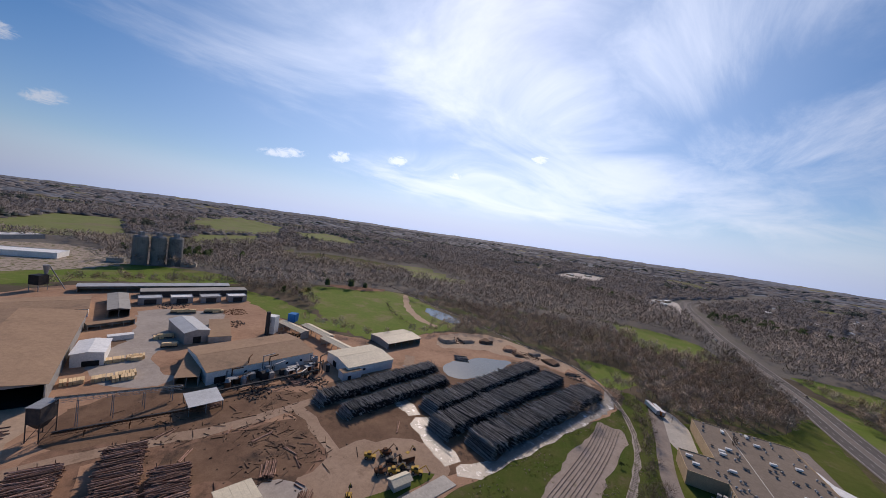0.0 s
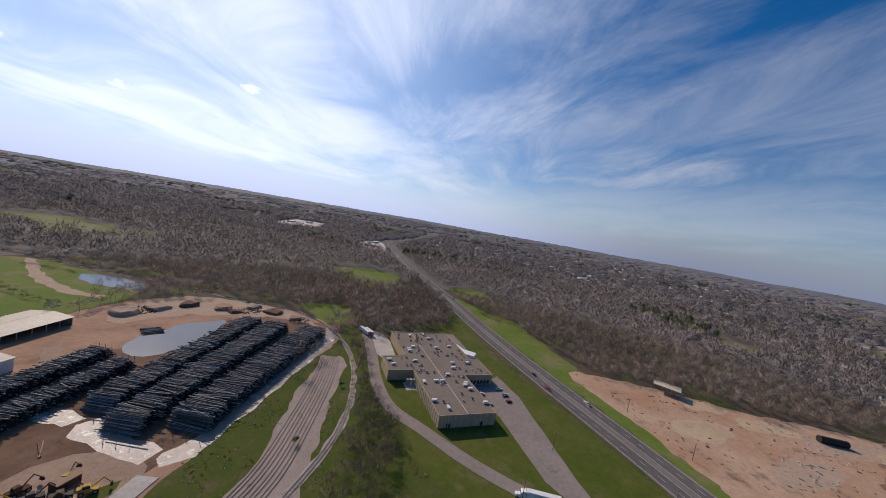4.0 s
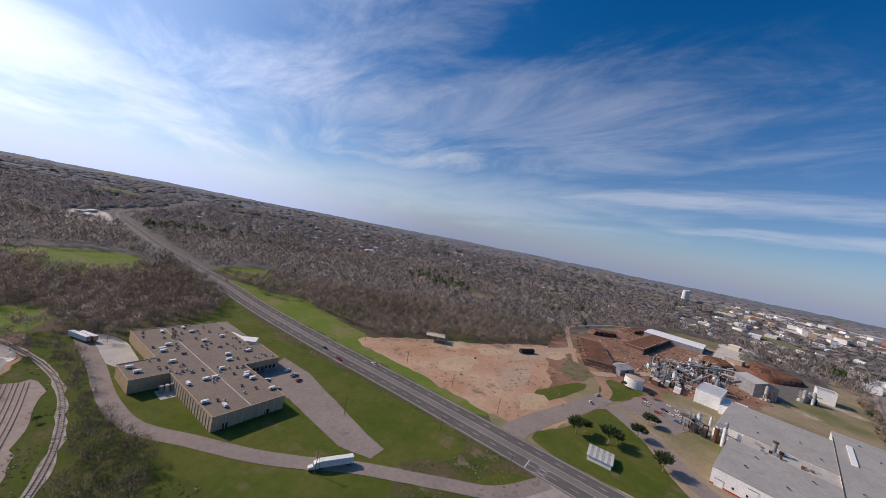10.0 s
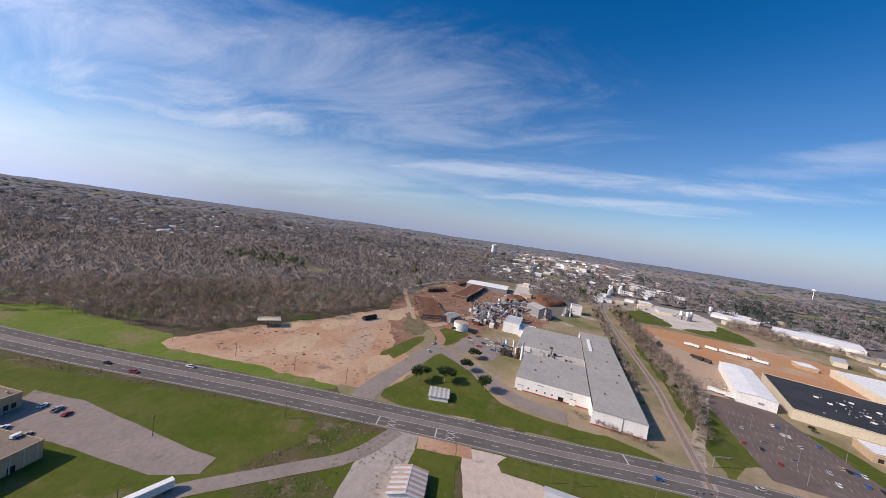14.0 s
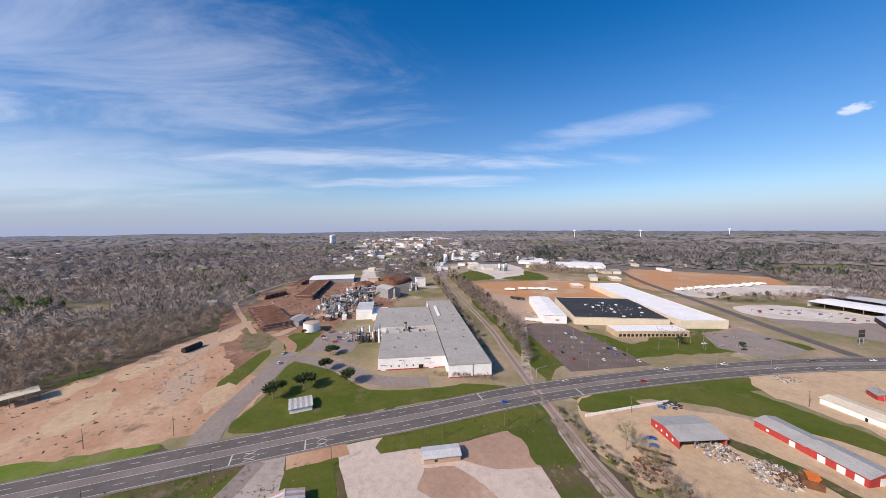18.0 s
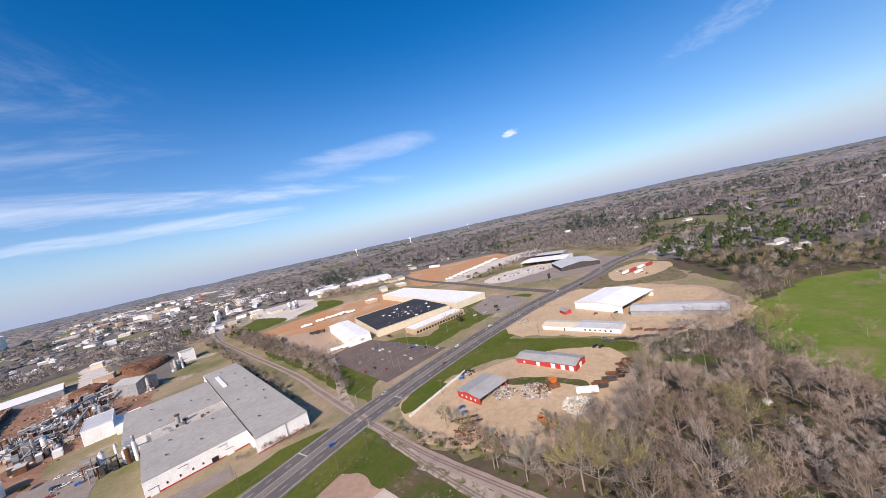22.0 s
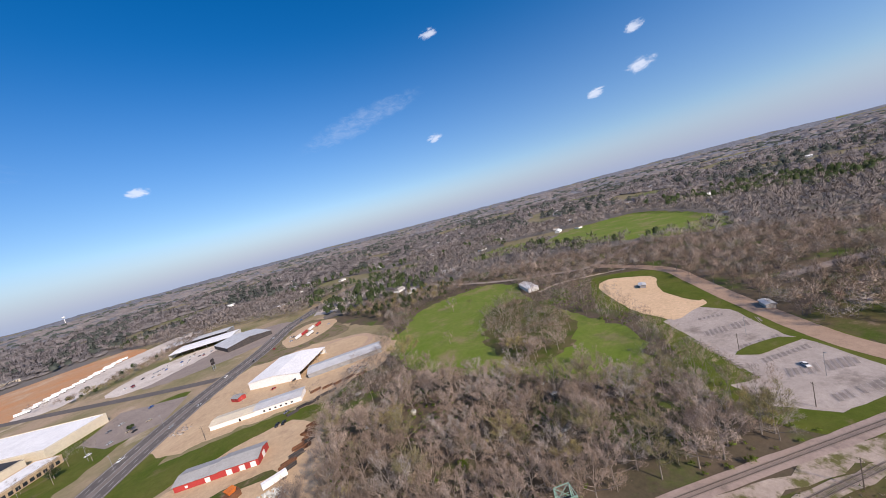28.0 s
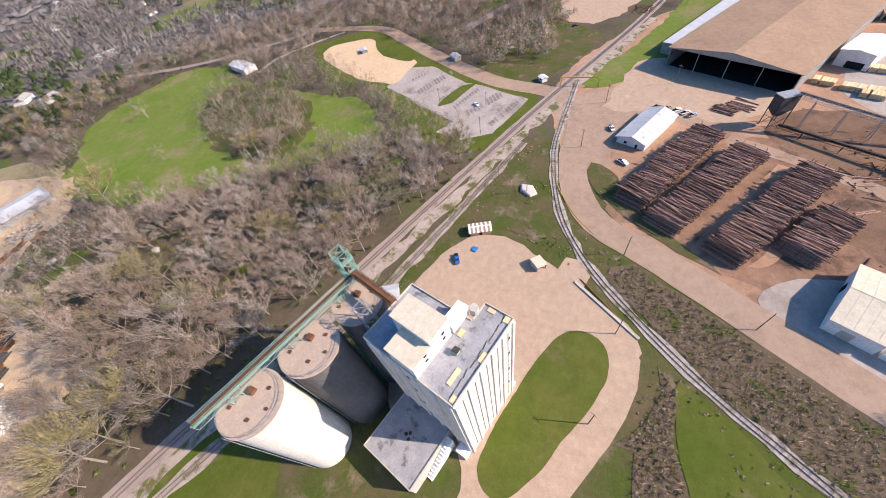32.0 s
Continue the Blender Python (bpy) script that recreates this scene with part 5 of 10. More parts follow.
def elevator():
    ob = thing("grain_elevator", -12.5, -13.1, 0, EU, "tall pale concrete grain elevator with a patched flat roof", "grain elevator")
    part("front_block", Geo().box(10.5, 3.5, 0, 21, 7, 46), M_silo, ob)
    part("rear_block", Geo().box(8, 15.5, 0, 16, 17, 45.7), M_silo, ob)
    for k in range(6):
        part("pilaster", Geo().box(0.5 + 4 * k, -0.18, 0, 0.7, 0.4, 45.6), M_silo, ob)
        if k < 5:
            part("joint", Geo().box(2.5 + 4 * k, -0.06, 2, 0.16, 0.16, 42), M_joint, ob, "stained vertical joint")
    for k in range(6):
        part("side_pilaster", Geo().box(-0.18, 0.6 + 4.4 * k, 0, 0.4, 0.7, 45.3), M_silo, ob)
    g = patch_geo([(0, 0), (21, 0), (21, 7), (16, 7), (16, 24), (0, 24)], 46.06, 0, 5, False)
    part("roof_membrane", g, M_roofpatch, ob, "pale roof sheet with dark peeling patches")
    for cx, cy, sx, sy in ((10.5, 0.12, 21, 0.24), (20.88, 3.6, 0.24, 6.8), (18.5, 6.88, 4.6, 0.24), (15.88, 15.5, 0.24, 17), (8, 23.88, 15.7, 0.24), (0.12, 12, 0.24, 23.6)):
        part("kerb", Geo().box(cx, cy, 46.0, sx, sy, 0.45), M_concrete, ob)
    # penthouse of two heights, with cream ribbed roofs
    for x0, x1, y0, y1, z in ((5.4, 11, 8.6, 18.4, 53), (0.2, 5.4, 8.6, 15.6, 51)):
        p = part("penthouse", Geo().box((x0 + x1) / 2, (y0 + y1) / 2, 46.05, x1 - x0, y1 - y0, z - 46.05), M_white, ob, "white rooftop house")
        g = Geo().box((x0 + x1) / 2, (y0 + y1) / 2, z, x1 - x0 + 0.4, y1 - y0 + 0.4, 0.2)
        part("roof", g, M_creamroof, p, "cream ribbed metal roof")
        for wz in (48, 50):
            part("window", Geo().box((x0 + x1) / 2 + 0.8, y0 - 0.04, wz, 0.8, 0.12, 0.7), M_glass, p)
    b = part("stair_house", Geo().box(14.2, 9.6, 46.05, 5.4, 2.4, 3.0), M_white, ob)
    g = Geo().box(14.2, 9.6, 49.05, 5.8, 2.8, 0.15)
    part("roof", g, M_whiteroof, b, "ribbed white roof")
    part("tank", Geo().rod((17.8, 7.6, 46), (17.8, 7.6, 48.2), 1.0, 1.0, 12), M_concrete, ob, "round pale roof tank")
    f = part("roof_fan", Geo().box(8.6, 5.6, 46.1, 1.1, 1.1, 1.1), M_green, ob, "green boxed fan")
    part("fan_cap", Geo().box(8.6, 5.6, 47.2, 1.3, 1.3, 0.15), M_blackiron, f)
    for x, y, w, d in ((20, 1.0, 1.6, 1.4), (10.6, 0.8, 2.2, 1.0), (4.5, 3.2, 3.6, 1.0), (1.2, 0.9, 1.4, 1.0), (12.4, 7.2, 1.8, 1.1), (20, 4.8, 1.0, 1.8)):
        part("plank", Geo().box(x, y, 46.1, w, d, 0.14), M_lumber, ob, "yellow plywood sheet")
    for k in range(9):
        part("pipe", Geo().rod((1 + 2.2 * k, 1.6, 46.15), (2.8 + 2.2 * k, 1.6 + 0.2 * (k % 3), 46.15), 0.06, 0.06, 5), M_blackiron, ob)
    for x, y, z, s in ((21.6, 3, 0, 1.6), (22.4, 0.6, 0, 1.2)):
        part("base_box", Geo().box(x, y, z, s, s, 2.2), M_white, ob)
    for z in (12, 22, 32, 40):
        part("window", Geo().box(18.8, -0.04, z, 0.8, 0.14, 1.2), M_glass, ob)
        part("window", Geo().box(-0.04, 12.5, z, 0.14, 0.8, 1.2), M_glass, ob)
    low = thing("annex", -12.5, -13.1, 0, EU, "low concrete annex with a grey patched flat roof", "annex")
    part("wall", Geo().box(-8.6, 15.5, 0, 17, 17, 7.8), M_concrete, low)
    part("roof", Geo().box(-8.6, 15.5, 7.8, 17.3, 17.3, 0.2), M_roofpatch, low)
    for cx, cy, sx, sy in ((-8.6, 7.0, 17.2, 0.25), (-8.6, 24, 17.2, 0.25), (-17.1, 15.5, 0.25, 16.8)):
        part("kerb", Geo().box(cx, cy, 8.0, sx, sy, 0.3), M_concrete, low)
    for k in range(12):
        part("step", Geo().box(-2 - k * 0.9, 6.0, 0, 0.86, 1.8, 7.2 - 0.6 * k), M_white, low, "white stair step")
    for x, y in ((-8.0, 16), (-8.6, 14.6), (-7.2, 15.2)):
        v = part("vent", Geo().rod((x, y, 8), (x, y, 9), 0.25, 0.25, 8), M_greymetal, low)
        part("cap", Geo().rod((x, y, 9), (x, y, 9.3), 0.5, 0.2, 8), M_blackiron, v)
    part("lean_to", Geo().box(-0.6, 2.2, 0, 4.4, 3.4, 3.2), M_white, low)
    part("door", Geo().box(-2.85, 2.2, 0, 0.12, 1.4, 1.9), M_greymetal, low)


def ring_rail(ob, r, z, n=20, material=None):
    g, material = Geo(), material or M_green
    for k in range(n):
        a, b = 2 * math.pi * k / n, 2 * math.pi * (k + 1) / n
        p, q = (r * math.cos(a), r * math.sin(a)), (r * math.cos(b), r * math.sin(b))
        g.rod((*p, z), (*p, z + 1.1), 0.05, 0.05, 4)
        for h in (0.6, 1.1):
            g.rod((*p, z + h), (*q, z + h), 0.045, 0.045, 4)
    return part("guard_rail", g, M_greymetal, ob, "thin steel guard rail")


def silo(x, y, r, h, stained=False):
    # stained picks the darker of the two concretes for the shell
    ob = thing("silo", x, y, 0, 0, "tall pale cylindrical concrete grain silo with a dusty flat top", "silo", "silos of the grain elevator")
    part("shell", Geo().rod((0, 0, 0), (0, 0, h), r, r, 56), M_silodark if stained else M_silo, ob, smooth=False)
    part("top", Geo().rod((0, 0, h), (0, 0, h + 0.25), r + 0.15, r + 0.15, 56), M_pinkroof, ob, "dusty pink concrete top")
    ring_rail(ob, r - 0.25, h + 0.25, 26)
    for a, d, s in ((0.6, 3.6, 0.7), (1.6, 4.6, 0.6), (2.6, 4.4, 0.7), (3.6, 2.2, 1.5), (4.4, 4.9, 0.6), (5.3, 4.4, 0.7)):
        hb = part("hatch", Geo().box(d * math.cos(a), d * math.sin(a), h + 0.25, s, s, 0.35 if s < 1 else 0.9), M_rust, ob, "rusty roof hatch")
    g = Geo()
    for k in range(int(h / 3)):
        g.rod((r + 0.35, -0.3, 3 * k + 1), (r + 0.35, 0.3, 3 * k + 1), 0.03, 0.03, 4)
    for s in (-0.3, 0.3):
        g.rod((r + 0.35, s, 0), (r + 0.35, s, h + 1), 0.04, 0.04, 4)
    part("ladder", g, M_greymetal, ob)
    return ob


elevator()
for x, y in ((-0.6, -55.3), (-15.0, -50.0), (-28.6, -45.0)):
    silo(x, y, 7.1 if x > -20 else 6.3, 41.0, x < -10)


def lattice(name, x, y, w, z0, z1, step, material, label, category, turn=0.0, bar=0.12):
    ob = thing(name, x, y, 0, turn, label, category)
    c = [(-w / 2, -w / 2), (w / 2, -w / 2), (w / 2, w / 2), (-w / 2, w / 2)]
    for px, py in c:
        part("leg", Geo().rod((px, py, z0), (px, py, z1), bar, bar, 4), material, ob)
    z = z0
    while z < z1 - 0.1:
        t = min(z + step, z1)
        for k in range(4):
            a, b = c[k], c[(k + 1) % 4]
            part("brace", Geo().rod((*a, z), (*b, t), bar * 0.6, None, 4), material, ob)
            part("brace", Geo().rod((*b, z), (*a, t), bar * 0.6, None, 4), material, ob)
            part("girt", Geo().rod((*a, t), (*b, t), bar * 0.7, None, 4), material, ob)
        z += step
    return ob


tw = lattice("elevator_leg", -36.2, -51.6, 3.4, 0, 50, 3.6, M_green, "pale green steel lattice tower of the bucket elevator", "steel tower", EU)
for z in (42, 46.5):
    p = part("platform", Geo().box(0, 0, z, 3.9, 3.9, 0.12), M_green, tw, "pale green grated platform")
    g = Geo()
    for x, y in ((-1.9, -1.9), (1.9, -1.9), (1.9, 1.9), (-1.9, 1.9), (0, -1.9), (0, 1.9), (1.9, 0), (-1.9, 0)):
        g.rod((x, y, z), (x, y, z + 1.2), 0.05, 0.05, 4)
    for a, b in (((-1.9, -1.9), (1.9, -1.9)), ((1.9, -1.9), (1.9, 1.9)), ((1.9, 1.9), (-1.9, 1.9)), ((-1.9, 1.9), (-1.9, -1.9))):
        for h in (0.6, 1.2):
            g.rod((*a, z + h), (*b, z + h), 0.05, 0.05, 4)
    part("railing", g, M_green, p)
part("casing", Geo().box(0, 0, 0, 1.1, 0.9, 47), M_rust, tw, "rusty bucket casing")
part("drive", Geo().box(0.4, 0.2, 46.7, 1.6, 1.2, 1.4), M_blackiron, tw)
lattice("head_frame", -24.6, -38.4, 2.8, 0, 49, 3.5, M_greymetal, "slim grey steel lattice frame behind the elevator", "steel tower", EU)


def gallery(a, b, w, label, material, name="catwalk", supports=(), rail=True, truss=1.6):
    """A catwalk or belt gallery between two raised points."""
    a, b = Vector(a), Vector(b)
    d = (b - a)
    L, flat = d.length, Vector((d.x, d.y, 0)).normalized()
    s = Vector((-flat.y, flat.x, 0))
    ob = thing(name, 0, 0, 0, 0, label, "conveyor" if not rail else "catwalk")
    g = Geo()
    slab(g, a - s * w / 2, b - s * w / 2, b + s * w / 2, a + s * w / 2, 0.14)
    part("deck", g, material, ob)
    n = max(2, int(L / 2.4))
    for e in (-1, 1):
        g = Geo()
        for k in range(n + 1):
            p = a + d * (k / n) + s * e * w / 2
            g.rod(p + Vector((0, 0, -truss)), p + Vector((0, 0, 1.2 if rail else 0.2)), 0.06, None, 4)
            if k < n:
                q = a + d * ((k + 1) / n) + s * e * w / 2
                g.rod(p + Vector((0, 0, -truss)), q, 0.05, None, 4)
                for h in ((0.6, 1.2) if rail else ()):
                    g.rod(p + Vector((0, 0, h)), q + Vector((0, 0, h)), 0.05, None, 4)
                g.rod(p + Vector((0, 0, -truss)), q + Vector((0, 0, -truss)), 0.07, None, 4)
        part("side_truss", g, material, ob)
    g = Geo()
    slab(g, a - s * 0.5 + Vector((0, 0, 0.5)), b - s * 0.5 + Vector((0, 0, 0.5)), b + s * 0.5 + Vector((0, 0, 0.5)), a + s * 0.5 + Vector((0, 0, 0.5)), 0.2)
    part("belt", g, M_rust if rail else M_blackiron, ob, "dusty conveyor belt")
    for t in supports:
        p = a + d * t
        for e in (-1, 1):
            q = p + s * e * w / 2
            part("support", Geo().rod((q.x + s.x * e * 0.6, q.y + s.y * e * 0.6, 0), (q.x, q.y, q.z - truss), 0.16, None, 4), material, ob)
        part("cross_bar", Geo().bar(p - s * w / 2 + Vector((0, 0, -truss)), p + s * w / 2 + Vector((0, 0, -truss)), 0.14), material, ob)
    return ob


gallery((7.0, -61.5, 44.2), (-35.0, -47.6, 44.2), 1.7, "pale green steel conveyor catwalk across the silo tops", M_green, truss=1.4)
for x, y in ((-0.6, -58.8), (-15, -53.9), (-28.6, -49.4)):
    lattice("catwalk_stand", x, y, 2.4, 41.25, 43.2, 1.9, M_green, "pale green steel stand on a silo top", "steel stand", EU, 0.09)
gallery((-33.4, -46.6, 46.6), (-28.6, -33.0, 46.9), 1.8, "rust-red enclosed conveyor between tower and elevator", M_rust, "conveyor_bridge", truss=0.9)
building("shed", "small grey-roofed shed beside the tracks", "shed", (-56, -58), (-52, -66), 5, 3, 4, M_white, M_metalroof, doors=(("f", 0, 1.2, 0, 2.1),))
building("shed", "small shed with a pink and white striped roof", "shed", (-92.5, -31), (-89, -39), -4.5, 2.6, 3.3, M_tan, M_whiteroof, doors=(("f", 0, 1.2, 0, 2.1),), panels=0.9, roof2=M_tanroof)
k = building("kiosk", "small open kiosk with a cream roof at the gravel lot", "kiosk", (-77.5, -8.5), (-80.5, -5.5), 5, 2.7, 2.7, M_concrete, M_creamroof, open_sides="fr", parapet=0)
patch("tarpaulin", [(-84, -36), (-81.6, -36.4), (-81, -34.2), (-83.6, -33.8)], 0.6, M_blue, "blue tarpaulin lying on gravel", 0.2, category="tarpaulin").location.z = 0.0

# ---- sawmill ----
building("log_warehouse", "huge open-fronted warehouse with a dusty tan metal roof", "warehouse", (-252, 35), (-219, 91), 127, 11, 14.5, M_greymetal, M_tanroof, "y", 1.2, "f")
# The near-black floor paints in the shade under the warehouse roof.
_wh = solid("warehouse_floor", Geo().prism([(-253, 37), (-221, 90), (-330, 148), (-366, 96)], 0.12, 0.2), M_dark, "near-black warehouse floor standing for the shade under the roof", "floor", kind="structure")
building("lean_to", "long grey-roofed lean-to beside the warehouse", "lean-to", (-266, 40), (-372, 97), 9, 6.5, 6.5, M_greymetal, M_metalroof, open_sides="r", parapet=0)
building("mill_building", "long low mill building with a dusty tan roof", "mill building", (-390, 78), (-346, 165), 44, 7, 9, M_white, M_tanroof, windows=[("f", -30 + 8 * k, 2.5, 1.5, 4) for k in range(8)])
building("sawmill", "long sawmill hall with a tan roof and pale walls", "mill building", (-181, 142), (-156, 203), 44, 8, 10.5, M_white, M_tanroof, doors=[("f", -26, 6, 0, 4), ("f", 4, 4, 0, 3.5)], windows=[("f", -12, 1.6, 3, 4.5), ("f", 14, 1.6, 3, 4.5), ("f", 24, 1.6, 3, 4.5)])
building("lean_to", "low tan-roofed lean-to beside the sawmill hall", "lean-to", (-192, 131), (-184, 139.5), 46, 5.5, 5.5, M_greymetal, M_tanroof, open_sides="f", parapet=0)
building("planer_mill", "white metal mill building with a pale roof", "mill building", (-122, 198), (-105, 231), 32, 7, 8.6, M_white, M_creamroof, doors=(("f", 8, 4, 0, 3.6, M_white), ("l", 4, 5, 0, 4)), windows=(("f", -6, 2, 3, 4.5),))
building("annex", "small tan-roofed annex before the planer mill", "annex", (-122, 192), (-115, 204), 7, 5.2, 5.2, M_white, M_tanroof, parapet=0, doors=(("f", -2, 2.4, 0, 2.8),))
building("storage_shed", "open storage shed with a cream metal roof", "shed", (-125, 262), (-109, 296), 27, 5.2, 6.8, M_greymetal, M_creamroof, open_sides="f")
for a, b in (((-226, 250), (-192, 241)), ((-205, 257), (-170, 246)), ((-172, 242), (-136, 231))):
    building("sorting_shed", "long raised sorting shed with a cream roof on posts", "shed", b, a, 8, 6, 7, M_greymetal, M_creamroof, open_sides="fb")
ob = thing("boiler_stack", -222, 228, 0, 0.35, "tall pale blue boiler house beside a dark stack", "boiler house")
part("casing", Geo().box(0, 3, 0, 7, 8, 15), M_white, ob)
part("stack", Geo().rod((-1, -4, 0), (-1, -4, 20), 1.7, 1.6, 14), M_blackiron, ob)
part("duct", Geo().box(-0.5, -1, 10, 2, 3, 2), M_greymetal, ob)
ob = thing("chip_bin", -224, 256, 0, 0.3, "blue steel chip bin on legs", "bin")
part("bin", Geo().box(0, 0, 5, 7, 7, 7, 0, 1.0), M_blue, ob)
part("hopper", Geo().box(0, 0, 3, 3, 3, 2, 0, 2.3), M_blue, ob)
for x in (-3, 3):
    for y in (-3, 3):
        part("leg", Geo().rod((x, y, 0), (x, y, 5.2), 0.2, None, 6), M_greymetal, ob)
building("boiler_house", "tall grey metal boiler house", "mill building", (-245, 172), (-240, 187), 38, 9, 10.5, M_greymetal, M_metalroof, "y", doors=(("f", 0, 5, 0, 5),))
building("store", "low tan-roofed store shed", "shed", (-237, 184), (-228, 196), 46, 4.6, 4.6, M_greymetal, M_tanroof, parapet=0)
building("machine_shed", "white metal machine shed with an open dark door", "shed", (-255, 115), (-247, 127), 24, 8, 9, M_white, M_whiteroof, "y", doors=(("f", 1.5, 7.5, 0, 3.4),))
building("container", "white metal storage container in the mill yard", "container", (-284, 147), (-279, 160), 5, 3.2, 3.2, M_white, M_whiteroof, parapet=0)
building("lumber_shed", "narrow tan-roofed lumber shed", "shed", (-314, 150), (-309, 177), 7, 4, 4, M_greymetal, M_tanroof, open_sides="f", parapet=0)
building("drying_shed", "long open drying shed with a pale metal roof", "shed", (-430, 195), (-367, 305), 15, 6, 7.2, M_greymetal, M_metalroof, open_sides="f")
building("dark_shed", "dark-roofed open timber shed", "shed", (-337, 173), (-331, 185), 58, 6.5, 7.5, M_blackiron, M_greyroof, "y", open_sides="f")
building("long_shed", "long dark-roofed shed behind the kilns", "shed", (-384, 222), (-338, 305), 16, 6, 6, M_blackiron, M_greyroof, parapet=0)
for k in range(4):
    t = k / 3
    a = Vector((-360 + 36 * t, 207 + 63 * t))
    kiln = building("drying_kiln", "boxy drying kiln with a rust-streaked pale roof", "kiln", (a.x, a.y), (a.x + 8.2, a.y + 15.5), 12, 6, 6, M_greymetal, M_whiteroof if k % 2 else M_metalroof, group="drying kilns in a row", doors=(("f", 0, 9, 0, 5, M_blackiron),))
building("shelter", "open pole shelter with a pale corrugated roof over the log chain", "shelter", (-159, 117), (-152.5, 130.5), 16, 5, 5, M_greymetal, M_metalroof, open_sides="fblr", parapet=0)
building("office", "white office with a pale ribbed metal gable roof", "office", (-167, 13), (-161, 25.5), 31, 3.6, 5.8, M_white, M_metalroof, "y", 0.9, doors=(("f", 3, 1.1, 0, 2.1), ("l", 4, 1.1, 0, 2.1)), windows=[("l", -12 + 5 * k, 1.4, 1, 2.2) for k in range(5)] + [("f", -2.5, 1.4, 1, 2.2)], panels=2.6)
building("barn", "cream and white metal barn with a gable roof", "barn", (-79, 75), (-73.5, 85.5), 26, 5.6, 7.6, M_white, M_creamroof, "x", 0.5, doors=(("f", -1, 3.2, 0, 3.4, M_concrete), ("l", 5, 3, 0, 3)), panels=2.4)
building("barn_annex", "lower white annex of the metal barn", "annex", (-73.0, 86.5), (-76.5, 88.5), -9, 4, 4, M_white, M_whiteroof, parapet=0)

# bark bin tower and its belts
ob = thing("bin_tower", -191, 79, 0, 0.5, "dark blue steel bark bin high on a lattice tower", "bin")
part("bin", Geo().box(0, 0, 8, 5, 8, 7), M_blackiron, ob)
part("hopper", Geo().box(0, 0, 5, 2, 3, 3, 0, 2.4), M_blackiron, ob)
part("roof", Geo().box(0, 0, 15, 5.4, 8.4, 0.3), M_greymetal, ob)
for x in (-2.4, 2.4):
    for y in (-3.8, 3.8):
        part("leg", Geo().rod((x, y, 0), (x, y, 15), 0.2, None, 6), M_blackiron, ob)
g = Geo()
for x in (-2.4, 2.4):
    g.rod((x, -3.8, 0.3), (x, 3.8, 5), 0.12, None, 4)
    g.rod((x, 3.8, 0.3), (x, -3.8, 5), 0.12, None, 4)
part("bracing", g, M_blackiron, ob)
gallery((-190, 82, 16), (-180, 128, 6), 1.8, "rusty inclined belt conveyor on trestles", M_greymetal, "belt_conveyor", (0.15, 0.4, 0.65, 0.9), False)
gallery((-186, 80, 3), (-158, 120, 4), 1.8, "low rusty bark conveyor on trestles", M_rust, "belt_conveyor", (0.2, 0.5, 0.8), False, 1.0)
gallery((-170, 128, 3), (-140, 190, 3.5), 2.4, "dark log chain conveyor along the sawmill", M_blackiron, "log_conveyor", (0.1, 0.3, 0.5, 0.7, 0.9), False, 1.0)
ob = thing("cyclone_tower", -452, 178, 0, 0.4, "dark blue sawdust cyclone and bin on a tower", "cyclone")
part("bin", Geo().box(0, 0, 6, 9, 9, 9), M_blackiron, ob)
part("cyclone", Geo().rod((2, 4, 15), (2, 4, 24), 1.0, 2.6, 12), M_greymetal, ob)
for x in (-4, 4):
    for y in (-4, 4):
        part("leg", Geo().rod((x, y, 0), (x, y, 6.5), 0.3, None, 6), M_greymetal, ob)
part("spout", Geo().rod((3, 6, 23), (10, 14, 0), 0.5, None, 8), M_greymetal, ob)


def bundle():
    ob = thing("lumber_bundle", 0, 0, 0, 0, "bundles of fresh yellow sawn lumber stacked in the yard", "lumber", "lumber bundles in the yard")
    for i in range(2):
        for j in range(2):
            part("pack", Geo().box(0, -0.75 + 1.45 * i, 0.1 + 1.15 * j, 5.0, 1.3, 1.05), M_lumber, ob)
    for x in (-1.6, 1.6):
        part("bearer", Geo().box(x, 0, 0, 0.12, 2.8, 0.1), M_tie, ob)
    return ob


for x, y, t, n in ((-229, 114, 0.9, 6), (-249, 130, 0.9, 6), (-243, 140, 0.9, 2), (-269, 168, 0.9, 4), (-321, 213, 0.9, 4), (-300, 236, 0.9, 3), (-235, 104, 0.9, 3), (-222, 120, 0.9, 3)):
    for k in range(n):
        place("bundle", bundle, x + 2.6 * k * math.cos(t + 0.2) + random.uniform(-0.4, 0.4), y + 3.3 * k * math.sin(t + 0.2) + random.uniform(-0.4, 0.4), 0.1, t + math.pi / 2 + 0.2 + random.uniform(-0.06, 0.06))

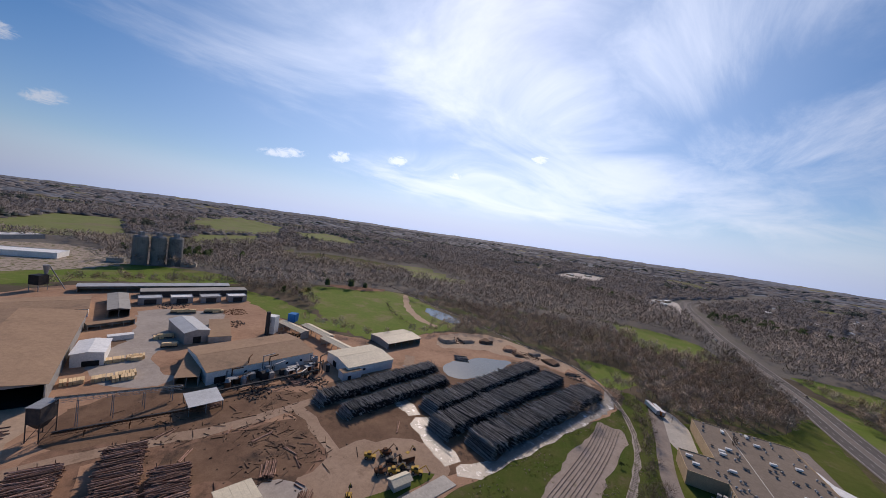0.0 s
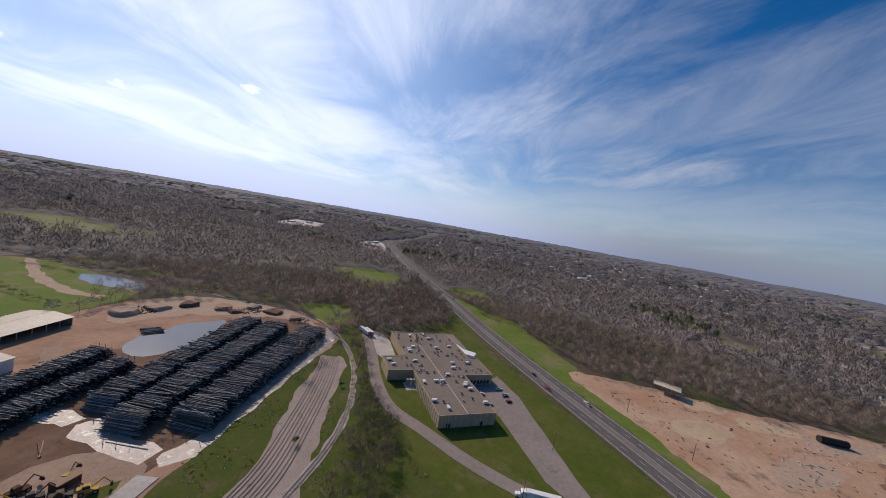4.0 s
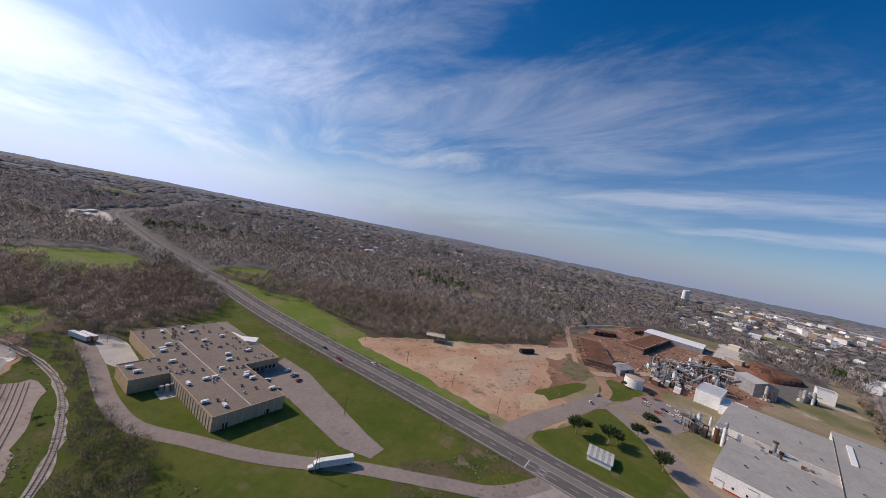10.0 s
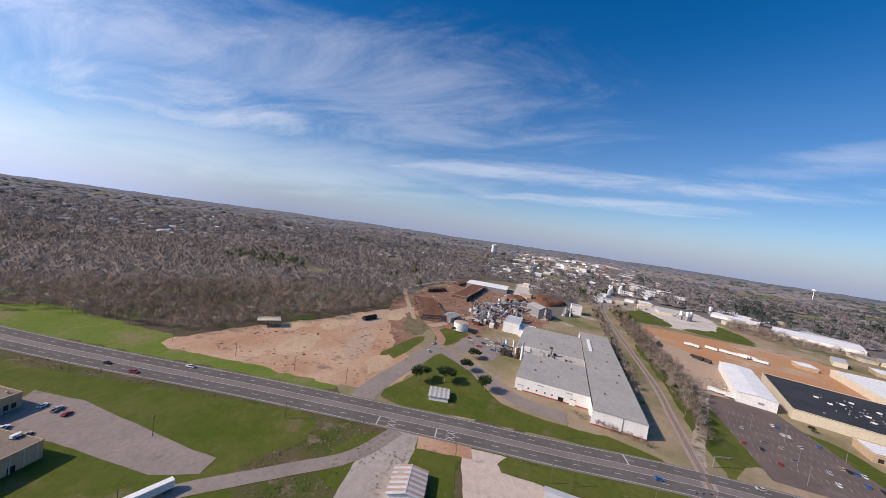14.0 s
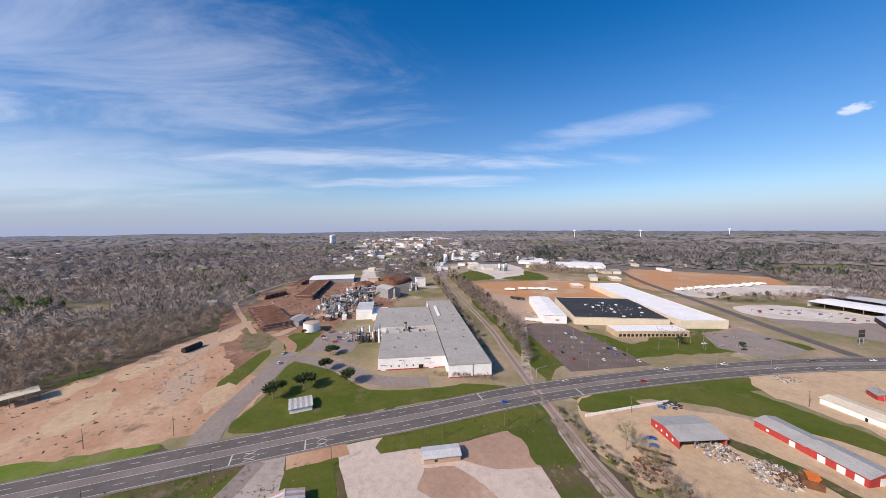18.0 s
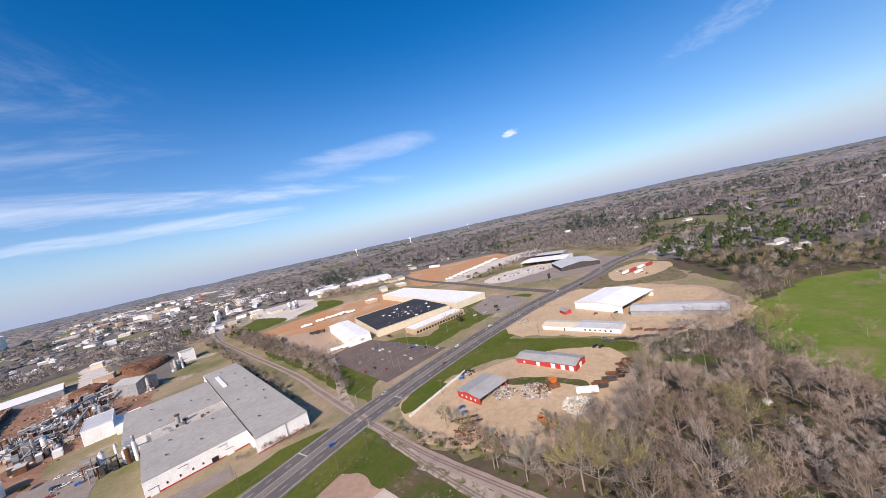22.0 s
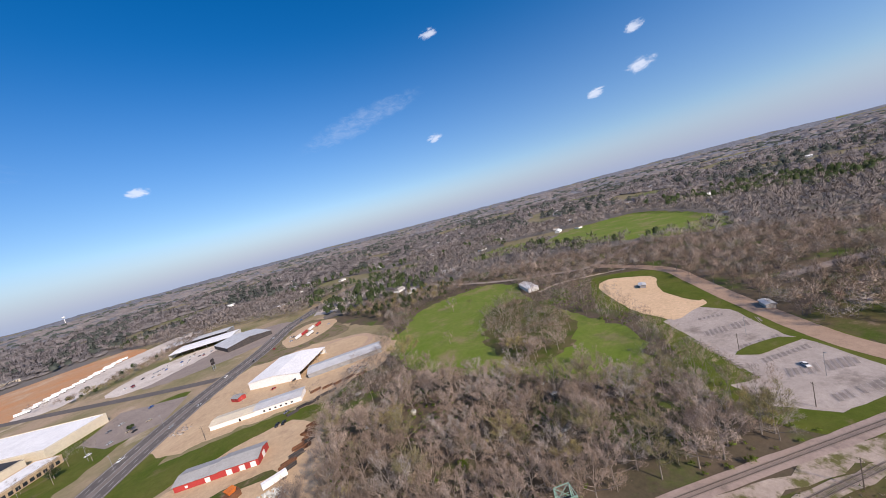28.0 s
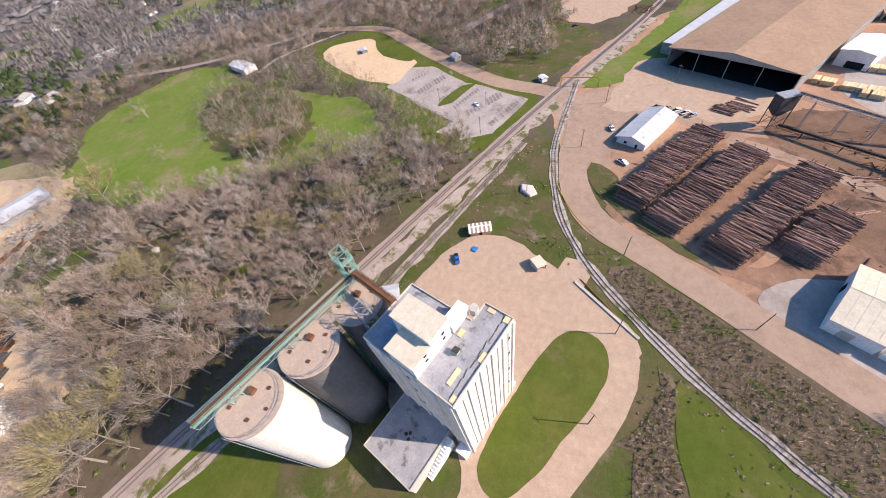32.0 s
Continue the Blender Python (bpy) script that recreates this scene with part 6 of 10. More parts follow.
# rail depot in the distance
for x, y in ((-557, 317), (-548, 335), (-539, 353)):
    ob = thing("silo", x, y, 0, 0, "tall concrete silo by the rail depot, darkened all round for shade", "silo", "silos of the rail depot")
    part("shell", Geo().rod((0, 0, 0), (0, 0, 40), 9, 9, 24), M_shadeconcrete, ob)
    part("top", Geo().rod((0, 0, 40), (0, 0, 42), 9.3, 7, 24), M_shadeconcrete, ob)
    part("head_house", Geo().box(0, 0, 42, 6, 5, 5), M_greymetal, ob)
gallery((-562, 307, 46), (-534, 363, 46), 3, "conveyor gallery over the depot silos", M_greymetal, "catwalk", truss=2)
for a, b, d, h, w, r in (((-640, 280), (-690, 230), 30, 7, M_white, M_whiteroof), ((-700, 225), (-760, 170), 40, 8, M_white, M_whiteroof), ((-800, 270), (-815, 325), 30, 7, M_greymetal, M_whiteroof), ((-600, 190), (-660, 175), 18, 5, M_white, M_whiteroof), ((-525, 352), (-512, 366), 14, 6, M_concrete, M_greyroof), ((-582, 292), (-570, 306), 12, 6, M_concrete, M_greyroof)):
    building("depot_building", "pale flat-roofed depot building beside the tracks", "warehouse", a, b, d, h, h, w, r, group="buildings of the rail depot")
building("timber_shed", "steep rust-brown A-frame shed beside the tracks", "shed", (-428, 22), (-452, 8), -26, 1.2, 12, M_rust, M_rust, "y", 0.5)
building("timber_shed", "steep rust-brown A-frame shed beside the tracks", "shed", (-462, 34), (-492, 18), -30, 1.2, 14, M_rust, M_rust, "y", 0.5)
building("old_shed", "low dark-roofed yard building", "shed", (-450, 4), (-480, -12), -22, 4, 4, M_blackiron, M_greyroof, parapet=0)
# the yellow clearance frame over the road by the crossing
ob = thing("clearance_gate", -224, -12, 0, radians(90), "yellow steel clearance frame over the crossing road", "gate")
for x in (-11, 11):
    for y in (-0.8, 0.8):
        part("post", Geo().box(x, y, 0, 0.35, 0.35, 5), M_yellow, ob)
    part("brace", Geo().box(x, 0, 4.6, 0.3, 2.0, 0.4), M_yellow, ob)
part("beam", Geo().box(0, 0, 5, 22.6, 0.5, 0.5), M_yellow, ob)
building("gatehouse", "small white gatehouse at the crossing", "kiosk", (-230, -38), (-226.5, -35), 3.6, 2.6, 3.1, M_white, M_whiteroof, windows=(("f", 0, 1.2, 1, 2),))
building("fire_hut", "small grey hut beside the car park", "hut", (-262, -112), (-256, -106), 5, 2.8, 3.4, M_concrete, M_metalroof)
building("barn", "pale metal barn by the farm drive", "barn", (-238, -296), (-248, -324), 12, 4.5, 6, M_white, M_whiteroof)
building("farm_house", "white-roofed house in a clearing", "house", (-270, -560), (-250, -575), -12, 4, 6, M_white, M_whiteroof)
building("lot_shelter", "small shelter on the ball field", "shelter", (-276, -204), (-270, -199), 5, 2.5, 3, M_greymetal, M_metalroof, open_sides="f")

# far trains of hopper cars
def hopper_car():
    ob = thing("hopper_car", 0, 0, 0, 0, "pale grey covered railway hopper car", "railway car", "standing train")
    g = Geo().box(0, 0, 2.1, 15, 3.0, 2.4)
    g.box(-4, 0, 1.0, 3, 2.4, 1.1, 0, 1.3).box(0, 0, 1.0, 3, 2.4, 1.1, 0, 1.3).box(4, 0, 1.0, 3, 2.4, 1.1, 0, 1.3)
    part("hopper_body", g, M_concrete, ob)
    part("roof_walk", Geo().box(0, 0, 4.5, 13, 1.0, 0.25), M_greymetal, ob)
    for x in (-5.8, 5.8):
        part("bogie", Geo().box(x, 0, 0.35, 2.4, 2.0, 0.7), M_blackiron, ob)
    return ob


ml = smooth_line(MAINLINE[:5], 16.6)
for k in range(6, 22):
    if k < len(ml) - 1:
        a, b = ml[k], ml[k + 1]
        place("hopper", hopper_car, a.x + 2, a.y + 9, 0.2, math.atan2(b.y - a.y, b.x - a.x))

for k in range(10):
    place("hopper", hopper_car, -462 + 11.7 * k, 434 + 12.0 * k, 0.4, math.atan2(12.0, 11.7))

# ---- flat-roofed plant by the highway ----
PT = radians(-5.3)


def plant():
    ob = thing("plant_building", 90, 147, 0, PT, "sprawling tan brick plant with a brown gravel flat roof", "factory")
    outline = [(0, 0), (35, 0), (35, 44), (57, 44), (58, 70), (51, 72), (51, 122), (0, 122), (0, 74), (-17, 73), (-17, 52), (0, 52)]
    part("wall", Geo().prism(outline, 0, 7), M_brick, ob)
    part("roof", Geo().prism([(x * 0.996 + 0.08, y * 0.997 + 0.15) for x, y in outline], 7.0, 7.12), M_brownroof, ob)
    for a, b in zip(outline, outline[1:] + outline[:1]):
        a, b = Vector((*a, 0)), Vector((*b, 0))
        c, d = (a + b) / 2, b - a
        part("parapet", Geo().box(c.x, c.y, 7.0, d.length + 0.3, 0.32, 0.5, math.atan2(d.y, d.x)), M_brick, ob)
    for x in (17.5,):
        part("roof_joint", Geo().box(x, 61, 7.12, 0.5, 120, 0.12), M_concrete, ob, "pale expansion joint")
    for k in range(16):
        part("wall_pier", Geo().box(-0.1, 3 + 3 * k, 0, 0.25, 0.5, 6.6), M_concrete, ob)
    for k in range(9):
        part("wall_pier", Geo().box(2 + 3.9 * k, -0.1, 0, 0.5, 0.25, 6.6), M_concrete, ob)
    for k in range(8):
        part("window", Geo().box(36 + 2.6 * k, 43.94, 1, 1.6, 0.2, 2.4), M_glass, ob)
    for x in (6, 26):
        part("door", Geo().box(x, -0.05, 0, 2.2, 0.2, 2.6), M_dark, ob)
    m = ob.matrix_basis
    rng = random.Random(4)
    for k in range(112):
        for _ in range(40):
            x, y = rng.uniform(-15, 56), rng.uniform(2, 120)
            if inside(x, y, [(1.5, 2), (33, 2), (33, 46), (55, 46), (55, 68), (49, 70), (49, 120), (2, 120), (2, 72), (-15, 71), (-15, 54), (2, 54)]) and abs(x - 17.5) > 2:
                break
        q = m @ Vector((x, y, 7.12))
        kind = 0 if k < 24 else (1 if k < 70 else 2)
        place(("unit", kind), lambda kind=kind: unit(0, 0, 0, kind, "units on the plant roof"), q.x, q.y, q.z, PT + rng.choice((0, 0, math.pi / 2)))
    return ob


plant()
ob = thing("tank_group", 90, 190, 0, PT, "grey process tanks and pumps beside the plant wall", "tanks")
for k in range(4):
    part("tank", Geo().rod((-1 + 2.4 * k, 3, 0), (-1 + 2.4 * k, 3, 4.0), 1.0, 1.0, 12), (M_greymetal, M_concrete)[k % 2], ob)
part("drum", Geo().rod((4, -2.5, 1.4), (7, -2.5, 1.4), 1.2, 1.2, 12), M_concrete, ob)
part("saddle", Geo().box(5.5, -2.5, 0, 2.4, 1.6, 0.5), M_concrete, ob)
part("pad", Geo().box(3, 1, 0, 12, 10, 0.15), M_concrete, ob)
lattice("stack_frame", 116, 246, 1.6, 0, 12, 3, M_blackiron, "dark lattice stack beside the plant", "steel tower")
patch("lot", [(131, 190), (150, 190), (164, 196), (162, 168), (141, 98), (138, 84), (128, 84), (124, 101), (133, 150)], 0.17, M_asphalt_old, "worn asphalt car park of the plant", 0.3, False)
patch("lot", [(148, 218), (162, 215), (170, 280), (156, 284)], 0.17, M_asphalt_old, "asphalt yard with a trailer", 0.3, False)
patch("lot", [(78, 268), (88, 220), (92, 224), (100, 268), (90, 290)], 0.15, M_concrete, "pale concrete truck yard", 0.5)
building("loading_shed", "white metal loading shed beside the plant", "shed", (150, 230), (158, 222), 9, 4, 4, M_white, M_whiteroof, parapet=0)

# ---- factory and chip works ----
FT = math.atan2(-0.326, 0.945)


def fpos(x, y, z=0.0):
    return Matrix.LocRotScale((250, -66, 0), Euler((0, 0, FT)), None) @ Vector((x, -y, z))


def factory():
    ob = thing("factory", 250, -66, 0, FT, "long white metal factory with grey roof and red base stripe", "factory")
    bays = (([(0, 0), (0, 52), (62, 52), (62, 0)], 9.4, M_greyroof), ([(62, 6), (62, 52), (84, 52), (84, 6)], 8.6, M_concrete), ([(84, -10), (84, 52), (166, 52), (166, -10)], 9.2, M_greyroof), ([(-20, 52), (-20, 84), (196, 84), (196, 52)], 9.8, M_greyroof))
    for pts, h, roof in bays:
        pts = [(x, -y) for x, y in pts]
        part("wall", Geo().prism(pts, 0, h - 0.02), M_white, ob)
        cx, cy = sum(p[0] for p in pts) / 4, sum(p[1] for p in pts) / 4
        part("roof", Geo().prism([(cx + (x - cx) * 1.004, cy + (y - cy) * 1.006) for x, y in pts], h, h + 0.25), roof, ob)
    part("base_stripe", Geo().box(-0.08, -26, 0.2, 0.25, 52, 0.7), M_redmetal, ob, "red painted base stripe")
    part("base_stripe", Geo().box(-20.08, -68, 0.2, 0.25, 32, 0.7), M_redmetal, ob, "red painted base stripe")
    for y, w, z0, z1, m in ((4, 4, 0, 4, M_white), (33, 3.5, 0.5, 3.2, M_dark), (41, 4, 0, 4, M_white), (18, 4, 5, 7.4, M_white), (38, 4, 5.5, 7.6, M_white)):
        d = part("door", Geo().box(-0.1, -y, z0, 0.25, w, z1 - z0), m, ob)
        part("door_frame", Geo().box(-0.14, -y, z1, 0.3, w + 0.5, 0.25), M_blackiron, d)
    for y in (10, 16, 22, 27):
        part("window", Geo().box(-0.08, -y, 2.6, 0.2, 0.9, 1.2), M_glass, ob)
    part("downpipe", Geo().box(-20.1, -70, 0, 0.4, 0.4, 9.6), M_greymetal, ob)
    part("roof_monitor", Geo().box(140, -60, 10, 46, 3, 1.0), M_white, ob)
    part("roof_joint", Geo().box(80, -52.2, 9.86, 190, 0.6, 0.3), M_blackiron, ob)
    rng = random.Random(8)
    for x, y, h in [(22, 12, 9.65), (20, 30, 9.65), (45, 15, 9.65), (48, 40, 9.65), (100, 12, 9.45), (120, 34, 9.45), (142, 8, 9.45), (100, 44, 9.45), (10, 62, 10.05), (40, 74, 10.05), (64, 60, 10.05), (92, 72, 10.05), (118, 76, 10.05), (150, 74, 10.05), (176, 66, 10.05), (60, 78, 10.05)]:
        q = fpos(x, y, h)
        place(("unit", 2), lambda: unit(0, 0, 0, 2, "fans on the factory roof"), q.x, q.y, q.z, FT)
    st = part("stack", Geo().rod((72, -22, 8.6), (72, -22, 16), 1.3, 1.3, 12), M_greymetal, ob)
    part("stack_cap", Geo().rod((72, -22, 16), (72, -22, 17), 1.7, 1.7, 12), M_rust, st)
    for k in range(14):
        x, y = rng.uniform(64, 82), rng.uniform(10, 40)
        part("roof_machine", Geo().box(x, -y, 8.85, rng.uniform(1, 2.6), rng.uniform(1, 2.4), rng.uniform(0.6, 2.2)), rng.choice((M_greymetal, M_blackiron, M_rust)), ob)


factory()
building("lean_to", "low white lean-to of the factory", "lean-to", (392, -98), (387, -116), 38, 6, 6, M_white, M_whiteroof, parapet=0)


def process(x, y, turn, seed, label, tall=1.0, mats=None):
    """A block of pipes, vessels, ducts and stairs."""
    r = random.Random(seed)
    ob = thing("process_equipment", x, y, 0, turn, label, "process equipment")
    for k in range(6):
        px, py, h, rad = r.uniform(-14, 14), r.uniform(-8, 8), r.uniform(6, 15) * tall, r.uniform(0.8, 1.9)
        v = part("vessel", Geo().rod((px, py, 0), (px, py, h), rad, rad, 12), r.choice(mats or (M_greymetal, M_greymetal, M_concrete, M_rust, M_white)), ob)
        part("cone", Geo().rod((px, py, h), (px, py, h + rad), rad, rad * 0.2, 12), M_greymetal, v)
    for k in range(9):
        px, py, z = r.uniform(-14, 14), r.uniform(-8, 8), r.uniform(4, 12)
        g = Geo().rod((px, py, z), (px + r.uniform(-9, 9), py + r.uniform(-5, 5), z), 0.36, None, 8)
        g.rod((px, py, 0), (px, py, z + 0.4), 0.36, None, 8)
        part("duct", g, r.choice(mats or (M_greymetal, M_blackiron, M_greymetal, M_rust)), ob)
    for k in range(3):
        px, py = r.uniform(-11, 11), r.uniform(-6, 6)
        # a stair tower: three decks on one spine
        prof = [(-2.5, 0), (-2.1, 0), (-2.1, 4), (2.5, 4), (2.5, 4.3), (-2.1, 4.3), (-2.1, 8), (2.5, 8), (2.5, 8.3), (-2.1, 8.3), (-2.1, 12 * tall), (2.5, 12 * tall), (2.5, 12 * tall + 0.3), (-2.5, 12 * tall + 0.3)] if tall >= 1 else [(-2.5, 0), (-2.1, 0), (-2.1, 4), (2.5, 4), (2.5, 4.3), (-2.5, 4.3)]
        n = len(prof)
        g = Geo().add([(px + a, py - 2.3, z) for a, z in prof] + [(px + a, py + 2.3, z) for a, z in prof], [tuple(range(n)), tuple(range(n, 2 * n))[::-1]] + [(q, n + q, n + (q + 1) % n, (q + 1) % n) for q in range(n)])
        part("platform", g, M_greymetal, ob)
    for k in range(7):
        part("housing", Geo().box(r.uniform(-14, 14), r.uniform(-8, 8), 0, r.uniform(2, 5), r.uniform(2, 4), r.uniform(2, 6)), r.choice(mats or (M_white, M_greymetal, M_blackiron, M_concrete)), ob)
    return ob


process(322, -74, FT + math.pi / 2, 3, "silvery pipes, ducts and vessels beside the factory")
process(470, -112, FT, 5, "tangle of grey ducts and conveyors of the chip works")
process(510, -160, FT + 0.5, 6, "rusty and grey machinery of the chip works")
process(455, -66, FT + 0.2, 7, "machinery and conveyors at the wood yard")
for k, (x, y) in enumerate(((503, -62), (436, -66), (536, -122), (505, -98))):
    process(x, y, FT + 0.3 * k, 30 + k, "low machinery, conveyors and sheds of the chip works", 0.6)
process(560, -215, FT, 9, "pipes and stacks behind the factory")
ob = thing("water_tank", 384, -30, 0, 0, "squat white steel water tank", "tank")
part("shell", Geo().rod((0, 0, 0), (0, 0, 9), 8.5, 8.5, 32), M_white, ob)
part("roof", Geo().rod((0, 0, 9), (0, 0, 10.2), 8.6, 0.4, 32), M_pinkroof, ob)
building("chip_shed", "weathered grey metal shed at the chip works", "shed", (436, -17), (428, -31), -26, 6, 8, M_greymetal, M_barnroof, "y", doors=(("l", 0, 5, 0, 4),))
building("dryer_house", "tall white dryer building", "mill building", (442, -94), (436, -112), -40, 12, 12, M_white, M_metalroof, parapet=0.3, windows=(("f", -3, 1.5, 7, 8), ("f", 3, 1.5, 7, 8)))
building("press_house", "tall weathered gable-roofed building of the chip works", "mill building", (533, -140), (540, -162), -34, 14, 18, M_greymetal, M_barnroof, "y", windows=(("f", 0, 4, 8, 11, M_dark),))
building("tower_house", "white tower building with a dark opening behind the factory", "mill building", (600, -234), (596, -250), -20, 14, 14, M_white, M_barnroof, windows=(("f", 0, 6, 10, 14, M_dark),))
building("long_store", "very long pale green-grey store at the edge of the woods", "warehouse", (768, -68), (748, -150), -62, 8, 9.5, M_greymetal, M_whiteroof, "x")
building("shed", "small tan shed on the dirt road", "shed", (700, -170), (690, -190), -16, 7, 8, M_tan, M_metalroof)


def mound(pts, h, label, material, name="mound", seed=0, jag=0.5, top=0.35):
    """A heap: rings of the outline drawn in and raised, with a broken surface."""
    line = smooth_line(pts, 4, True)
    c = sum(line, Vector()) / len(line)
    rings = ((1.0, 0.0), (0.96, 0.35), (0.88, 0.75), (0.75, 0.95), (top, 1.0), (0.02, 1.02))
    vs, n = [], len(line)
    for s, z in rings:
        for k, q in enumerate(line):
            p = c + (q - c) * s
            e = noise.noise(Vector((p.x * 0.25 + seed, p.y * 0.25, z * 3))) * jag * (1 if z else 0)
            vs.append((p.x + e, p.y + e, max(0.02, z * h + e * 0.8)))
    fs = [(j * n + k, j * n + (k + 1) % n, (j + 1) * n + (k + 1) % n, (j + 1) * n + k) for j in range(len(rings) - 1) for k in range(n)]
    fs.append(tuple(range((len(rings) - 1) * n, len(rings) * n)))
    return solid(name, Geo().add(vs, fs), material, label, "heap", smooth=False)


mound([(630, -125), (650, -150), (615, -160), (598, -138)], 9, "loose heap of brown branches", M_bark, "bark_mound", 5, 2.0)
mound([(719, -205), (664, -250), (612, -198), (650, -190)], 8, "dark heap of old bark and branches", M_bark, "bark_mound", 6, 2.5)
for k, (x, y, s, h) in enumerate(((-75, 335, 9, 3), (-55, 345, 8, 3), (-30, 340, 9, 2.5), (-8, 345, 7, 2.5), (10, 332, 8, 2.5), (28, 318, 7, 2), (-90, 322, 10, 3.5), (-20, 330, 6, 2))):
    mound([(x + s * math.cos(a) * random.uniform(0.7, 1.3), y + s * math.sin(a) * random.uniform(0.6, 1.2)) for a in (0, 1, 2, 3, 4, 5)], h, "rough heap of clay and bark", (M_tan, M_darkdirt, M_dirt)[k % 3], "earth_mound", k, 1.8, 0.12)
g = Geo()
r = random.Random(17)
for k in range(520):
    cx, cy, sp = r.choice(((-130, 142, 9), (-142, 160, 9), (-165, 112, 10), (-150, 104, 10), (-112, 118, 9), (-100, 112, 8), (-120, 128, 8), (-160, 168, 7), (-90, 128, 7)))
    x, y = cx + r.gauss(0, sp), cy + r.gauss(0, sp)
    if r.random() < 0.35:
        a, n = r.uniform(0, 6.28), r.uniform(2, 7)
        g.rod((x, y, 0.3), (x + n * math.cos(a), y + n * math.sin(a), 0.35), 0.16, 0.12, 5)
    else:
        g.box(x, y, 0.05, r.uniform(0.4, 1.3), r.uniform(0.3, 0.9), r.uniform(0.2, 0.5), r.uniform(0, 3), r.uniform(0.3, 0.8))
solid("bark_litter", g, island("bark_litter", (0.05, 0.035, 0.027), (0.24, 0.16, 0.11)), "bark, slabs and broken logs strewn over dark earth", "debris", kind="stuff")
building("lot_shelter", "open timber shelter with a cream roof on the dirt lot", "shelter", (297, 158), (306, 141), 12, 6, 6, M_rust, M_creamroof, open_sides="fblr", parapet=0)
ob = thing("steel_bin", 372, 73, 0, -0.6, "dark rusty steel tank lying on the dirt lot", "tank")
part("drum", Geo().rod((-9, 0, 2.4), (9, 0, 2.4), 2.4, 2.4, 14), M_blackiron, ob)
for x in (-6, 6):
    part("saddle", Geo().box(x, 0, 0, 1, 3, 1), M_rust, ob)
building("hut", "small pale striped metal hut on the lawn", "hut", (214, -3), (213.5, -15.5), 13, 3, 3.8, M_white, M_metalroof, panels=1.6, roof2=M_greyroof)
building("shack", "small white-roofed shack on the forecourt", "shack", (139, -57.5), (134, -74), 8, 3, 3.7, M_tan, M_metalroof, open_sides="r", windows=(("f", -3, 1.4, 1, 2),))
building("striped_shed", "long shed with a rust and white striped metal roof", "shed", (129, 9), (128, -5), 16, 3.6, 5.2, M_white, M_metalroof, "y", panels=1.4, roof2=M_rustroof)

# ---- plant with the black roof, and yards along the highway ----
building("warehouse", "white metal warehouse hall with a dark grille", "warehouse", (291, -268), (277, -290.5), 104, 9, 10, M_white, M_whiteroof, "y", doors=(("f", 3, 4, 3, 5, M_greymetal),))
blk = building("plant_hall", "wide cream-walled plant hall with a black flat roof", "factory", (271.5, -296.5), (217, -380), 108, 8, 8, M_creamroof, M_blackroof)
building("office_block", "low office with a white roof and brown window band", "office", (220, -298), (188, -362), 22, 5.5, 5.5, M_brick, M_whiteroof, windows=[("f", -32 + 4 * k, 2.6, 0.8, 3.4) for k in range(17)])
building("warehouse", "very long cream warehouse with a white roof", "warehouse", (208, -384), (185, -428), 240, 8.2, 8.2, M_creamroof, M_whiteroof)
rng = random.Random(12)
for k in range(46):
    x, y = rng.gauss(275, 18), rng.gauss(-365, 18)
    if inside(x, y, [(262, -305), (222, -376), (300, -425), (350, -350)]):
        place(("unit", rng.choice((0, 1, 2))), lambda: unit(0, 0, 0, 0, "units on the black roof"), x, y, 8.25, 1.0)
building("red_workshop", "red metal workshop with a grey roof and an open side", "workshop", (112, -182), (93, -174), 25, 4.4, 6.0, M_redmetal, M_barnroof, "y", open_sides="r", windows=[("f", -6 + 4 * k, 1.0, 1.6, 2.8, M_white) for k in range(4)])
building("red_barn", "red metal garage building with a grey roof and white doors", "garage", (86, -231), (64, -224.5), 14, 3.8, 5.2, M_redmetal, M_barnroof, doors=(("f", 6, 2.6, 0, 2.8, M_white),), windows=(("f", -5, 1.4, 1, 2.2, M_white),))
building("red_barn", "red metal garage building with white roller doors", "garage", (64, -224.5), (43, -218), 15, 4.2, 5.8, M_redmetal, M_barnroof, doors=(("f", -5, 3, 0, 3.2, M_white), ("f", 2, 3, 0, 3.2, M_white), ("f", 8, 3, 0, 3.2, M_white), ("r", 0, 3.4, 0, 3.4, M_white)))
building("long_shed", "long low white building with a pale roof", "shed", (80, -297), (50, -289), 14, 3.6, 4.6, M_white, M_creamroof, doors=(("f", 5, 1.2, 0, 2.1),))
building("long_shed", "long low white building with a grey roof", "shed", (50, -289), (17, -280), 15, 4.0, 5.0, M_white, M_metalroof, windows=[("f", -10 + 4 * k, 1.4, 1, 2.2) for k in range(6)])
building("white_store", "large white-roofed store building", "warehouse", (58, -352), (15, -327), 54, 6.5, 8.5, M_white, M_whiteroof, "y", open_sides="r")
building("grey_shed", "long shed with a grey metal roof", "shed", (9, -320), (-56, -309), 21, 4.2, 5.8, M_greymetal, M_metalroof)
building("red_hut", "small red hut beside the white store", "hut", (66, -345), (60, -338), -7, 3.4, 4.4, M_redmetal, M_barnroof)
building("dark_hall", "dark grey hall with a pale gable roof", "hall", (100, -548), (45, -572), 62, 6, 10, M_blackiron, M_metalroof, "y")
building("white_hall", "long hall with a white roof and open bays", "hall", (190, -640), (105, -625), 50, 7, 8, M_white, M_whiteroof, open_sides="f")
building("white_hall", "long pale store hall", "hall", (215, -720), (120, -700), 34, 7, 8, M_greymetal, M_metalroof, open_sides="f")
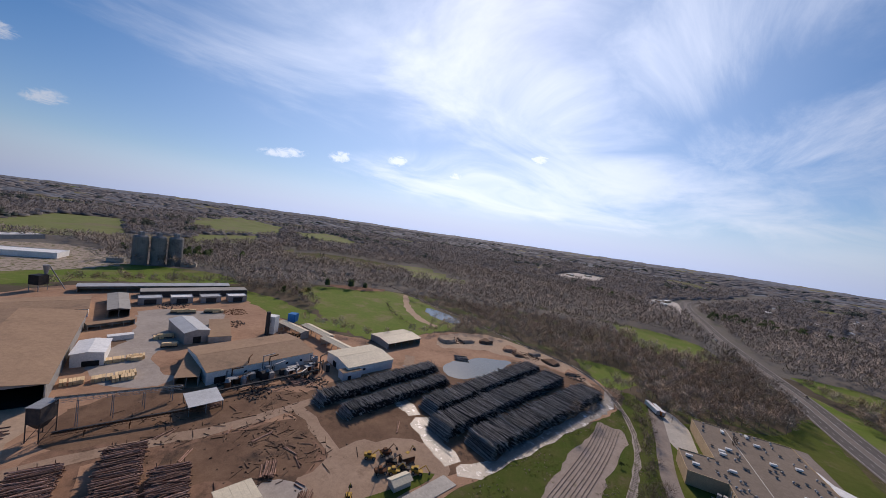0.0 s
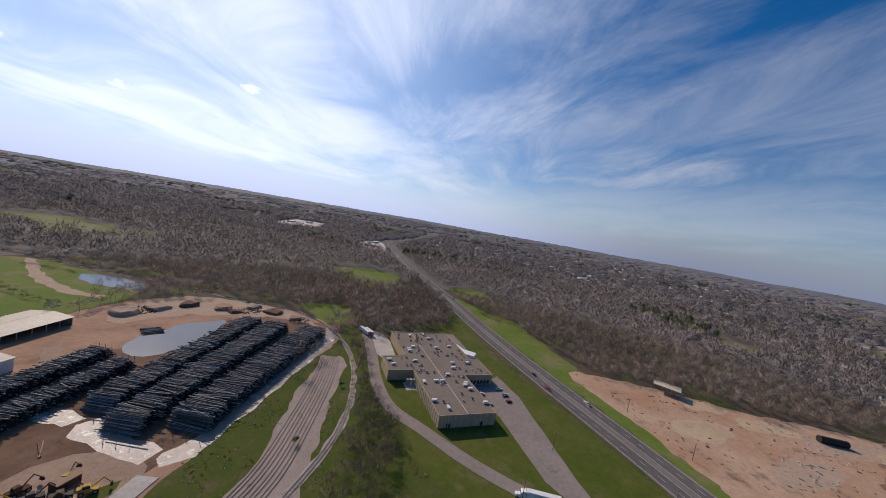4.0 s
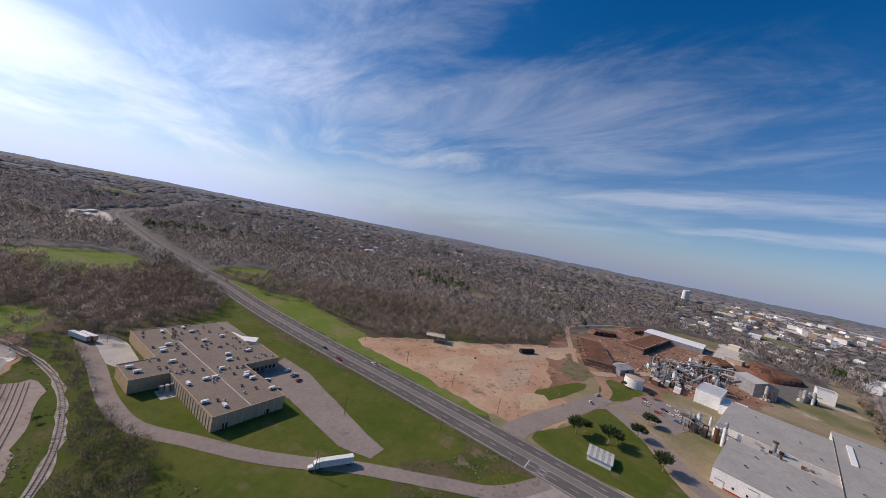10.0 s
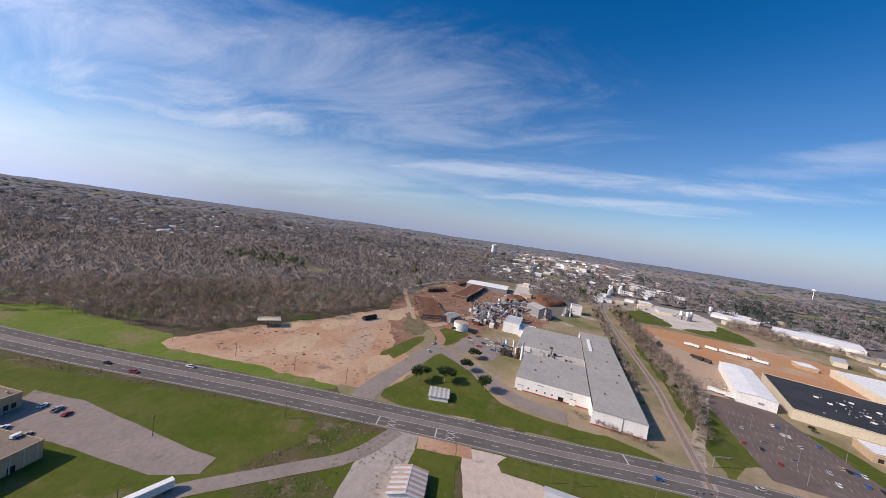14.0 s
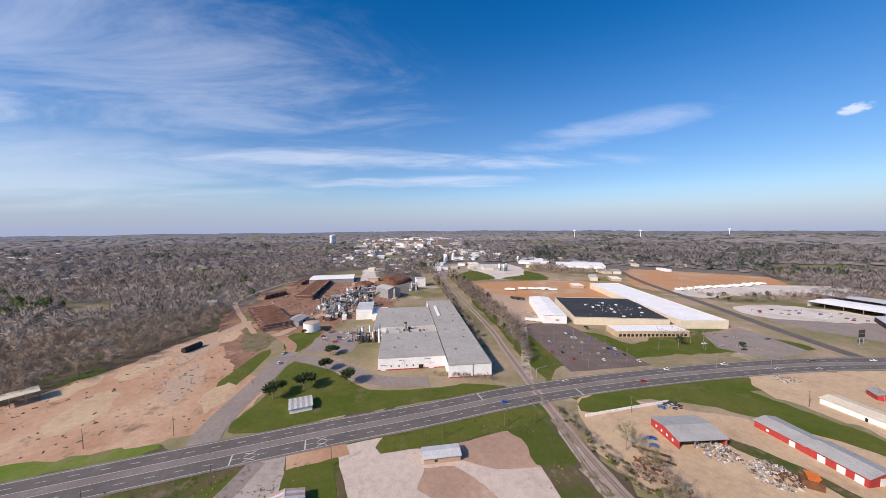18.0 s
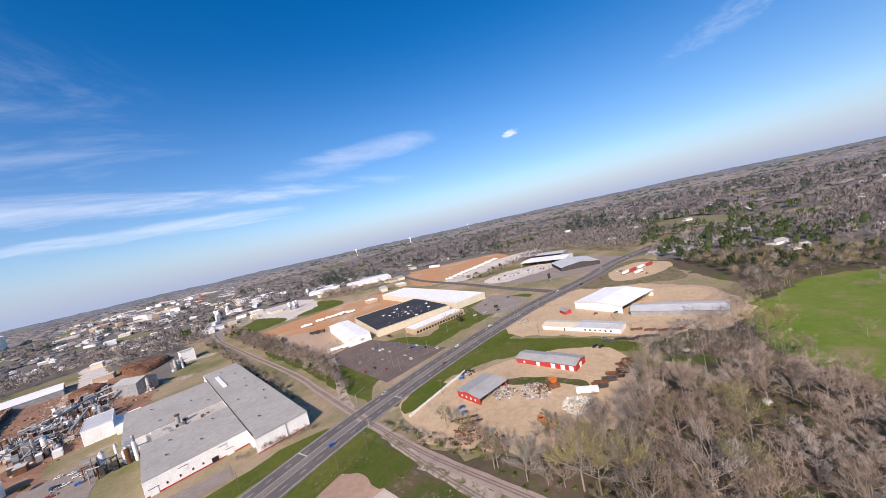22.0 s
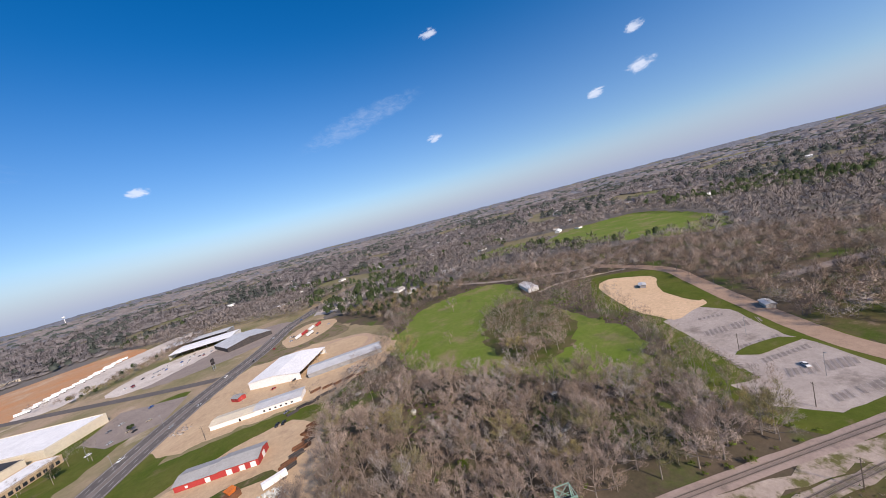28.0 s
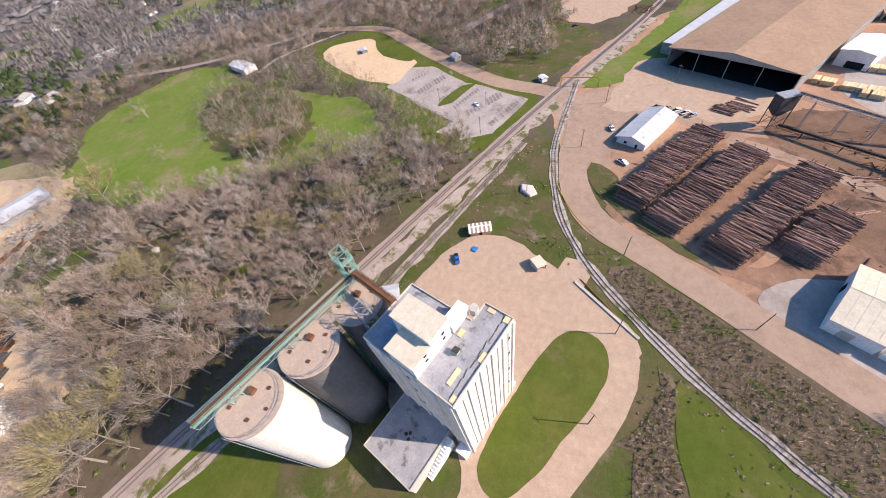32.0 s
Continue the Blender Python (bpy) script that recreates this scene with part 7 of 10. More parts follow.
for a, b, d in (((676, -665), (590, -750), 90), ((800, -640), (740, -700), 60), ((1000, -520), (950, -580), 50), ((1120, -700), (1060, -760), 50), ((900, -380), (860, -420), 30)):
    building("warehouse", "distant pale warehouse with a white roof", "warehouse", a, b, d, 7, 8, M_white, M_whiteroof, group="distant warehouses")
for k in range(7):
    x, y = (920, -455) if k < 3 else (1010, -520)
    ob = thing("silo", x + 14 * (k % 4), y - 10 * (k % 3), 0, 0, "pale concrete batch silo", "silo", "batch plant silos")
    part("shell", Geo().rod((0, 0, 0), (0, 0, 16 + 2 * (k % 3)), 3.5, 3.5, 12), M_white, ob)
    part("cone", Geo().rod((0, 0, 16 + 2 * (k % 3)), (0, 0, 18 + 2 * (k % 3)), 3.5, 0.5, 12), M_white, ob)
for x, y in ((2100, -290), (2125, -300), (2150, -310)):
    ob = thing("silo", x, y, hills(x, y), 0, "tall white grain silo far off", "silo", "far white silos")
    part("shell", Geo().rod((0, 0, -5), (0, 0, 52), 11, 11, 16), M_white, ob)
    part("top", Geo().rod((0, 0, 52), (0, 0, 56), 11.3, 5, 16), M_white, ob)
for x, y in ((1782, -1929), (1500, -2250), (1450, -3300)):
    ob = thing("water_tower", x, y, hills(x, y), 0, "white water tower above the woods", "water tower", "distant water towers")
    part("stem", Geo().rod((0, 0, -5), (0, 0, 48), 2.4, 1.8, 12), M_white, ob)
    g = Geo()
    for z0, z1, r0, r1 in ((46, 50, 2, 9), (50, 56, 9, 9.5), (56, 60, 9.5, 3)):
        g.rod((0, 0, z0), (0, 0, z1), r0, r1, 16)
    part("bowl", g, M_white, ob)

# ---- conveyors, walkways and small sheds of the chip works ----
def conveyor(a, b, label="inclined covered conveyor of the chip works"):
    a, b = Vector(a), Vector(b)
    ob = thing("conveyor", a.x, a.y, 0, 0, label, "conveyor", "conveyors of the chip works")
    d = b - a
    part("gallery", Geo().bar((0, 0, a.z), (d.x, d.y, b.z), 1.6), M_greymetal, ob)
    for t in (0.15, 0.5, 0.85):
        p = a.lerp(b, t) - a
        part("trestle", Geo().rod((p.x - 1.2, p.y, 0), (p.x, p.y, a.z + t * d.z), 0.25, None, 5).rod((p.x + 1.2, p.y, 0), (p.x, p.y, a.z + t * d.z), 0.25, None, 5), M_rust, ob)


for a, b in (((470, -40, 2), (505, -92, 9)), ((515, -60, 3), (535, -125, 12)), ((560, -100, 3), (520, -140, 11)), ((430, -50, 2), (470, -75, 7)), ((590, -120, 2), (560, -165, 12)), ((450, -85, 6), (500, -110, 8))):
    conveyor(a, b)
rng = random.Random(91)
for k in range(34):
    t = rng.random()
    x, y = 420 + 170 * t + rng.uniform(-16, 16), -52 - 75 * t + rng.uniform(-24, 24)
    w, d, h = rng.uniform(3, 11), rng.uniform(3, 7), rng.uniform(2.4, 5.5)
    ob = thing("plant_shed", x, y, 0, FT + rng.uniform(-0.15, 0.15), "small metal plant shed among the machinery", "shed", "small sheds of the chip works")
    part("wall", Geo().box(0, 0, 0, w, d, h), rng.choice((M_white, M_greymetal, M_rust, M_blackiron, M_creamroof)), ob)
    part("roof", Geo().box(0, 0, h, w + 0.4, d + 0.4, 0.25), rng.choice((M_whiteroof, M_metalroof, M_rustroof)), ob)


def hopper_bin(x, y, turn, material, group):
    """A tapering bin on four legs with a feed pipe."""
    ob = thing("hopper_bin", x, y, 0, turn, "steel hopper bin on four legs among the machinery", "hopper", group)
    part("bin", Geo().box(0, 0, 5.4, 3.4, 3.4, 4.2), material, ob)
    part("funnel", Geo().box(0, 0, 3.2, 1.0, 1.0, 2.2, 0, 3.4), material, ob)
    part("lid", Geo().box(0, 0, 9.6, 3.7, 3.7, 0.25), M_greymetal, ob)
    for px, py in ((-1.5, -1.5), (1.5, -1.5), (1.5, 1.5), (-1.5, 1.5)):
        part("leg", Geo().box(px, py, 0, 0.25, 0.25, 5.4), M_rust, ob)
    part("feed_pipe", Geo().rod((0, 0, 9.8), (4.5, 1.5, 12.5), 0.3, None, 8).rod((4.5, 1.5, 12.5), (9, 3, 6), 0.3, None, 8), M_greymetal, ob)


def equipment_tower(x, y, turn, w, h, group):
    """An open frame of rusty steel carrying a deck and a bent duct."""
    ob = thing("equipment_tower", x, y, 0, turn, "open rusty steel tower carrying decks and ducts", "tower", group)
    for px, py in ((-w / 2, -2.5), (w / 2, -2.5), (w / 2, 2.5), (-w / 2, 2.5)):
        part("column", Geo().box(px, py, 0, 0.35, 0.35, h), M_rust, ob)
    for z in (h * 0.45, h):
        part("deck", Geo().box(0, 0, z, w + 0.6, 5.6, 0.3), M_greymetal, ob)
    part("duct", Geo().rod((-w * 0.3, 0, h * 0.45), (-w * 0.3, 0, h + 3), 0.7, None, 10).rod((-w * 0.3, 0, h + 3), (w * 0.5, 0, h + 1), 0.7, None, 10), M_greymetal, ob)


for k in range(16):
    t = rng.random()
    hopper_bin(440 + 150 * t + rng.uniform(-12, 12), -50 - 80 * t + rng.uniform(-16, 16), rng.uniform(0, 3), rng.choice((M_rust, M_greymetal, M_blackiron, M_white)), "hoppers of the chip works")
for k in range(12):
    t = rng.random()
    equipment_tower(450 + 140 * t + rng.uniform(-12, 12), -58 - 75 * t + rng.uniform(-16, 16), FT + rng.choice((0, 1.57)), rng.uniform(7, 14), rng.uniform(5, 11), "equipment towers of the chip works")
g = Geo()
for k in range(900):
    x, y = rng.uniform(400, 700), rng.uniform(-170, 20)
    if inside(x, y, WORKS):
        g.box(x, y, 0.05, rng.uniform(0.8, 4.0), rng.uniform(0.5, 2.0), rng.uniform(0.2, 1.4), rng.uniform(0, 3), rng.uniform(0.3, 0.9))
solid("yard_litter", g, island("yard_litter", (0.06, 0.04, 0.03), (0.36, 0.25, 0.18), c3=(0.6, 0.57, 0.52)), "bark, pallets and scrap strewn over the works yard", "debris", kind="stuff")
for x, y in ((683, -502), (688, -512), (847, -676), (838, -668), (690, -494)):
    ob = thing("batch_tower", x, y, 0, 0.3, "pale steel tower of the concrete batch plant", "tower", "batch plant towers")
    part("bin", Geo().box(0, 0, 9, 5, 5, 9), M_white, ob)
    part("frame", Geo().box(0, 0, 0, 4, 4, 9, 0, 1.1), M_greymetal, ob)
    part("belt", Geo().bar((0, 0, 17), (22, -10, 1), 1.2), M_greymetal, ob)
building("warehouse", "very long white-roofed warehouse beyond the plant", "warehouse", (871, -707), (776, -745), 46, 6.5, 8, M_greymetal, M_whiteroof, group="distant warehouses")
building("warehouse", "very long white-roofed warehouse beyond the plant", "warehouse", (738, -760), (648, -797), 40, 6, 7.5, M_brick, M_metalroof, group="distant warehouses")
for x, y, w, d in ((1051, -640, 40, 30), (1120, -690, 60, 30), (1187, -780, 50, 40), (1150, -650, 36, 24), (1260, -740, 60, 36), (1220, -690, 40, 30), (1339, -748, 50, 30), (966, -305, 46, 18), (923, -335, 40, 16), (1010, -290, 36, 20), (880, -365, 30, 14), (845, -213, 22, 16), (765, -455, 18, 12), (1180, -330, 50, 24), (1300, -400, 60, 26), (1420, -360, 60, 30), (1500, -470, 70, 30), (1600, -420, 60, 30), (1380, -520, 50, 30)):
    h = rng.uniform(5, 9)
    ob = thing("works_building", x, y, hills(x, y), rng.uniform(-0.5, -0.2), "pale flat-roofed works building", "building", "far works buildings")
    part("wall", Geo().box(0, 0, -2, w, d, h + 2), rng.choice((M_white, M_creamroof, M_white)), ob)
    part("roof", Geo().box(0, 0, h, w + 0.8, d + 0.8, 0.4), rng.choice((M_whiteroof, M_whiteroof, M_metalroof)), ob)
    part("door", Geo().box(-w / 4, d / 2 + 0.05, 0, 4, 0.2, 4), M_dark, ob)
ob = thing("billboard", 105, -477, 0, 1.2, "dark two-panel roadside sign on posts", "sign")
for x in (-2, 2):
    part("post", Geo().rod((x, 0, 0), (x, 0, 7), 0.25, None, 8), M_greymetal, ob)
part("panel", Geo().box(0, 0, 7, 6, 0.5, 3.2), M_blackiron, ob)
part("panel", Geo().box(0, 0, 10.6, 6, 0.5, 3.2), M_blackiron, ob)

# debris strewn over the dirt lot
g = Geo()
rng = random.Random(5)
for k in range(420):
    x, y = rng.uniform(222, 440), rng.uniform(8, 190)
    if inside(x, y, DIRTLOT) and noise.noise(Vector((x * 0.03, y * 0.03, 2))) > -0.15:
        g.box(x, y, 0.06, rng.uniform(0.5, 3.0), rng.uniform(0.4, 1.4), rng.uniform(0.1, 0.6), rng.uniform(0, 3), rng.uniform(0.4, 0.9))
solid("debris", g, island("lot_debris", (0.10, 0.085, 0.06), (0.34, 0.27, 0.2)), "rubble and weeds strewn over the dirt lot", "debris", kind="stuff")

# machinery along the sawmill front, lumber loads in the yard
process(-168, 160, 1.18, 51, "dark log chain, conveyors and platforms before the sawmill", 0.4, (M_rust, M_blackiron, M_greymetal))
process(-150, 188, 1.18, 52, "dark conveyors and bins beside the sawmill", 0.4, (M_rust, M_blackiron, M_greymetal))
for x, y in ((-318, 214), (-314, 217), (-311, 221), (-303, 234), (-300, 237), (-266, 172), (-248, 164)):
    ob = thing("lumber_load", x, y, 0.2, 0.95, "strapped load of fresh yellow lumber", "lumber", "loads of lumber in the yard")
    part("pack", Geo().box(0, 0, 1.2, 9, 2.3, 1.1), M_lumber, ob)
    part("pack", Geo().box(0.2, 0, 2.35, 8.6, 2.2, 1.0), M_lumber, ob)
    part("bed", Geo().box(0, 0, 0.3, 9.6, 2.4, 0.85), M_blackiron, ob)

mound([(-126, -26), (-121, -25), (-118, -20), (-121, -17), (-126, -20)], 1.3, "small pile of pale gravel beside the siding", M_palelot, "gravel_mound", 60, 0.4, 0.2)

# ---- log stacks ----
LOG_MESHES = {}


def log_mesh(material, k):
    key = (material.name, k)
    if key not in LOG_MESHES:
        r = random.Random(k)
        n, segs = 7, 3
        bend, vs, fs = r.uniform(-0.12, 0.12), [], []
        for j in range(segs + 1):
            t = j / segs
            rad = 0.25 * (1.12 - 0.34 * t) * r.uniform(0.94, 1.06)
            off = bend * math.sin(math.pi * t)
            for i in range(n):
                a = 2 * math.pi * i / n
                vs.append((t - 0.5, off + rad * math.cos(a), rad * math.sin(a)))
        for j in range(segs):
            for i in range(n):
                fs.append((j * n + i, j * n + (i + 1) % n, (j + 1) * n + (i + 1) % n, (j + 1) * n + i))
        fs += [tuple(range(n))[::-1], tuple(range(segs * n, segs * n + n))]
        me = bpy.data.meshes.new("log")
        me.from_pydata(vs, [], fs)
        me.materials.append(material)
        LOG_MESHES[key] = me
    return LOG_MESHES[key]


def bark(name, c1, c2):
    return surface(name, c1, c2, 0.6, 5, bump=0.5, vary=0.6, rough=0.85)


M_bark_red, M_bark_wet = bark("log_bark_brown", (0.38, 0.235, 0.175), (0.22, 0.135, 0.10)), bark("log_bark_black", (0.27, 0.25, 0.235), (0.12, 0.11, 0.10))
M_bark_wet.node_tree.nodes["Principled BSDF"].inputs["Roughness"].default_value = 0.45


def log_stack(near, far, width, height, material, joined, label, seed, spacing=0.52, slope=2.0, jut=1.1, single=True, rise=0.45):
    """A long stack of tree-length logs lying across it: inner logs joined, the top ones single."""
    r = random.Random(seed)
    a, b = Vector((*near, 0)), Vector((*far, 0))
    d = b - a
    L, turn = d.length, math.atan2(d.y, d.x)
    ob = thing("log_stack", a.x, a.y, 0, turn, label, "log stack", "stacked logs of the sawmill")
    g = Geo()
    layers = int(height / rise)
    for j in range(layers):
        z = 0.3 + rise * j
        lo, hi = slope * j / layers * 1.4, L - slope * j / layers * 1.4
        x = lo
        while x < hi:
            if j == layers - 1 or x < lo + 2.4 or x > hi - 2.4 or r.random() < 0.34:
                w = width * r.uniform(0.88, 1.08)
                s = r.uniform(-jut, jut) * 0.6
                rad = r.uniform(0.17, 0.27) * rise / 0.45
                ang = r.uniform(-0.05, 0.05)
                g.rod((x - ang * w / 2, s - w / 2, z + r.uniform(-0.1, 0.1)), (x + ang * w / 2, s + w / 2, z + r.uniform(-0.1, 0.1)), rad, rad * 0.72, 6)
            x += spacing * r.uniform(0.8, 1.3)
    inner = part("log_filling", g, joined, ob)
    inner["kind"] = "stuff"
    # core behind the outermost logs: its near-black stands for shade between them
    x = 1.2 * slope
    top = 0.3 + rise * layers
    while single and x < L - 1.2 * slope:
        me = log_mesh(material, r.randrange(6))
        o = new("log", me)
        o.parent = ob
        w = width * r.uniform(0.7, 1.12)
        o.matrix_basis = Matrix.LocRotScale((x, r.uniform(-jut, jut), top + r.uniform(-0.25, 0.55)), Euler((0, r.uniform(-0.04, 0.04), math.pi / 2 * r.choice((1, -1)) + r.gauss(0, 0.12))), (w, r.uniform(0.8, 1.35), r.uniform(0.8, 1.35)))
        x += spacing * r.uniform(1.25, 2.3)
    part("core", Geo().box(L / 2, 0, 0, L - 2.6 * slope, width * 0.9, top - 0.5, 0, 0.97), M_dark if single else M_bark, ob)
    for e in (-1, 1):
        for s in (-0.35, 0.0, 0.35):
            part("stake", Geo().rod((0.2 if e < 0 else L - 0.2, s * width, 0), (0.9 if e < 0 else L - 0.9, s * width, height + 0.8), 0.12, None, 5), M_steel, ob, "slanting steel stake")
    return ob


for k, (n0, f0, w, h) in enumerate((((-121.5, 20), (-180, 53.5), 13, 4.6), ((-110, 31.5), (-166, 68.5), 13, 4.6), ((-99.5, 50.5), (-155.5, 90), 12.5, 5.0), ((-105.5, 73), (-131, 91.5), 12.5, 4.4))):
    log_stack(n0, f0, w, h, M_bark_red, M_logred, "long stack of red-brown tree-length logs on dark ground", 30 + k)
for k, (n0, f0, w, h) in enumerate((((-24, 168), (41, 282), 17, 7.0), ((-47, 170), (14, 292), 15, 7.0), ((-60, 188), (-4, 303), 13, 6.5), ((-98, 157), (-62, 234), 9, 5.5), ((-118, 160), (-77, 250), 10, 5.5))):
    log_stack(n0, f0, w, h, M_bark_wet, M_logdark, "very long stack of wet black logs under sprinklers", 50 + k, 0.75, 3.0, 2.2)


def loose_logs(x, y, turn, n, length, label, material, seed, spread=3.0, layers=3):
    r = random.Random(seed)
    ob = thing("log_heap", x, y, 0.1, turn, label, "log heap")
    for k in range(n):
        o = new("log", log_mesh(material, r.randrange(6)))
        o.parent = ob
        lay = k * layers // n
        o.matrix_basis = Matrix.LocRotScale((r.uniform(-0.6, 0.6), r.uniform(-spread, spread) * (1 - lay / layers * 0.6), 0.25 + 0.42 * lay), Euler((0, 0, r.uniform(-0.15, 0.15))), (length * r.uniform(0.8, 1.1), 1, 1))
    return ob


loose_logs(-99, 110, 2.2, 34, 9, "small heap of pale logs on the bark ground", M_bark_red, 1, 3.5)
loose_logs(-76, 104, 2.0, 22, 9, "heap of pale logs at the yard edge", M_bark_red, 2, 3.0)
loose_logs(-202, 62, 1.0, 26, 10, "stack of long logs before the warehouse", M_bark_red, 3, 4.0)
loose_logs(-208, 70, 1.0, 14, 12, "rows of poles laid on the paved yard", M_bark_red, 7, 5.0, 1)
loose_logs(-65, 285, 0.4, 40, 11, "heap of logs beside the pond", M_bark_wet, 4, 6.0)
loose_logs(-145, 175, 1.2, 40, 9, "logs queued on the infeed deck", M_bark_red, 5, 6.0)
loose_logs(-160, 130, 1.2, 24, 8, "pale logs on the infeed deck", M_bark_red, 6, 4.0)
for k in range(10):
    x, y = random.choice(((-130, 105), (-112, 96), (-140, 122), (-95, 120), (-120, 128), (-104, 92), (-150, 100), (-88, 108), (-170, 122), (-62, 170)))
    loose_logs(x + random.uniform(-6, 6), y + random.uniform(-6, 6), random.uniform(0, 3), 2, random.uniform(5, 11), "stray logs on the churned ground", M_bark_red, 60 + k, 1.0, 1)

# log decks of the chip works
log_stack((505, 22), (402, 2), 30, 8, M_bark_red, M_logred, "huge deck of red-brown logs at the chip works", 71, 0.8, 2.5, 2.0, False, 1.0)
log_stack((550, -32), (738, -90), 26, 8, M_bark_red, M_logred, "very long deck of red-brown logs at the chip works", 72, 0.8, 2.5, 2.0, False, 1.0)
log_stack((588, 26), (618, -8), 14, 7, M_bark_red, M_logred, "short deck of red-brown logs", 73, 0.8, 2.0, 1.5, False, 1.0)
log_stack((700, -32), (758, -58), 14, 7, M_bark_red, M_logred, "short deck of red-brown logs", 74, 0.8, 2.0, 1.5, False, 1.0)

# ---- vehicles ----
PAINTS = {c: surface("car_paint_" + c, v, tuple(0.9 * q for q in v), 0.5, 3, rough=0.3, bump=0.0, spec=0.5) for c, v in {"white": (0.75, 0.75, 0.73), "silver": (0.42, 0.43, 0.44), "black": (0.02, 0.02, 0.022), "red": (0.36, 0.03, 0.025), "blue": (0.03, 0.12, 0.38), "grey": (0.15, 0.15, 0.16), "tan": (0.40, 0.33, 0.24)}.items()}


def wheels(ob, xs, y, r=0.34):
    for x in xs:
        for s in (-1, 1):
            t = part("wheel", Geo().rod((x, s * (y - 0.12), r), (x, s * (y + 0.1), r), r, r, 10), M_rubber, ob)
            if r < 0.4:
                continue
            part("rim", Geo().rod((x, s * (y + 0.1), r), (x, s * (y + 0.115), r), r * 0.6, r * 0.5, 8), M_greymetal, t)


def shell(g, prof, w, top=1.0):
    """A side profile drawn across the width, narrower at the top."""
    n = len(prof)
    zs = [z for _, z in prof]
    lo, hi = min(zs), max(zs)
    vs = []
    for s in (-1, 1):
        for x, z in prof:
            k = 1 - (1 - top) * (z - lo) / max(hi - lo, 0.01)
            vs.append((x, s * w / 2 * k, z))
    return g.add(vs, [tuple(range(n))[::-1], tuple(range(n, 2 * n))] + [(k, (k + 1) % n, n + (k + 1) % n, n + k) for k in range(n)])


def car(paint, plain=False):
    ob = thing("car", 0, 0, 0, 0, paint + " passenger car", "car")
    part("body", shell(Geo(), [(-2.2, 0.3), (2.2, 0.3), (2.25, 0.6), (2.1, 0.78), (0.9, 0.92), (-1.6, 0.95), (-2.2, 0.85)], 1.8, 0.94), PAINTS[paint], ob)
    part("glass", shell(Geo(), [(-1.7, 0.93), (1.0, 0.9), (0.3, 1.38), (-1.2, 1.4)], 1.62, 0.85), M_glass, ob)
    part("roof", shell(Geo(), [(-1.25, 1.38), (0.35, 1.36), (0.2, 1.45), (-1.1, 1.46)], 1.42, 0.95), PAINTS[paint], ob)
    if plain:
        for x in (-1.35, 1.4):
            part("axle", Geo().rod((x, -0.9, 0.34), (x, 0.9, 0.34), 0.34, 0.34, 10), M_rubber, ob)
    else:
        wheels(ob, (-1.35, 1.4), 0.82)
    for s in () if plain else (-0.6, 0.6):
        part("headlight", Geo().box(2.2, s, 0.58, 0.12, 0.35, 0.14), M_white, ob)
        part("tail_light", Geo().box(-2.2, s, 0.62, 0.08, 0.3, 0.16), M_redmetal, ob)
    return ob


def pickup(paint):
    ob = thing("pickup_truck", 0, 0, 0, 0, paint + " pickup truck with an open bed", "pickup truck")
    part("body", shell(Geo(), [(-2.7, 0.45), (2.7, 0.45), (2.75, 0.9), (1.4, 1.1), (-2.7, 1.05)], 1.95, 0.97), PAINTS[paint], ob)
    part("cab_glass", shell(Geo(), [(-0.7, 1.05), (1.4, 1.08), (0.7, 1.62), (-0.6, 1.65)], 1.75, 0.85), M_glass, ob)
    part("cab_roof", shell(Geo(), [(-0.65, 1.62), (0.75, 1.6), (0.6, 1.72), (-0.6, 1.74)], 1.55, 0.95), PAINTS[paint], ob)
    part("bed", Geo().box(-1.75, 0, 1.04, 1.8, 1.5, 0.06), M_dark, ob)
    wheels(ob, (-1.75, 1.75), 0.88, 0.4)
    for s in (-0.7, 0.7):
        part("headlight", Geo().box(2.72, s, 0.75, 0.1, 0.35, 0.16), M_white, ob)
    return ob


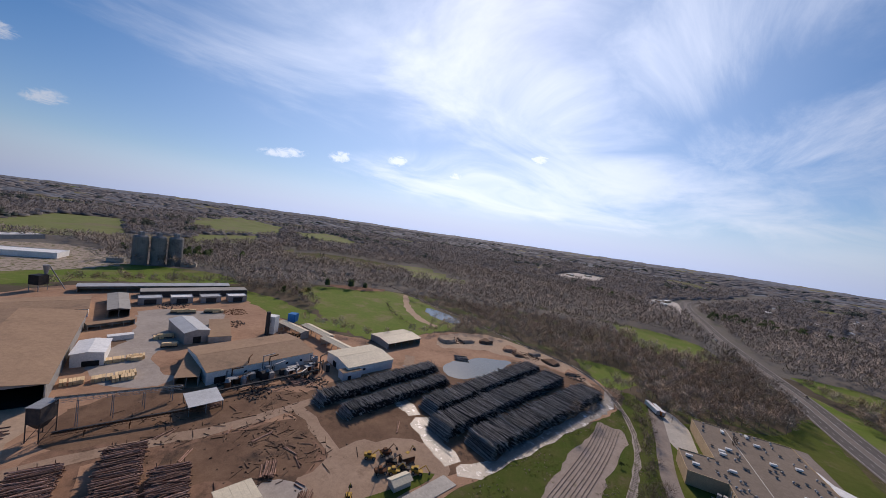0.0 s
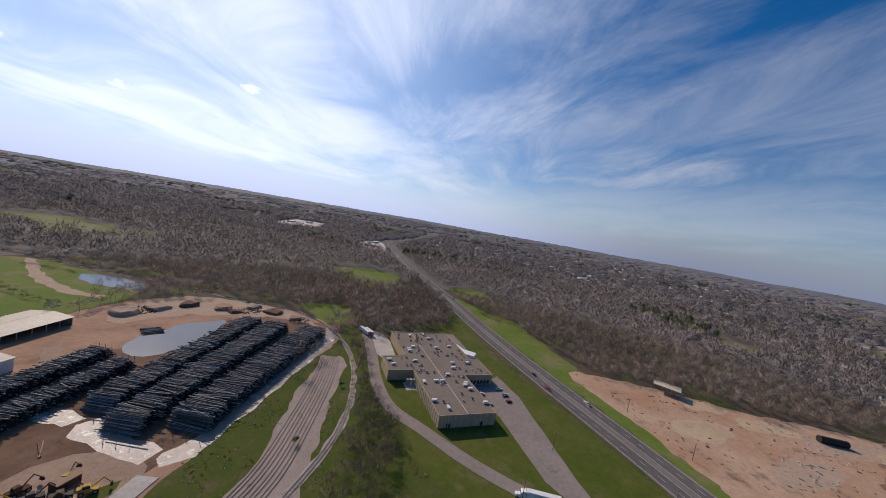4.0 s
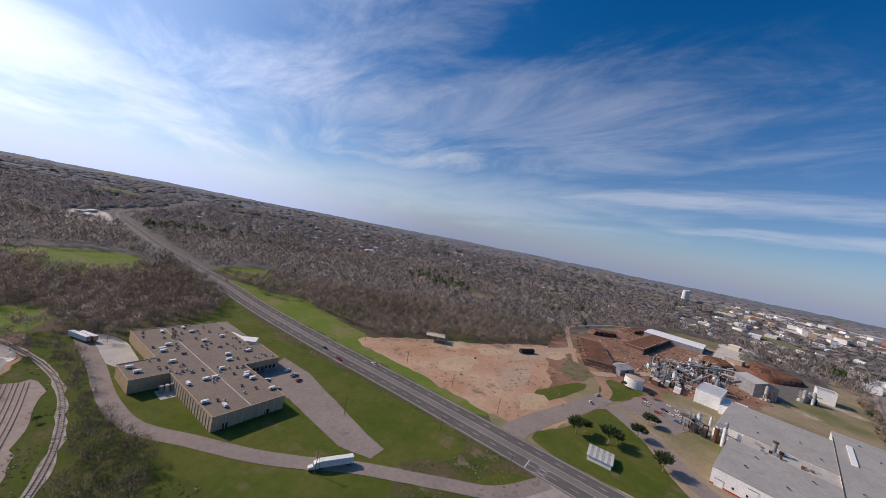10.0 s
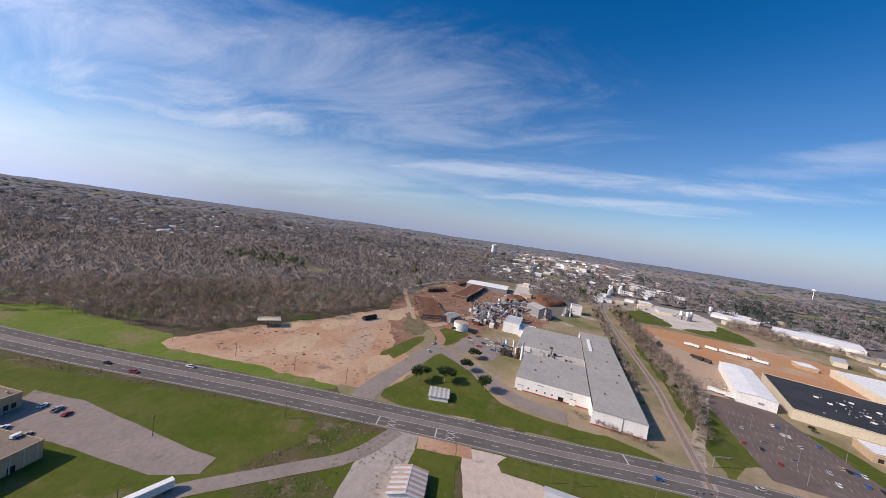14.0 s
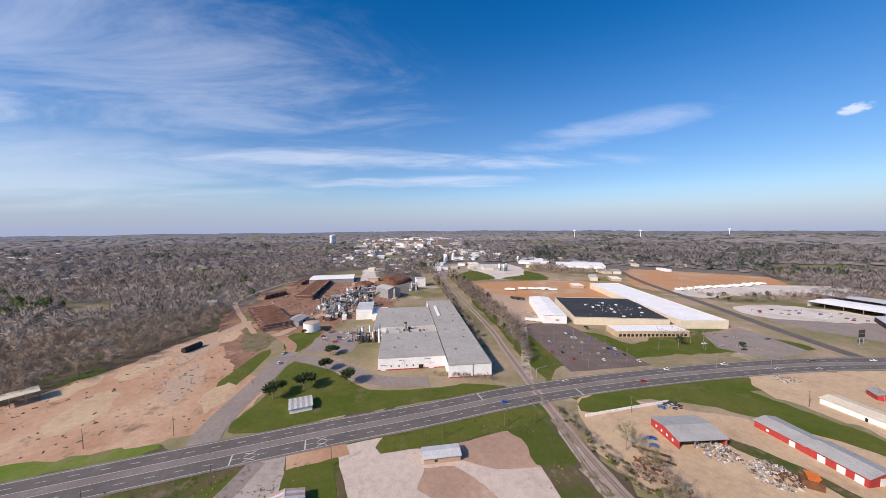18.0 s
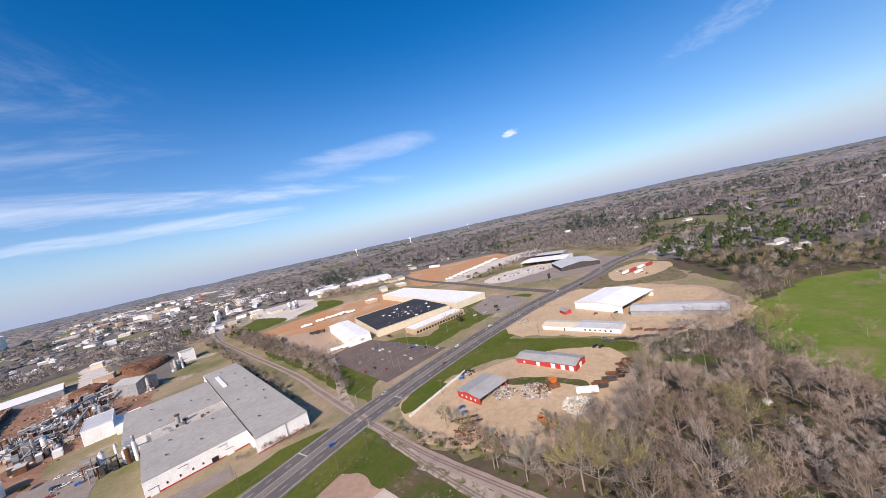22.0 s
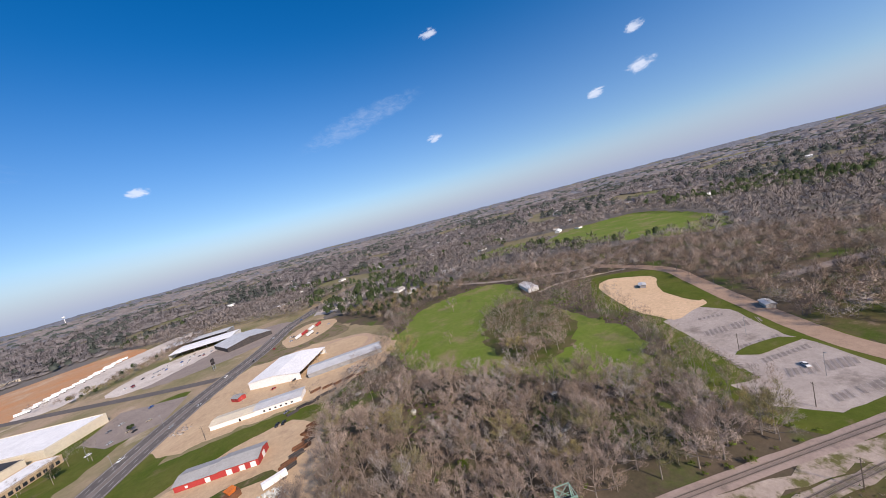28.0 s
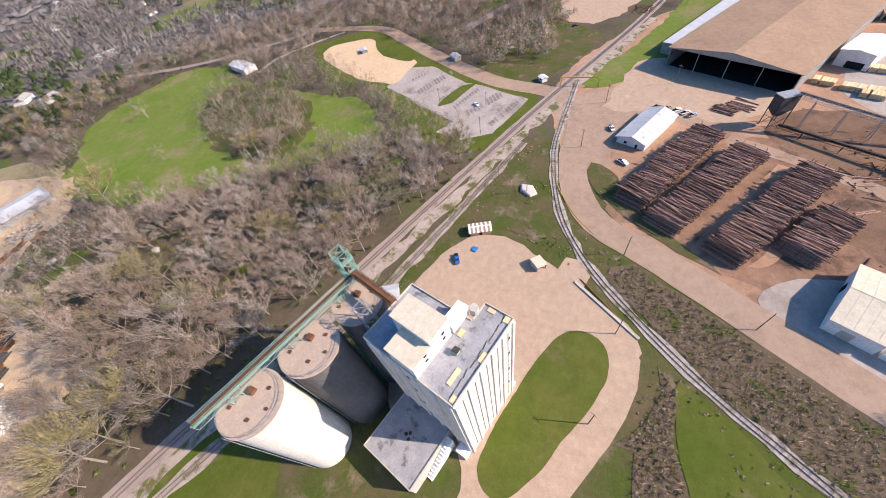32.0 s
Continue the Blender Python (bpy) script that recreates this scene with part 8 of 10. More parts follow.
def trailer(x, y, turn, label="white box trailer standing in the yard", length=15.5, material=None, tractor=False):
    ob = thing("semi_truck" if tractor else "box_trailer", x, y, 0.2, turn, label, "truck" if tractor else "trailer")
    m = material or M_white
    b = part("box", Geo().box(0, 0, 1.15, length, 2.6, 2.8), m, ob)
    part("box_roof", Geo().box(0, 0, 3.95, length - 0.1, 2.5, 0.06), M_whiteroof, b)
    part("rear_door", Geo().box(-length / 2 - 0.03, 0, 1.3, 0.08, 2.3, 2.5), M_greymetal, b)
    part("frame", Geo().box(0, 0, 0.95, length - 1, 1.2, 0.2), M_blackiron, ob)
    wheels(ob, (-length / 2 + 1.5, -length / 2 + 2.8), 1.1, 0.5)
    if tractor:
        c = length / 2
        part("sleeper", shell(Geo(), [(c + 0.3, 0.9), (c + 2.6, 0.9), (c + 2.6, 2.6), (c + 2.0, 3.4), (c + 0.3, 3.7)], 2.4, 0.95), M_white, ob)
        part("bonnet", shell(Geo(), [(c + 2.6, 0.7), (c + 4.6, 0.7), (c + 4.6, 1.6), (c + 2.6, 2.0)], 2.1, 0.9), M_white, ob)
        part("windscreen", Geo().box(c + 2.55, 0, 2.05, 0.2, 2.0, 0.75), M_glass, ob)
        part("chassis", Geo().box(c + 1.5, 0, 0.6, 6, 1.0, 0.3), M_blackiron, ob)
        wheels(ob, (c - 1.2, c + 0.1, c + 3.9), 1.1, 0.5)
        for s in (-1, 1):
            part("exhaust", Geo().rod((c + 0.2, s * 1.15, 1), (c + 0.2, s * 1.15, 4), 0.09, None, 6), M_greymetal, ob)
    else:
        part("landing_leg", Geo().box(length / 2 - 2.5, 0, 0, 0.2, 1.8, 0.96), M_blackiron, ob)
    return ob


def far_trailer(x, y, turn, label, material=None):
    ob = thing("box_trailer", x, y, 0.2, turn, label, "trailer", "trailers in the yards")
    part("box", Geo().box(0, 0, 1.1, 14, 2.6, 2.8), material or M_white, ob)
    part("bogie", Geo().box(-5, 0, 0, 2.6, 2.2, 1.1), M_rubber, ob)
    part("landing_leg", Geo().box(4, 0, 0, 0.4, 1.8, 1.1), M_blackiron, ob)
    return ob


def park(x, y, turn, paint=None, kind="car", z=0.2, group="parked cars"):
    paint = paint or random.choice(("white", "white", "silver", "black", "grey", "red", "blue", "tan", "silver"))
    where = {"parked cars": "parked on the lot", "cars on the highway": "on the highway"}.get(group, "by the road")
    plain = kind == "car" and math.hypot(x, y) > 260
    place((kind, paint, plain), lambda: car(paint, plain) if kind == "car" else pickup(paint), x, y, z, turn, label=f"{paint} {'passenger car' if kind == 'car' else 'pickup truck'} {where}", group=group)


trailer(114, 92, radians(147), "white semi truck with a box trailer on the plant drive", 14.5, None, True)
trailer(82, 283, radians(105), "white trailer with an orange end in the truck yard")
trailer(85.5, 281, radians(105), "orange and white box trailer in the truck yard", 13, M_orange)
trailer(108, 252, radians(86), "white box trailer beside the plant", 10)
trailer(155, 240, radians(95), "white box trailer in the plant yard", 14)
for k, (x, y) in enumerate(((135, 174), (134, 162), (153, 178), (152, 170), (150, 163), (143, 186), (148, 187))):
    park(x, y, radians(5 + random.uniform(-6, 6)), None, "pickup" if k % 3 == 0 else "car")
for x, y, s in ((203, 190, 1), (199, 168, 1), (205, 148, -1), (214, 420, -1), (250, 620, 1), (176, -130, 1), (163, -180, -1), (158, -235, 1), (146, -262, -1), (124, -310, -1), (120, -345, 1), (98, -380, -1), (110, -372, 1), (84, -420, -1), (70, -450, 1), (40, -530, -1), (0, -600, 1), (-60, -690, 1)):
    i = min(range(len(hw) - 1), key=lambda k: (hw[k].x - x) ** 2 + (hw[k].y - y) ** 2)
    d = (hw[i + 1] - hw[i]).normalized() * s
    n = Vector((-d.y, d.x, 0))
    q = hw[i] - n * random.choice((4.9, 8.6))
    park(q.x, q.y, math.atan2(d.y, d.x), None, random.choice(("car", "car", "pickup")), 0.25, "cars on the highway")
# mill office and elevator
for x, y, t in ((-150, 17, 0.9), (-178, 10, 0.4), (-199, 40, 2.2), (-197, 44, 2.2), (-195, 47, 2.2), (-202, 31, 2.2), (-201, 36, 2.4)):
    park(x, y, t, "white" if t < 1 else None, "pickup")
park(-75.5, -40.5, 0.5, "blue", "pickup", group="vehicles at the elevator")
park(-195, -70, 0.9, "white", "car")
# factory car park and industrial car park
rng = random.Random(21)
for k in range(18):
    x, y = Vector((345, -52)) + Vector((rng.uniform(-18, 16), rng.uniform(-18, 14)))
    park(x, y, FT + rng.choice((0, math.pi)) + math.pi / 2, None, rng.choice(("car", "pickup")))
pa, pb = Vector((-0.55, -0.84)), Vector((0.84, -0.55))
g = Geo()
for row in range(6):
    for k in range(26):
        q = Vector((272, -238)) + pa * (3.0 * k + 3) - pb * (4 + 13.5 * row)
        if inside(q.x, q.y, [(300, -240), (288, -292), (162, -262), (182, -196)]):
            g.box(q.x, q.y, 0.24, 5, 0.16, 0.01, math.atan2(pb.y, pb.x))
            if rng.random() < 0.17:
                park(q.x + 1.3 * pa.x, q.y + 1.3 * pa.y, math.atan2(pb.y, pb.x), z=0.2)
solid("bay_lines", g, M_fadedpaint, "faded white parking bay lines on asphalt", "road marking", kind="structure")
g, stains = Geo(), Geo()
for a, b, depth in (((-221.7, -132), (-240, -121), 5), ((-206, -117.4), (-239, -102.8), 9), ((-197.4, -97), (-223, -87.4), 5), ((-201, -123), (-175.4, -79), 5), ((-186.3, -85.2), (-217.3, -74.2), 5), ((-183.4, -73.7), (-210.7, -57.2), 9), ((-172.6, -55.9), (-206, -43.1), 6)):
    a, b = Vector(a), Vector(b)
    d = (b - a).normalized()
    n = int((b - a).length / 2.75)
    t = math.atan2(d.y, d.x) + radians(62)
    for k in range(n):
        q = a + d * 2.75 * (k + 0.5)
        g.box(q.x, q.y, 0.24, depth, 0.16, 0.01, t)
        if rng.random() < 0.85:
            stains.box(q.x + d.x * 1.3, q.y + d.y * 1.3, 0.225, depth * rng.uniform(0.6, 0.95), rng.uniform(0.8, 1.5), 0.01, t)
solid("bay_stains", stains, M_oilstain, "dark oil-stained strips in the parking bays", "road marking", kind="structure")
solid("bay_lines", g, M_fadedpaint, "faded parking bay lines on cracked asphalt", "road marking", kind="structure")
patch("grass", [(-191, -95), (-201, -95), (-220, -87), (-223, -79), (-213, -82), (-196, -87)], 0.26, M_lawn, "grass island in the car park", 0.3)
for x, y in ((170, -352), (160, -360), (152, -372), (146, -366)):
    park(x, y, 1.0)
for k in range(22):
    park(rng.uniform(-430, -385), rng.uniform(-38, 10), rng.uniform(0, 6), None, "car", 0.1, "old cars in the yard")
for k in range(20):
    park(rng.uniform(-370, -270), rng.uniform(-85, -25), rng.uniform(0, 6), None, "car", 0.1, "old cars in the yard")
for k in range(9):
    t = rng.random()
    far_trailer(475 - 38 * t + rng.uniform(-9, 9), -355 - 72 * t + rng.uniform(-2, 2), 0.6 + rng.uniform(-0.5, 0.5), "white trailer parked on orange clay")
for x, y, t in ((304, -262, 1.0), (300, -266, 1.0), (294, -270, 1.0), (402, -325, 0.4), (408, -320, 0.4), (445, -296, 2.5), (452, -300, 2.4)):
    far_trailer(x, y, t, "trailer standing at the end of the white hall", M_white if x < 400 else M_blackiron)
for k in range(14):
    t = k / 13
    far_trailer(338 - 40 * t + rng.uniform(-4, 4), -610 - 190 * t, 0.3 + rng.uniform(-0.3, 0.3), "white trailer parked on the gravel strip")
for k in range(34):
    x, y = rng.uniform(128, 215), rng.uniform(-630, -535)
    if inside(x, y, [(223, -550), (206, -604), (143, -636), (126, -596), (181, -528), (210, -528)]):
        park(x, y, 1.1 + rng.uniform(-0.1, 0.1))
for x, y, t in ((172, -392, 1.0), (166, -400, 1.0), (150, -420, 1.0), (140, -380, 0.4), (-40, -640, 0.9), (-60, -620, 0.9), (-52, -612, 0.9), (-75, -640, 0.9)):
    park(x, y, t)
for x, y, t, m in ((10, -482, 1.1, None), (2, -492, 1.1, M_redmetal), (-8, -506, 1.1, None), (-18, -516, 1.1, M_redmetal), (-4, -478, 1.0, None)):
    far_trailer(x, y, t, "truck trailer parked on the dirt lot", m)
for x, y, t in ((20, -480, 0.4), (16, -498, 0.5), (-30, -500, 0.2), (-12, -470, 1.0), (38, -330, 0.6), (30, -345, 0.8), (70, -300, 0.3), (76, -306, 0.3), (28, -270, 0.6), (100, -165, 0.8), (104, -170, 0.9), (120, -205, 0.4)):
    park(x, y, t)
for x, y, t in ((300, 2, 0.2), (322, -2, 2.6), (118, -212, 1.0), (20, -330, 0.3), (60, -450, 1.2), (40, -470, 1.2), (20, -500, 1.2)):
    park(x, y, t, None, "pickup")


def loader(x, y, turn, material, label, arm=True):
    ob = thing("log_loader", x, y, 0.1, turn, label, "loader")
    part("chassis", Geo().box(0, 0, 0.8, 5, 2.2, 0.8), material, ob)
    cab = part("cab", Geo().box(-0.6, 0, 1.6, 1.9, 1.7, 1.7, 0, 0.88), material, ob)
    part("cab_glass", Geo().box(-0.55, 0, 2.2, 1.95, 1.74, 0.8, 0, 0.94), M_glass, cab)
    part("engine", Geo().box(-2.2, 0, 1.4, 1.6, 1.8, 1.1), material, ob)
    wheels(ob, (-1.7, 1.7), 1.2, 0.8)
    if arm:
        part("boom", Geo().bar((0.6, 0, 2), (3.4, 0, 4.6), 0.28), material, ob)
        part("stick", Geo().bar((3.4, 0, 4.6), (5.4, 0, 2.2), 0.24), material, ob)
        part("grapple", Geo().box(5.5, 0, 1.2, 0.8, 1.6, 1.0, 0, 0.6), M_blackiron, ob)
    return ob


for x, y, t, m in ((-67, 137, 0.4, M_yellow), (-62, 143, 0.9, M_rust), (-57, 139, 0.5, M_blackiron), (-52, 146, 1.4, M_yellow), (-58, 131, 0.7, M_rust), (-53, 134, 0.6, M_yellow), (-50, 138, 0.3, M_blackiron), (-62, 112, 2.0, M_yellow), (-60, 108, 2.1, M_rust), (-44, 139, 0.2, M_yellow)):
    loader(x, y, t, m, "worn log loader parked on the dirt yard")
building("pump_hut", "small pump hut with a cream roof on a grass strip", "hut", (-48, 124), (-43.5, 131), 5, 3, 4, M_concrete, M_creamroof)
building("tool_hut", "small brown hut among the parked machines", "hut", (-52, 140), (-48, 145), 4, 3, 3, M_rust, M_tanroof, parapet=0)
patch("lawn", [(-57, 116), (-50, 118), (-40, 133), (-37, 143), (-42, 141), (-50, 126)], 0.14, M_lawn, "strip of grass among the machines", 0.5)
# scrap yard
loader(54, -163, 2.4, M_orange, "orange excavator in the scrap yard")
loader(48, -160, 1.2, M_orange, "orange material handler in the scrap yard")
ob = thing("baler", 54, -198, 0, 0.6, "rust-orange scrap baler in the scrap yard", "machine")
part("frame", Geo().box(0, 0, 0, 7, 4, 3.5), M_rust, ob)
part("hopper", Geo().box(0, 0, 3.5, 3, 3, 2, 0, 1.5), M_orange, ob)


def scrap(x, y, r0, n, h, label, material, seed):
    r = random.Random(seed)
    g = Geo()
    for k in range(n):
        t, d = r.uniform(0, 6.28), r0 * math.sqrt(r.random())
        z = max(0.05, h * (1 - d / r0) * r.random())
        g.rod((x + d * math.cos(t), y + d * math.sin(t), z), (x + d * math.cos(t) + r.uniform(-1.3, 1.3), y + d * math.sin(t) + r.uniform(-1.3, 1.3), z + r.uniform(0, 0.8)), r.uniform(0.15, 0.55), r.uniform(0.1, 0.5), 4)
    o = solid("scrap_heap", g, material, label, "scrap heap")
    o["kind"] = "stuff"


for k, (x, y, r0, n, h, m) in enumerate(((84, -189, 9, 220, 2.5, M_scrap), (64, -193, 10, 240, 2, M_scrap), (38, -180, 9, 260, 3, M_blossom), (52, -166, 6, 90, 1.5, M_scrap), (90, -148, 9, 130, 1.5, M_rust), (72, -143, 8, 90, 1.2, M_rust), (119, -214, 5, 70, 1.2, M_blackiron), (-30, -296, 10, 140, 1.5, M_scrap), (60, -195, 6, 80, 2, M_rust), (104, -322, 8, 60, 1, M_scrap), (455, -90, 26, 300, 3, M_scrap), (490, -70, 24, 240, 3, M_scrap), (520, -110, 26, 260, 3, M_rust), (560, -130, 20, 200, 3, M_scrap), (310, -285, 10, 80, 1.5, M_lumber), (330, -280, 12, 90, 1.5, M_scrap), (-425, 10, 14, 140, 1.5, M_scrap), (-350, 20, 10, 80, 1, M_rust), (-152, 150, 9, 120, 1.4, M_blackiron), (-172, 150, 7, 90, 1.2, M_blackiron), (-135, 180, 8, 100, 1.3, M_blackiron), (-340, 225, 12, 80, 1.2, M_blackiron), (-290, 250, 12, 90, 1.4, M_rust), (-262, 225, 10, 80, 1.5, M_blackiron), (-205, 232, 10, 110, 2, M_blackiron), (-80, 330, 10, 90, 1.2, M_rust), (-10, 335, 12, 100, 1.2, M_rust), (30, 312, 9, 90, 1.0, M_blackiron), (350, 80, 25, 60, 0.6, M_concrete), (300, 70, 20, 50, 0.5, M_concrete))):
    scrap(x, y, r0, n, h, ("tangled heap of mixed scrap metal", "heap of pale scrap and debris", "row of rusty steel scrap")[k % 3], m, k)
def pipe_stack(x, y, turn, n, length, material, label="stack of long rusty steel pipes"):
    ob = thing("pipe_stack", x, y, 0, turn, label, "pipe stack", "stacked pipes at the edge of the scrap yard")
    r = random.Random(int(x * 3 + y))
    for k in range(n):
        row = k // 4
        y0 = (k % 4 - 1.5) * 0.75 + 0.3 * (row % 2)
        e = r.uniform(-0.6, 0.6)
        part("steel_pipe", Geo().rod((-length / 2 + e, y0, 0.4 + 0.6 * row), (length / 2 + e, y0 + r.uniform(-0.15, 0.15), 0.4 + 0.6 * row), 0.34, None, 7), material, ob)
    part("bearer", Geo().box(0, 0, 0, 0.3, 3.4, 0.12), M_pole, ob)


rng = random.Random(33)
for k in range(15):
    t = k / 14
    pipe_stack(27 - 16 * t + rng.uniform(-3, 3), -200 - 36 * t + rng.uniform(-1, 1), 0.25 + rng.uniform(-0.15, 0.15), rng.choice((5, 6, 8)), rng.uniform(6, 9), rng.choice((M_rust, M_rust, M_blackiron)))
for k in range(5):
    pipe_stack(24 - 7 * k, -266 - 2 * k + rng.uniform(-2, 2), 0.2 + rng.uniform(-0.1, 0.1), 6, 8, M_blackiron, "stack of long dark steel pipes")
for k in range(5):
    pipe_stack(6 - 9 * k, -288 + 1.5 * k + rng.uniform(-2, 2), 0.2 + rng.uniform(-0.1, 0.1), 5, 8, M_rust)
for x, y in ((34, -256), (30, -255)):
    park(x, y, 1.2, "black", "pickup")
solid("beam_stack", Geo().box(98, -160, 0.1, 16, 1.6, 0.4, 0.55).box(92, -158, 0.1, 12, 1.2, 0.3, 0.55), M_rust, "long rusty beams laid on the dirt", "beams")
trailer(34, -192, 0.25, "white box trailer in the scrap yard", 12)
solid("yard_wall", Geo().box(128.2, -186, 0, 60, 0.4, 1.6, radians(78.8)), M_white, "long white wall along the scrap yard", "wall", kind="structure")

# ---- poles, lines and gantries ----
def pole():
    ob = thing("utility_pole", 0, 0, 0, 0, "weathered wooden utility pole with a cross arm", "utility pole", "poles along the roads")
    part("shaft", Geo().rod((0, 0, 0), (0, 0, 10.5), 0.17, 0.11, 7), M_pole, ob)
    part("cross_arm", Geo().box(0, 0, 9.6, 2.4, 0.12, 0.14), M_pole, ob)
    for x in (-1.1, -0.5, 0.5, 1.1):
        part("insulator", Geo().rod((x, 0, 9.74), (x, 0, 9.95), 0.06, 0.04, 5), M_concrete, ob)
    return ob


for x, y, t in ((168, 29, 0), (172, 71, 0), (158, -19, 0), (153, -64, 0.2), (153, -74, 0.2), (147, -109, 0.2), (142, -126, 0.2), (193, -85, 0.1), (219, 53, 0), (226, 91, 0), (234, 137, 0), (243, 190, 0), (125, -184, 0.4), (81, -285, 0.5), (-93.9, 20.7, 2.6), (-73.2, 58.8, 2.6), (-50, 98, 2.6), (-40, 112, 0.7), (-22, 120, 0.7), (-58, 128, 0.5), (-205, 5, 1), (-130, -38, 1), (-121, -22, 1), (-160, -3, 1), (-230, 40, 1), (105, 95, 0), (145, 118, 0), (-165, -58, 1), (-195, -95, 1), (-60, 20, 1), (-30, 15, 1)):
    place("pole", pole, x, y, 0, t)


def lamp():
    ob = thing("lot_lamp", 0, 0, 0, 0, "slim grey car park lamp post", "street lamp", "lamp posts")
    part("shaft", Geo().rod((0, 0, 0), (0, 0, 11), 0.12, 0.08, 6), M_greymetal, ob)
    part("head", Geo().box(0.5, 0, 10.9, 1.2, 0.4, 0.2), M_greymetal, ob)
    return ob


for x, y in ((182, -215), (200, -228), (230, -250), (175, -250), (215, -275), (240, -235), (180, -300), (165, -340), (136, -300), (120, -345), (-190, -62), (-215, -100)):
    place("lamp", lamp, x, y, 0.1, random.uniform(0, 3))
for x, y, t in ((186, -166, 0.28), (155, -143, 0.28 + math.pi)):
    ob = thing("crossing_gantry", x, y, 0, t + radians(-100), "steel railway crossing signal gantry over the highway", "signal gantry")
    part("mast", Geo().rod((0, 0, 0), (0, 0, 7), 0.25, 0.2, 8), M_greymetal, ob)
    g = Geo()
    for k in range(8):
        g.bar((1.4 * k, 0, 6.2), (1.4 * k + 1.4, 0, 6.9), 0.07)
    g.bar((0, 0, 6.2), (11.5, 0, 6.2), 0.1).bar((0, 0, 6.9), (11.5, 0, 6.9), 0.1)
    part("arm", g, M_greymetal, ob)
    for x2 in (3, 7, 10.5):
        s = part("signal", Geo().box(x2, 0, 5.5, 0.9, 0.3, 0.6), M_blackiron, ob)
        part("lamp_hood", Geo().rod((x2, -0.15, 5.8), (x2, -0.45, 5.8), 0.18, 0.2, 8), M_blackiron, s)
# crossing marks and stop bars
g = Geo()
for x, y in ((184, 28), (187, 40)):
    pass
i = min(range(len(hw) - 1), key=lambda k: abs(hw[k].y - 25))
for sgn, base in ((-1, 0), (1, 3)):
    q = hw[i + base]
    d = (hw[i + base + 1] - q).normalized()
    n = Vector((-d.y, d.x, 0))
    t = math.atan2(d.y, d.x)
    c = q + n * (6.9 * -1)
    g.box(c.x, c.y, 0.262, 0.6, 8, 0.01, t)
    for e in (-2, 2):
        p = c + n * e + d * 8
        g.box(p.x, p.y, 0.262, 5.5, 0.4, 0.01, t + 0.5).box(p.x, p.y, 0.272, 5.5, 0.4, 0.01, t - 0.5)
for yy, off in ((-118, 6.9), (-180, -6.9)):
    i = min(range(len(hw) - 1), key=lambda k: abs(hw[k].y - yy))
    d = (hw[i + 1] - hw[i]).normalized()
    n = Vector((-d.y, d.x, 0))
    c = hw[i] + n * off
    g.box(c.x, c.y, 0.262, 0.7, 8.4, 0.01, math.atan2(d.y, d.x))
solid("road_marking", g, M_paint, "white crossing marks and stop bars on the highway", "road marking", kind="structure")
# low yellow rail along the mill road
solid("guard_kerb", ribbon_geo(smooth_line([(-146, -15.5), (-128, -9), (-112, 0), (-102, 9)], 3), 0.28, 0.4).prism([(-60.5, 26.5), (-60, 27.2), (-78, 7.6), (-78.5, 7)], 0.1, 0.6), M_yellow, "low yellow kerb beam beside the mill road", "kerb", kind="structure")

# ---- trees ----
def rounded(me, normals):
    """Shade fine twigs and leaves by the crown that they belong to."""
    at = me.attributes.new("custom_normal", "FLOAT_VECTOR", "POINT")
    at.data.foreach_set("vector", np.asarray(normals, dtype=np.float32).ravel())


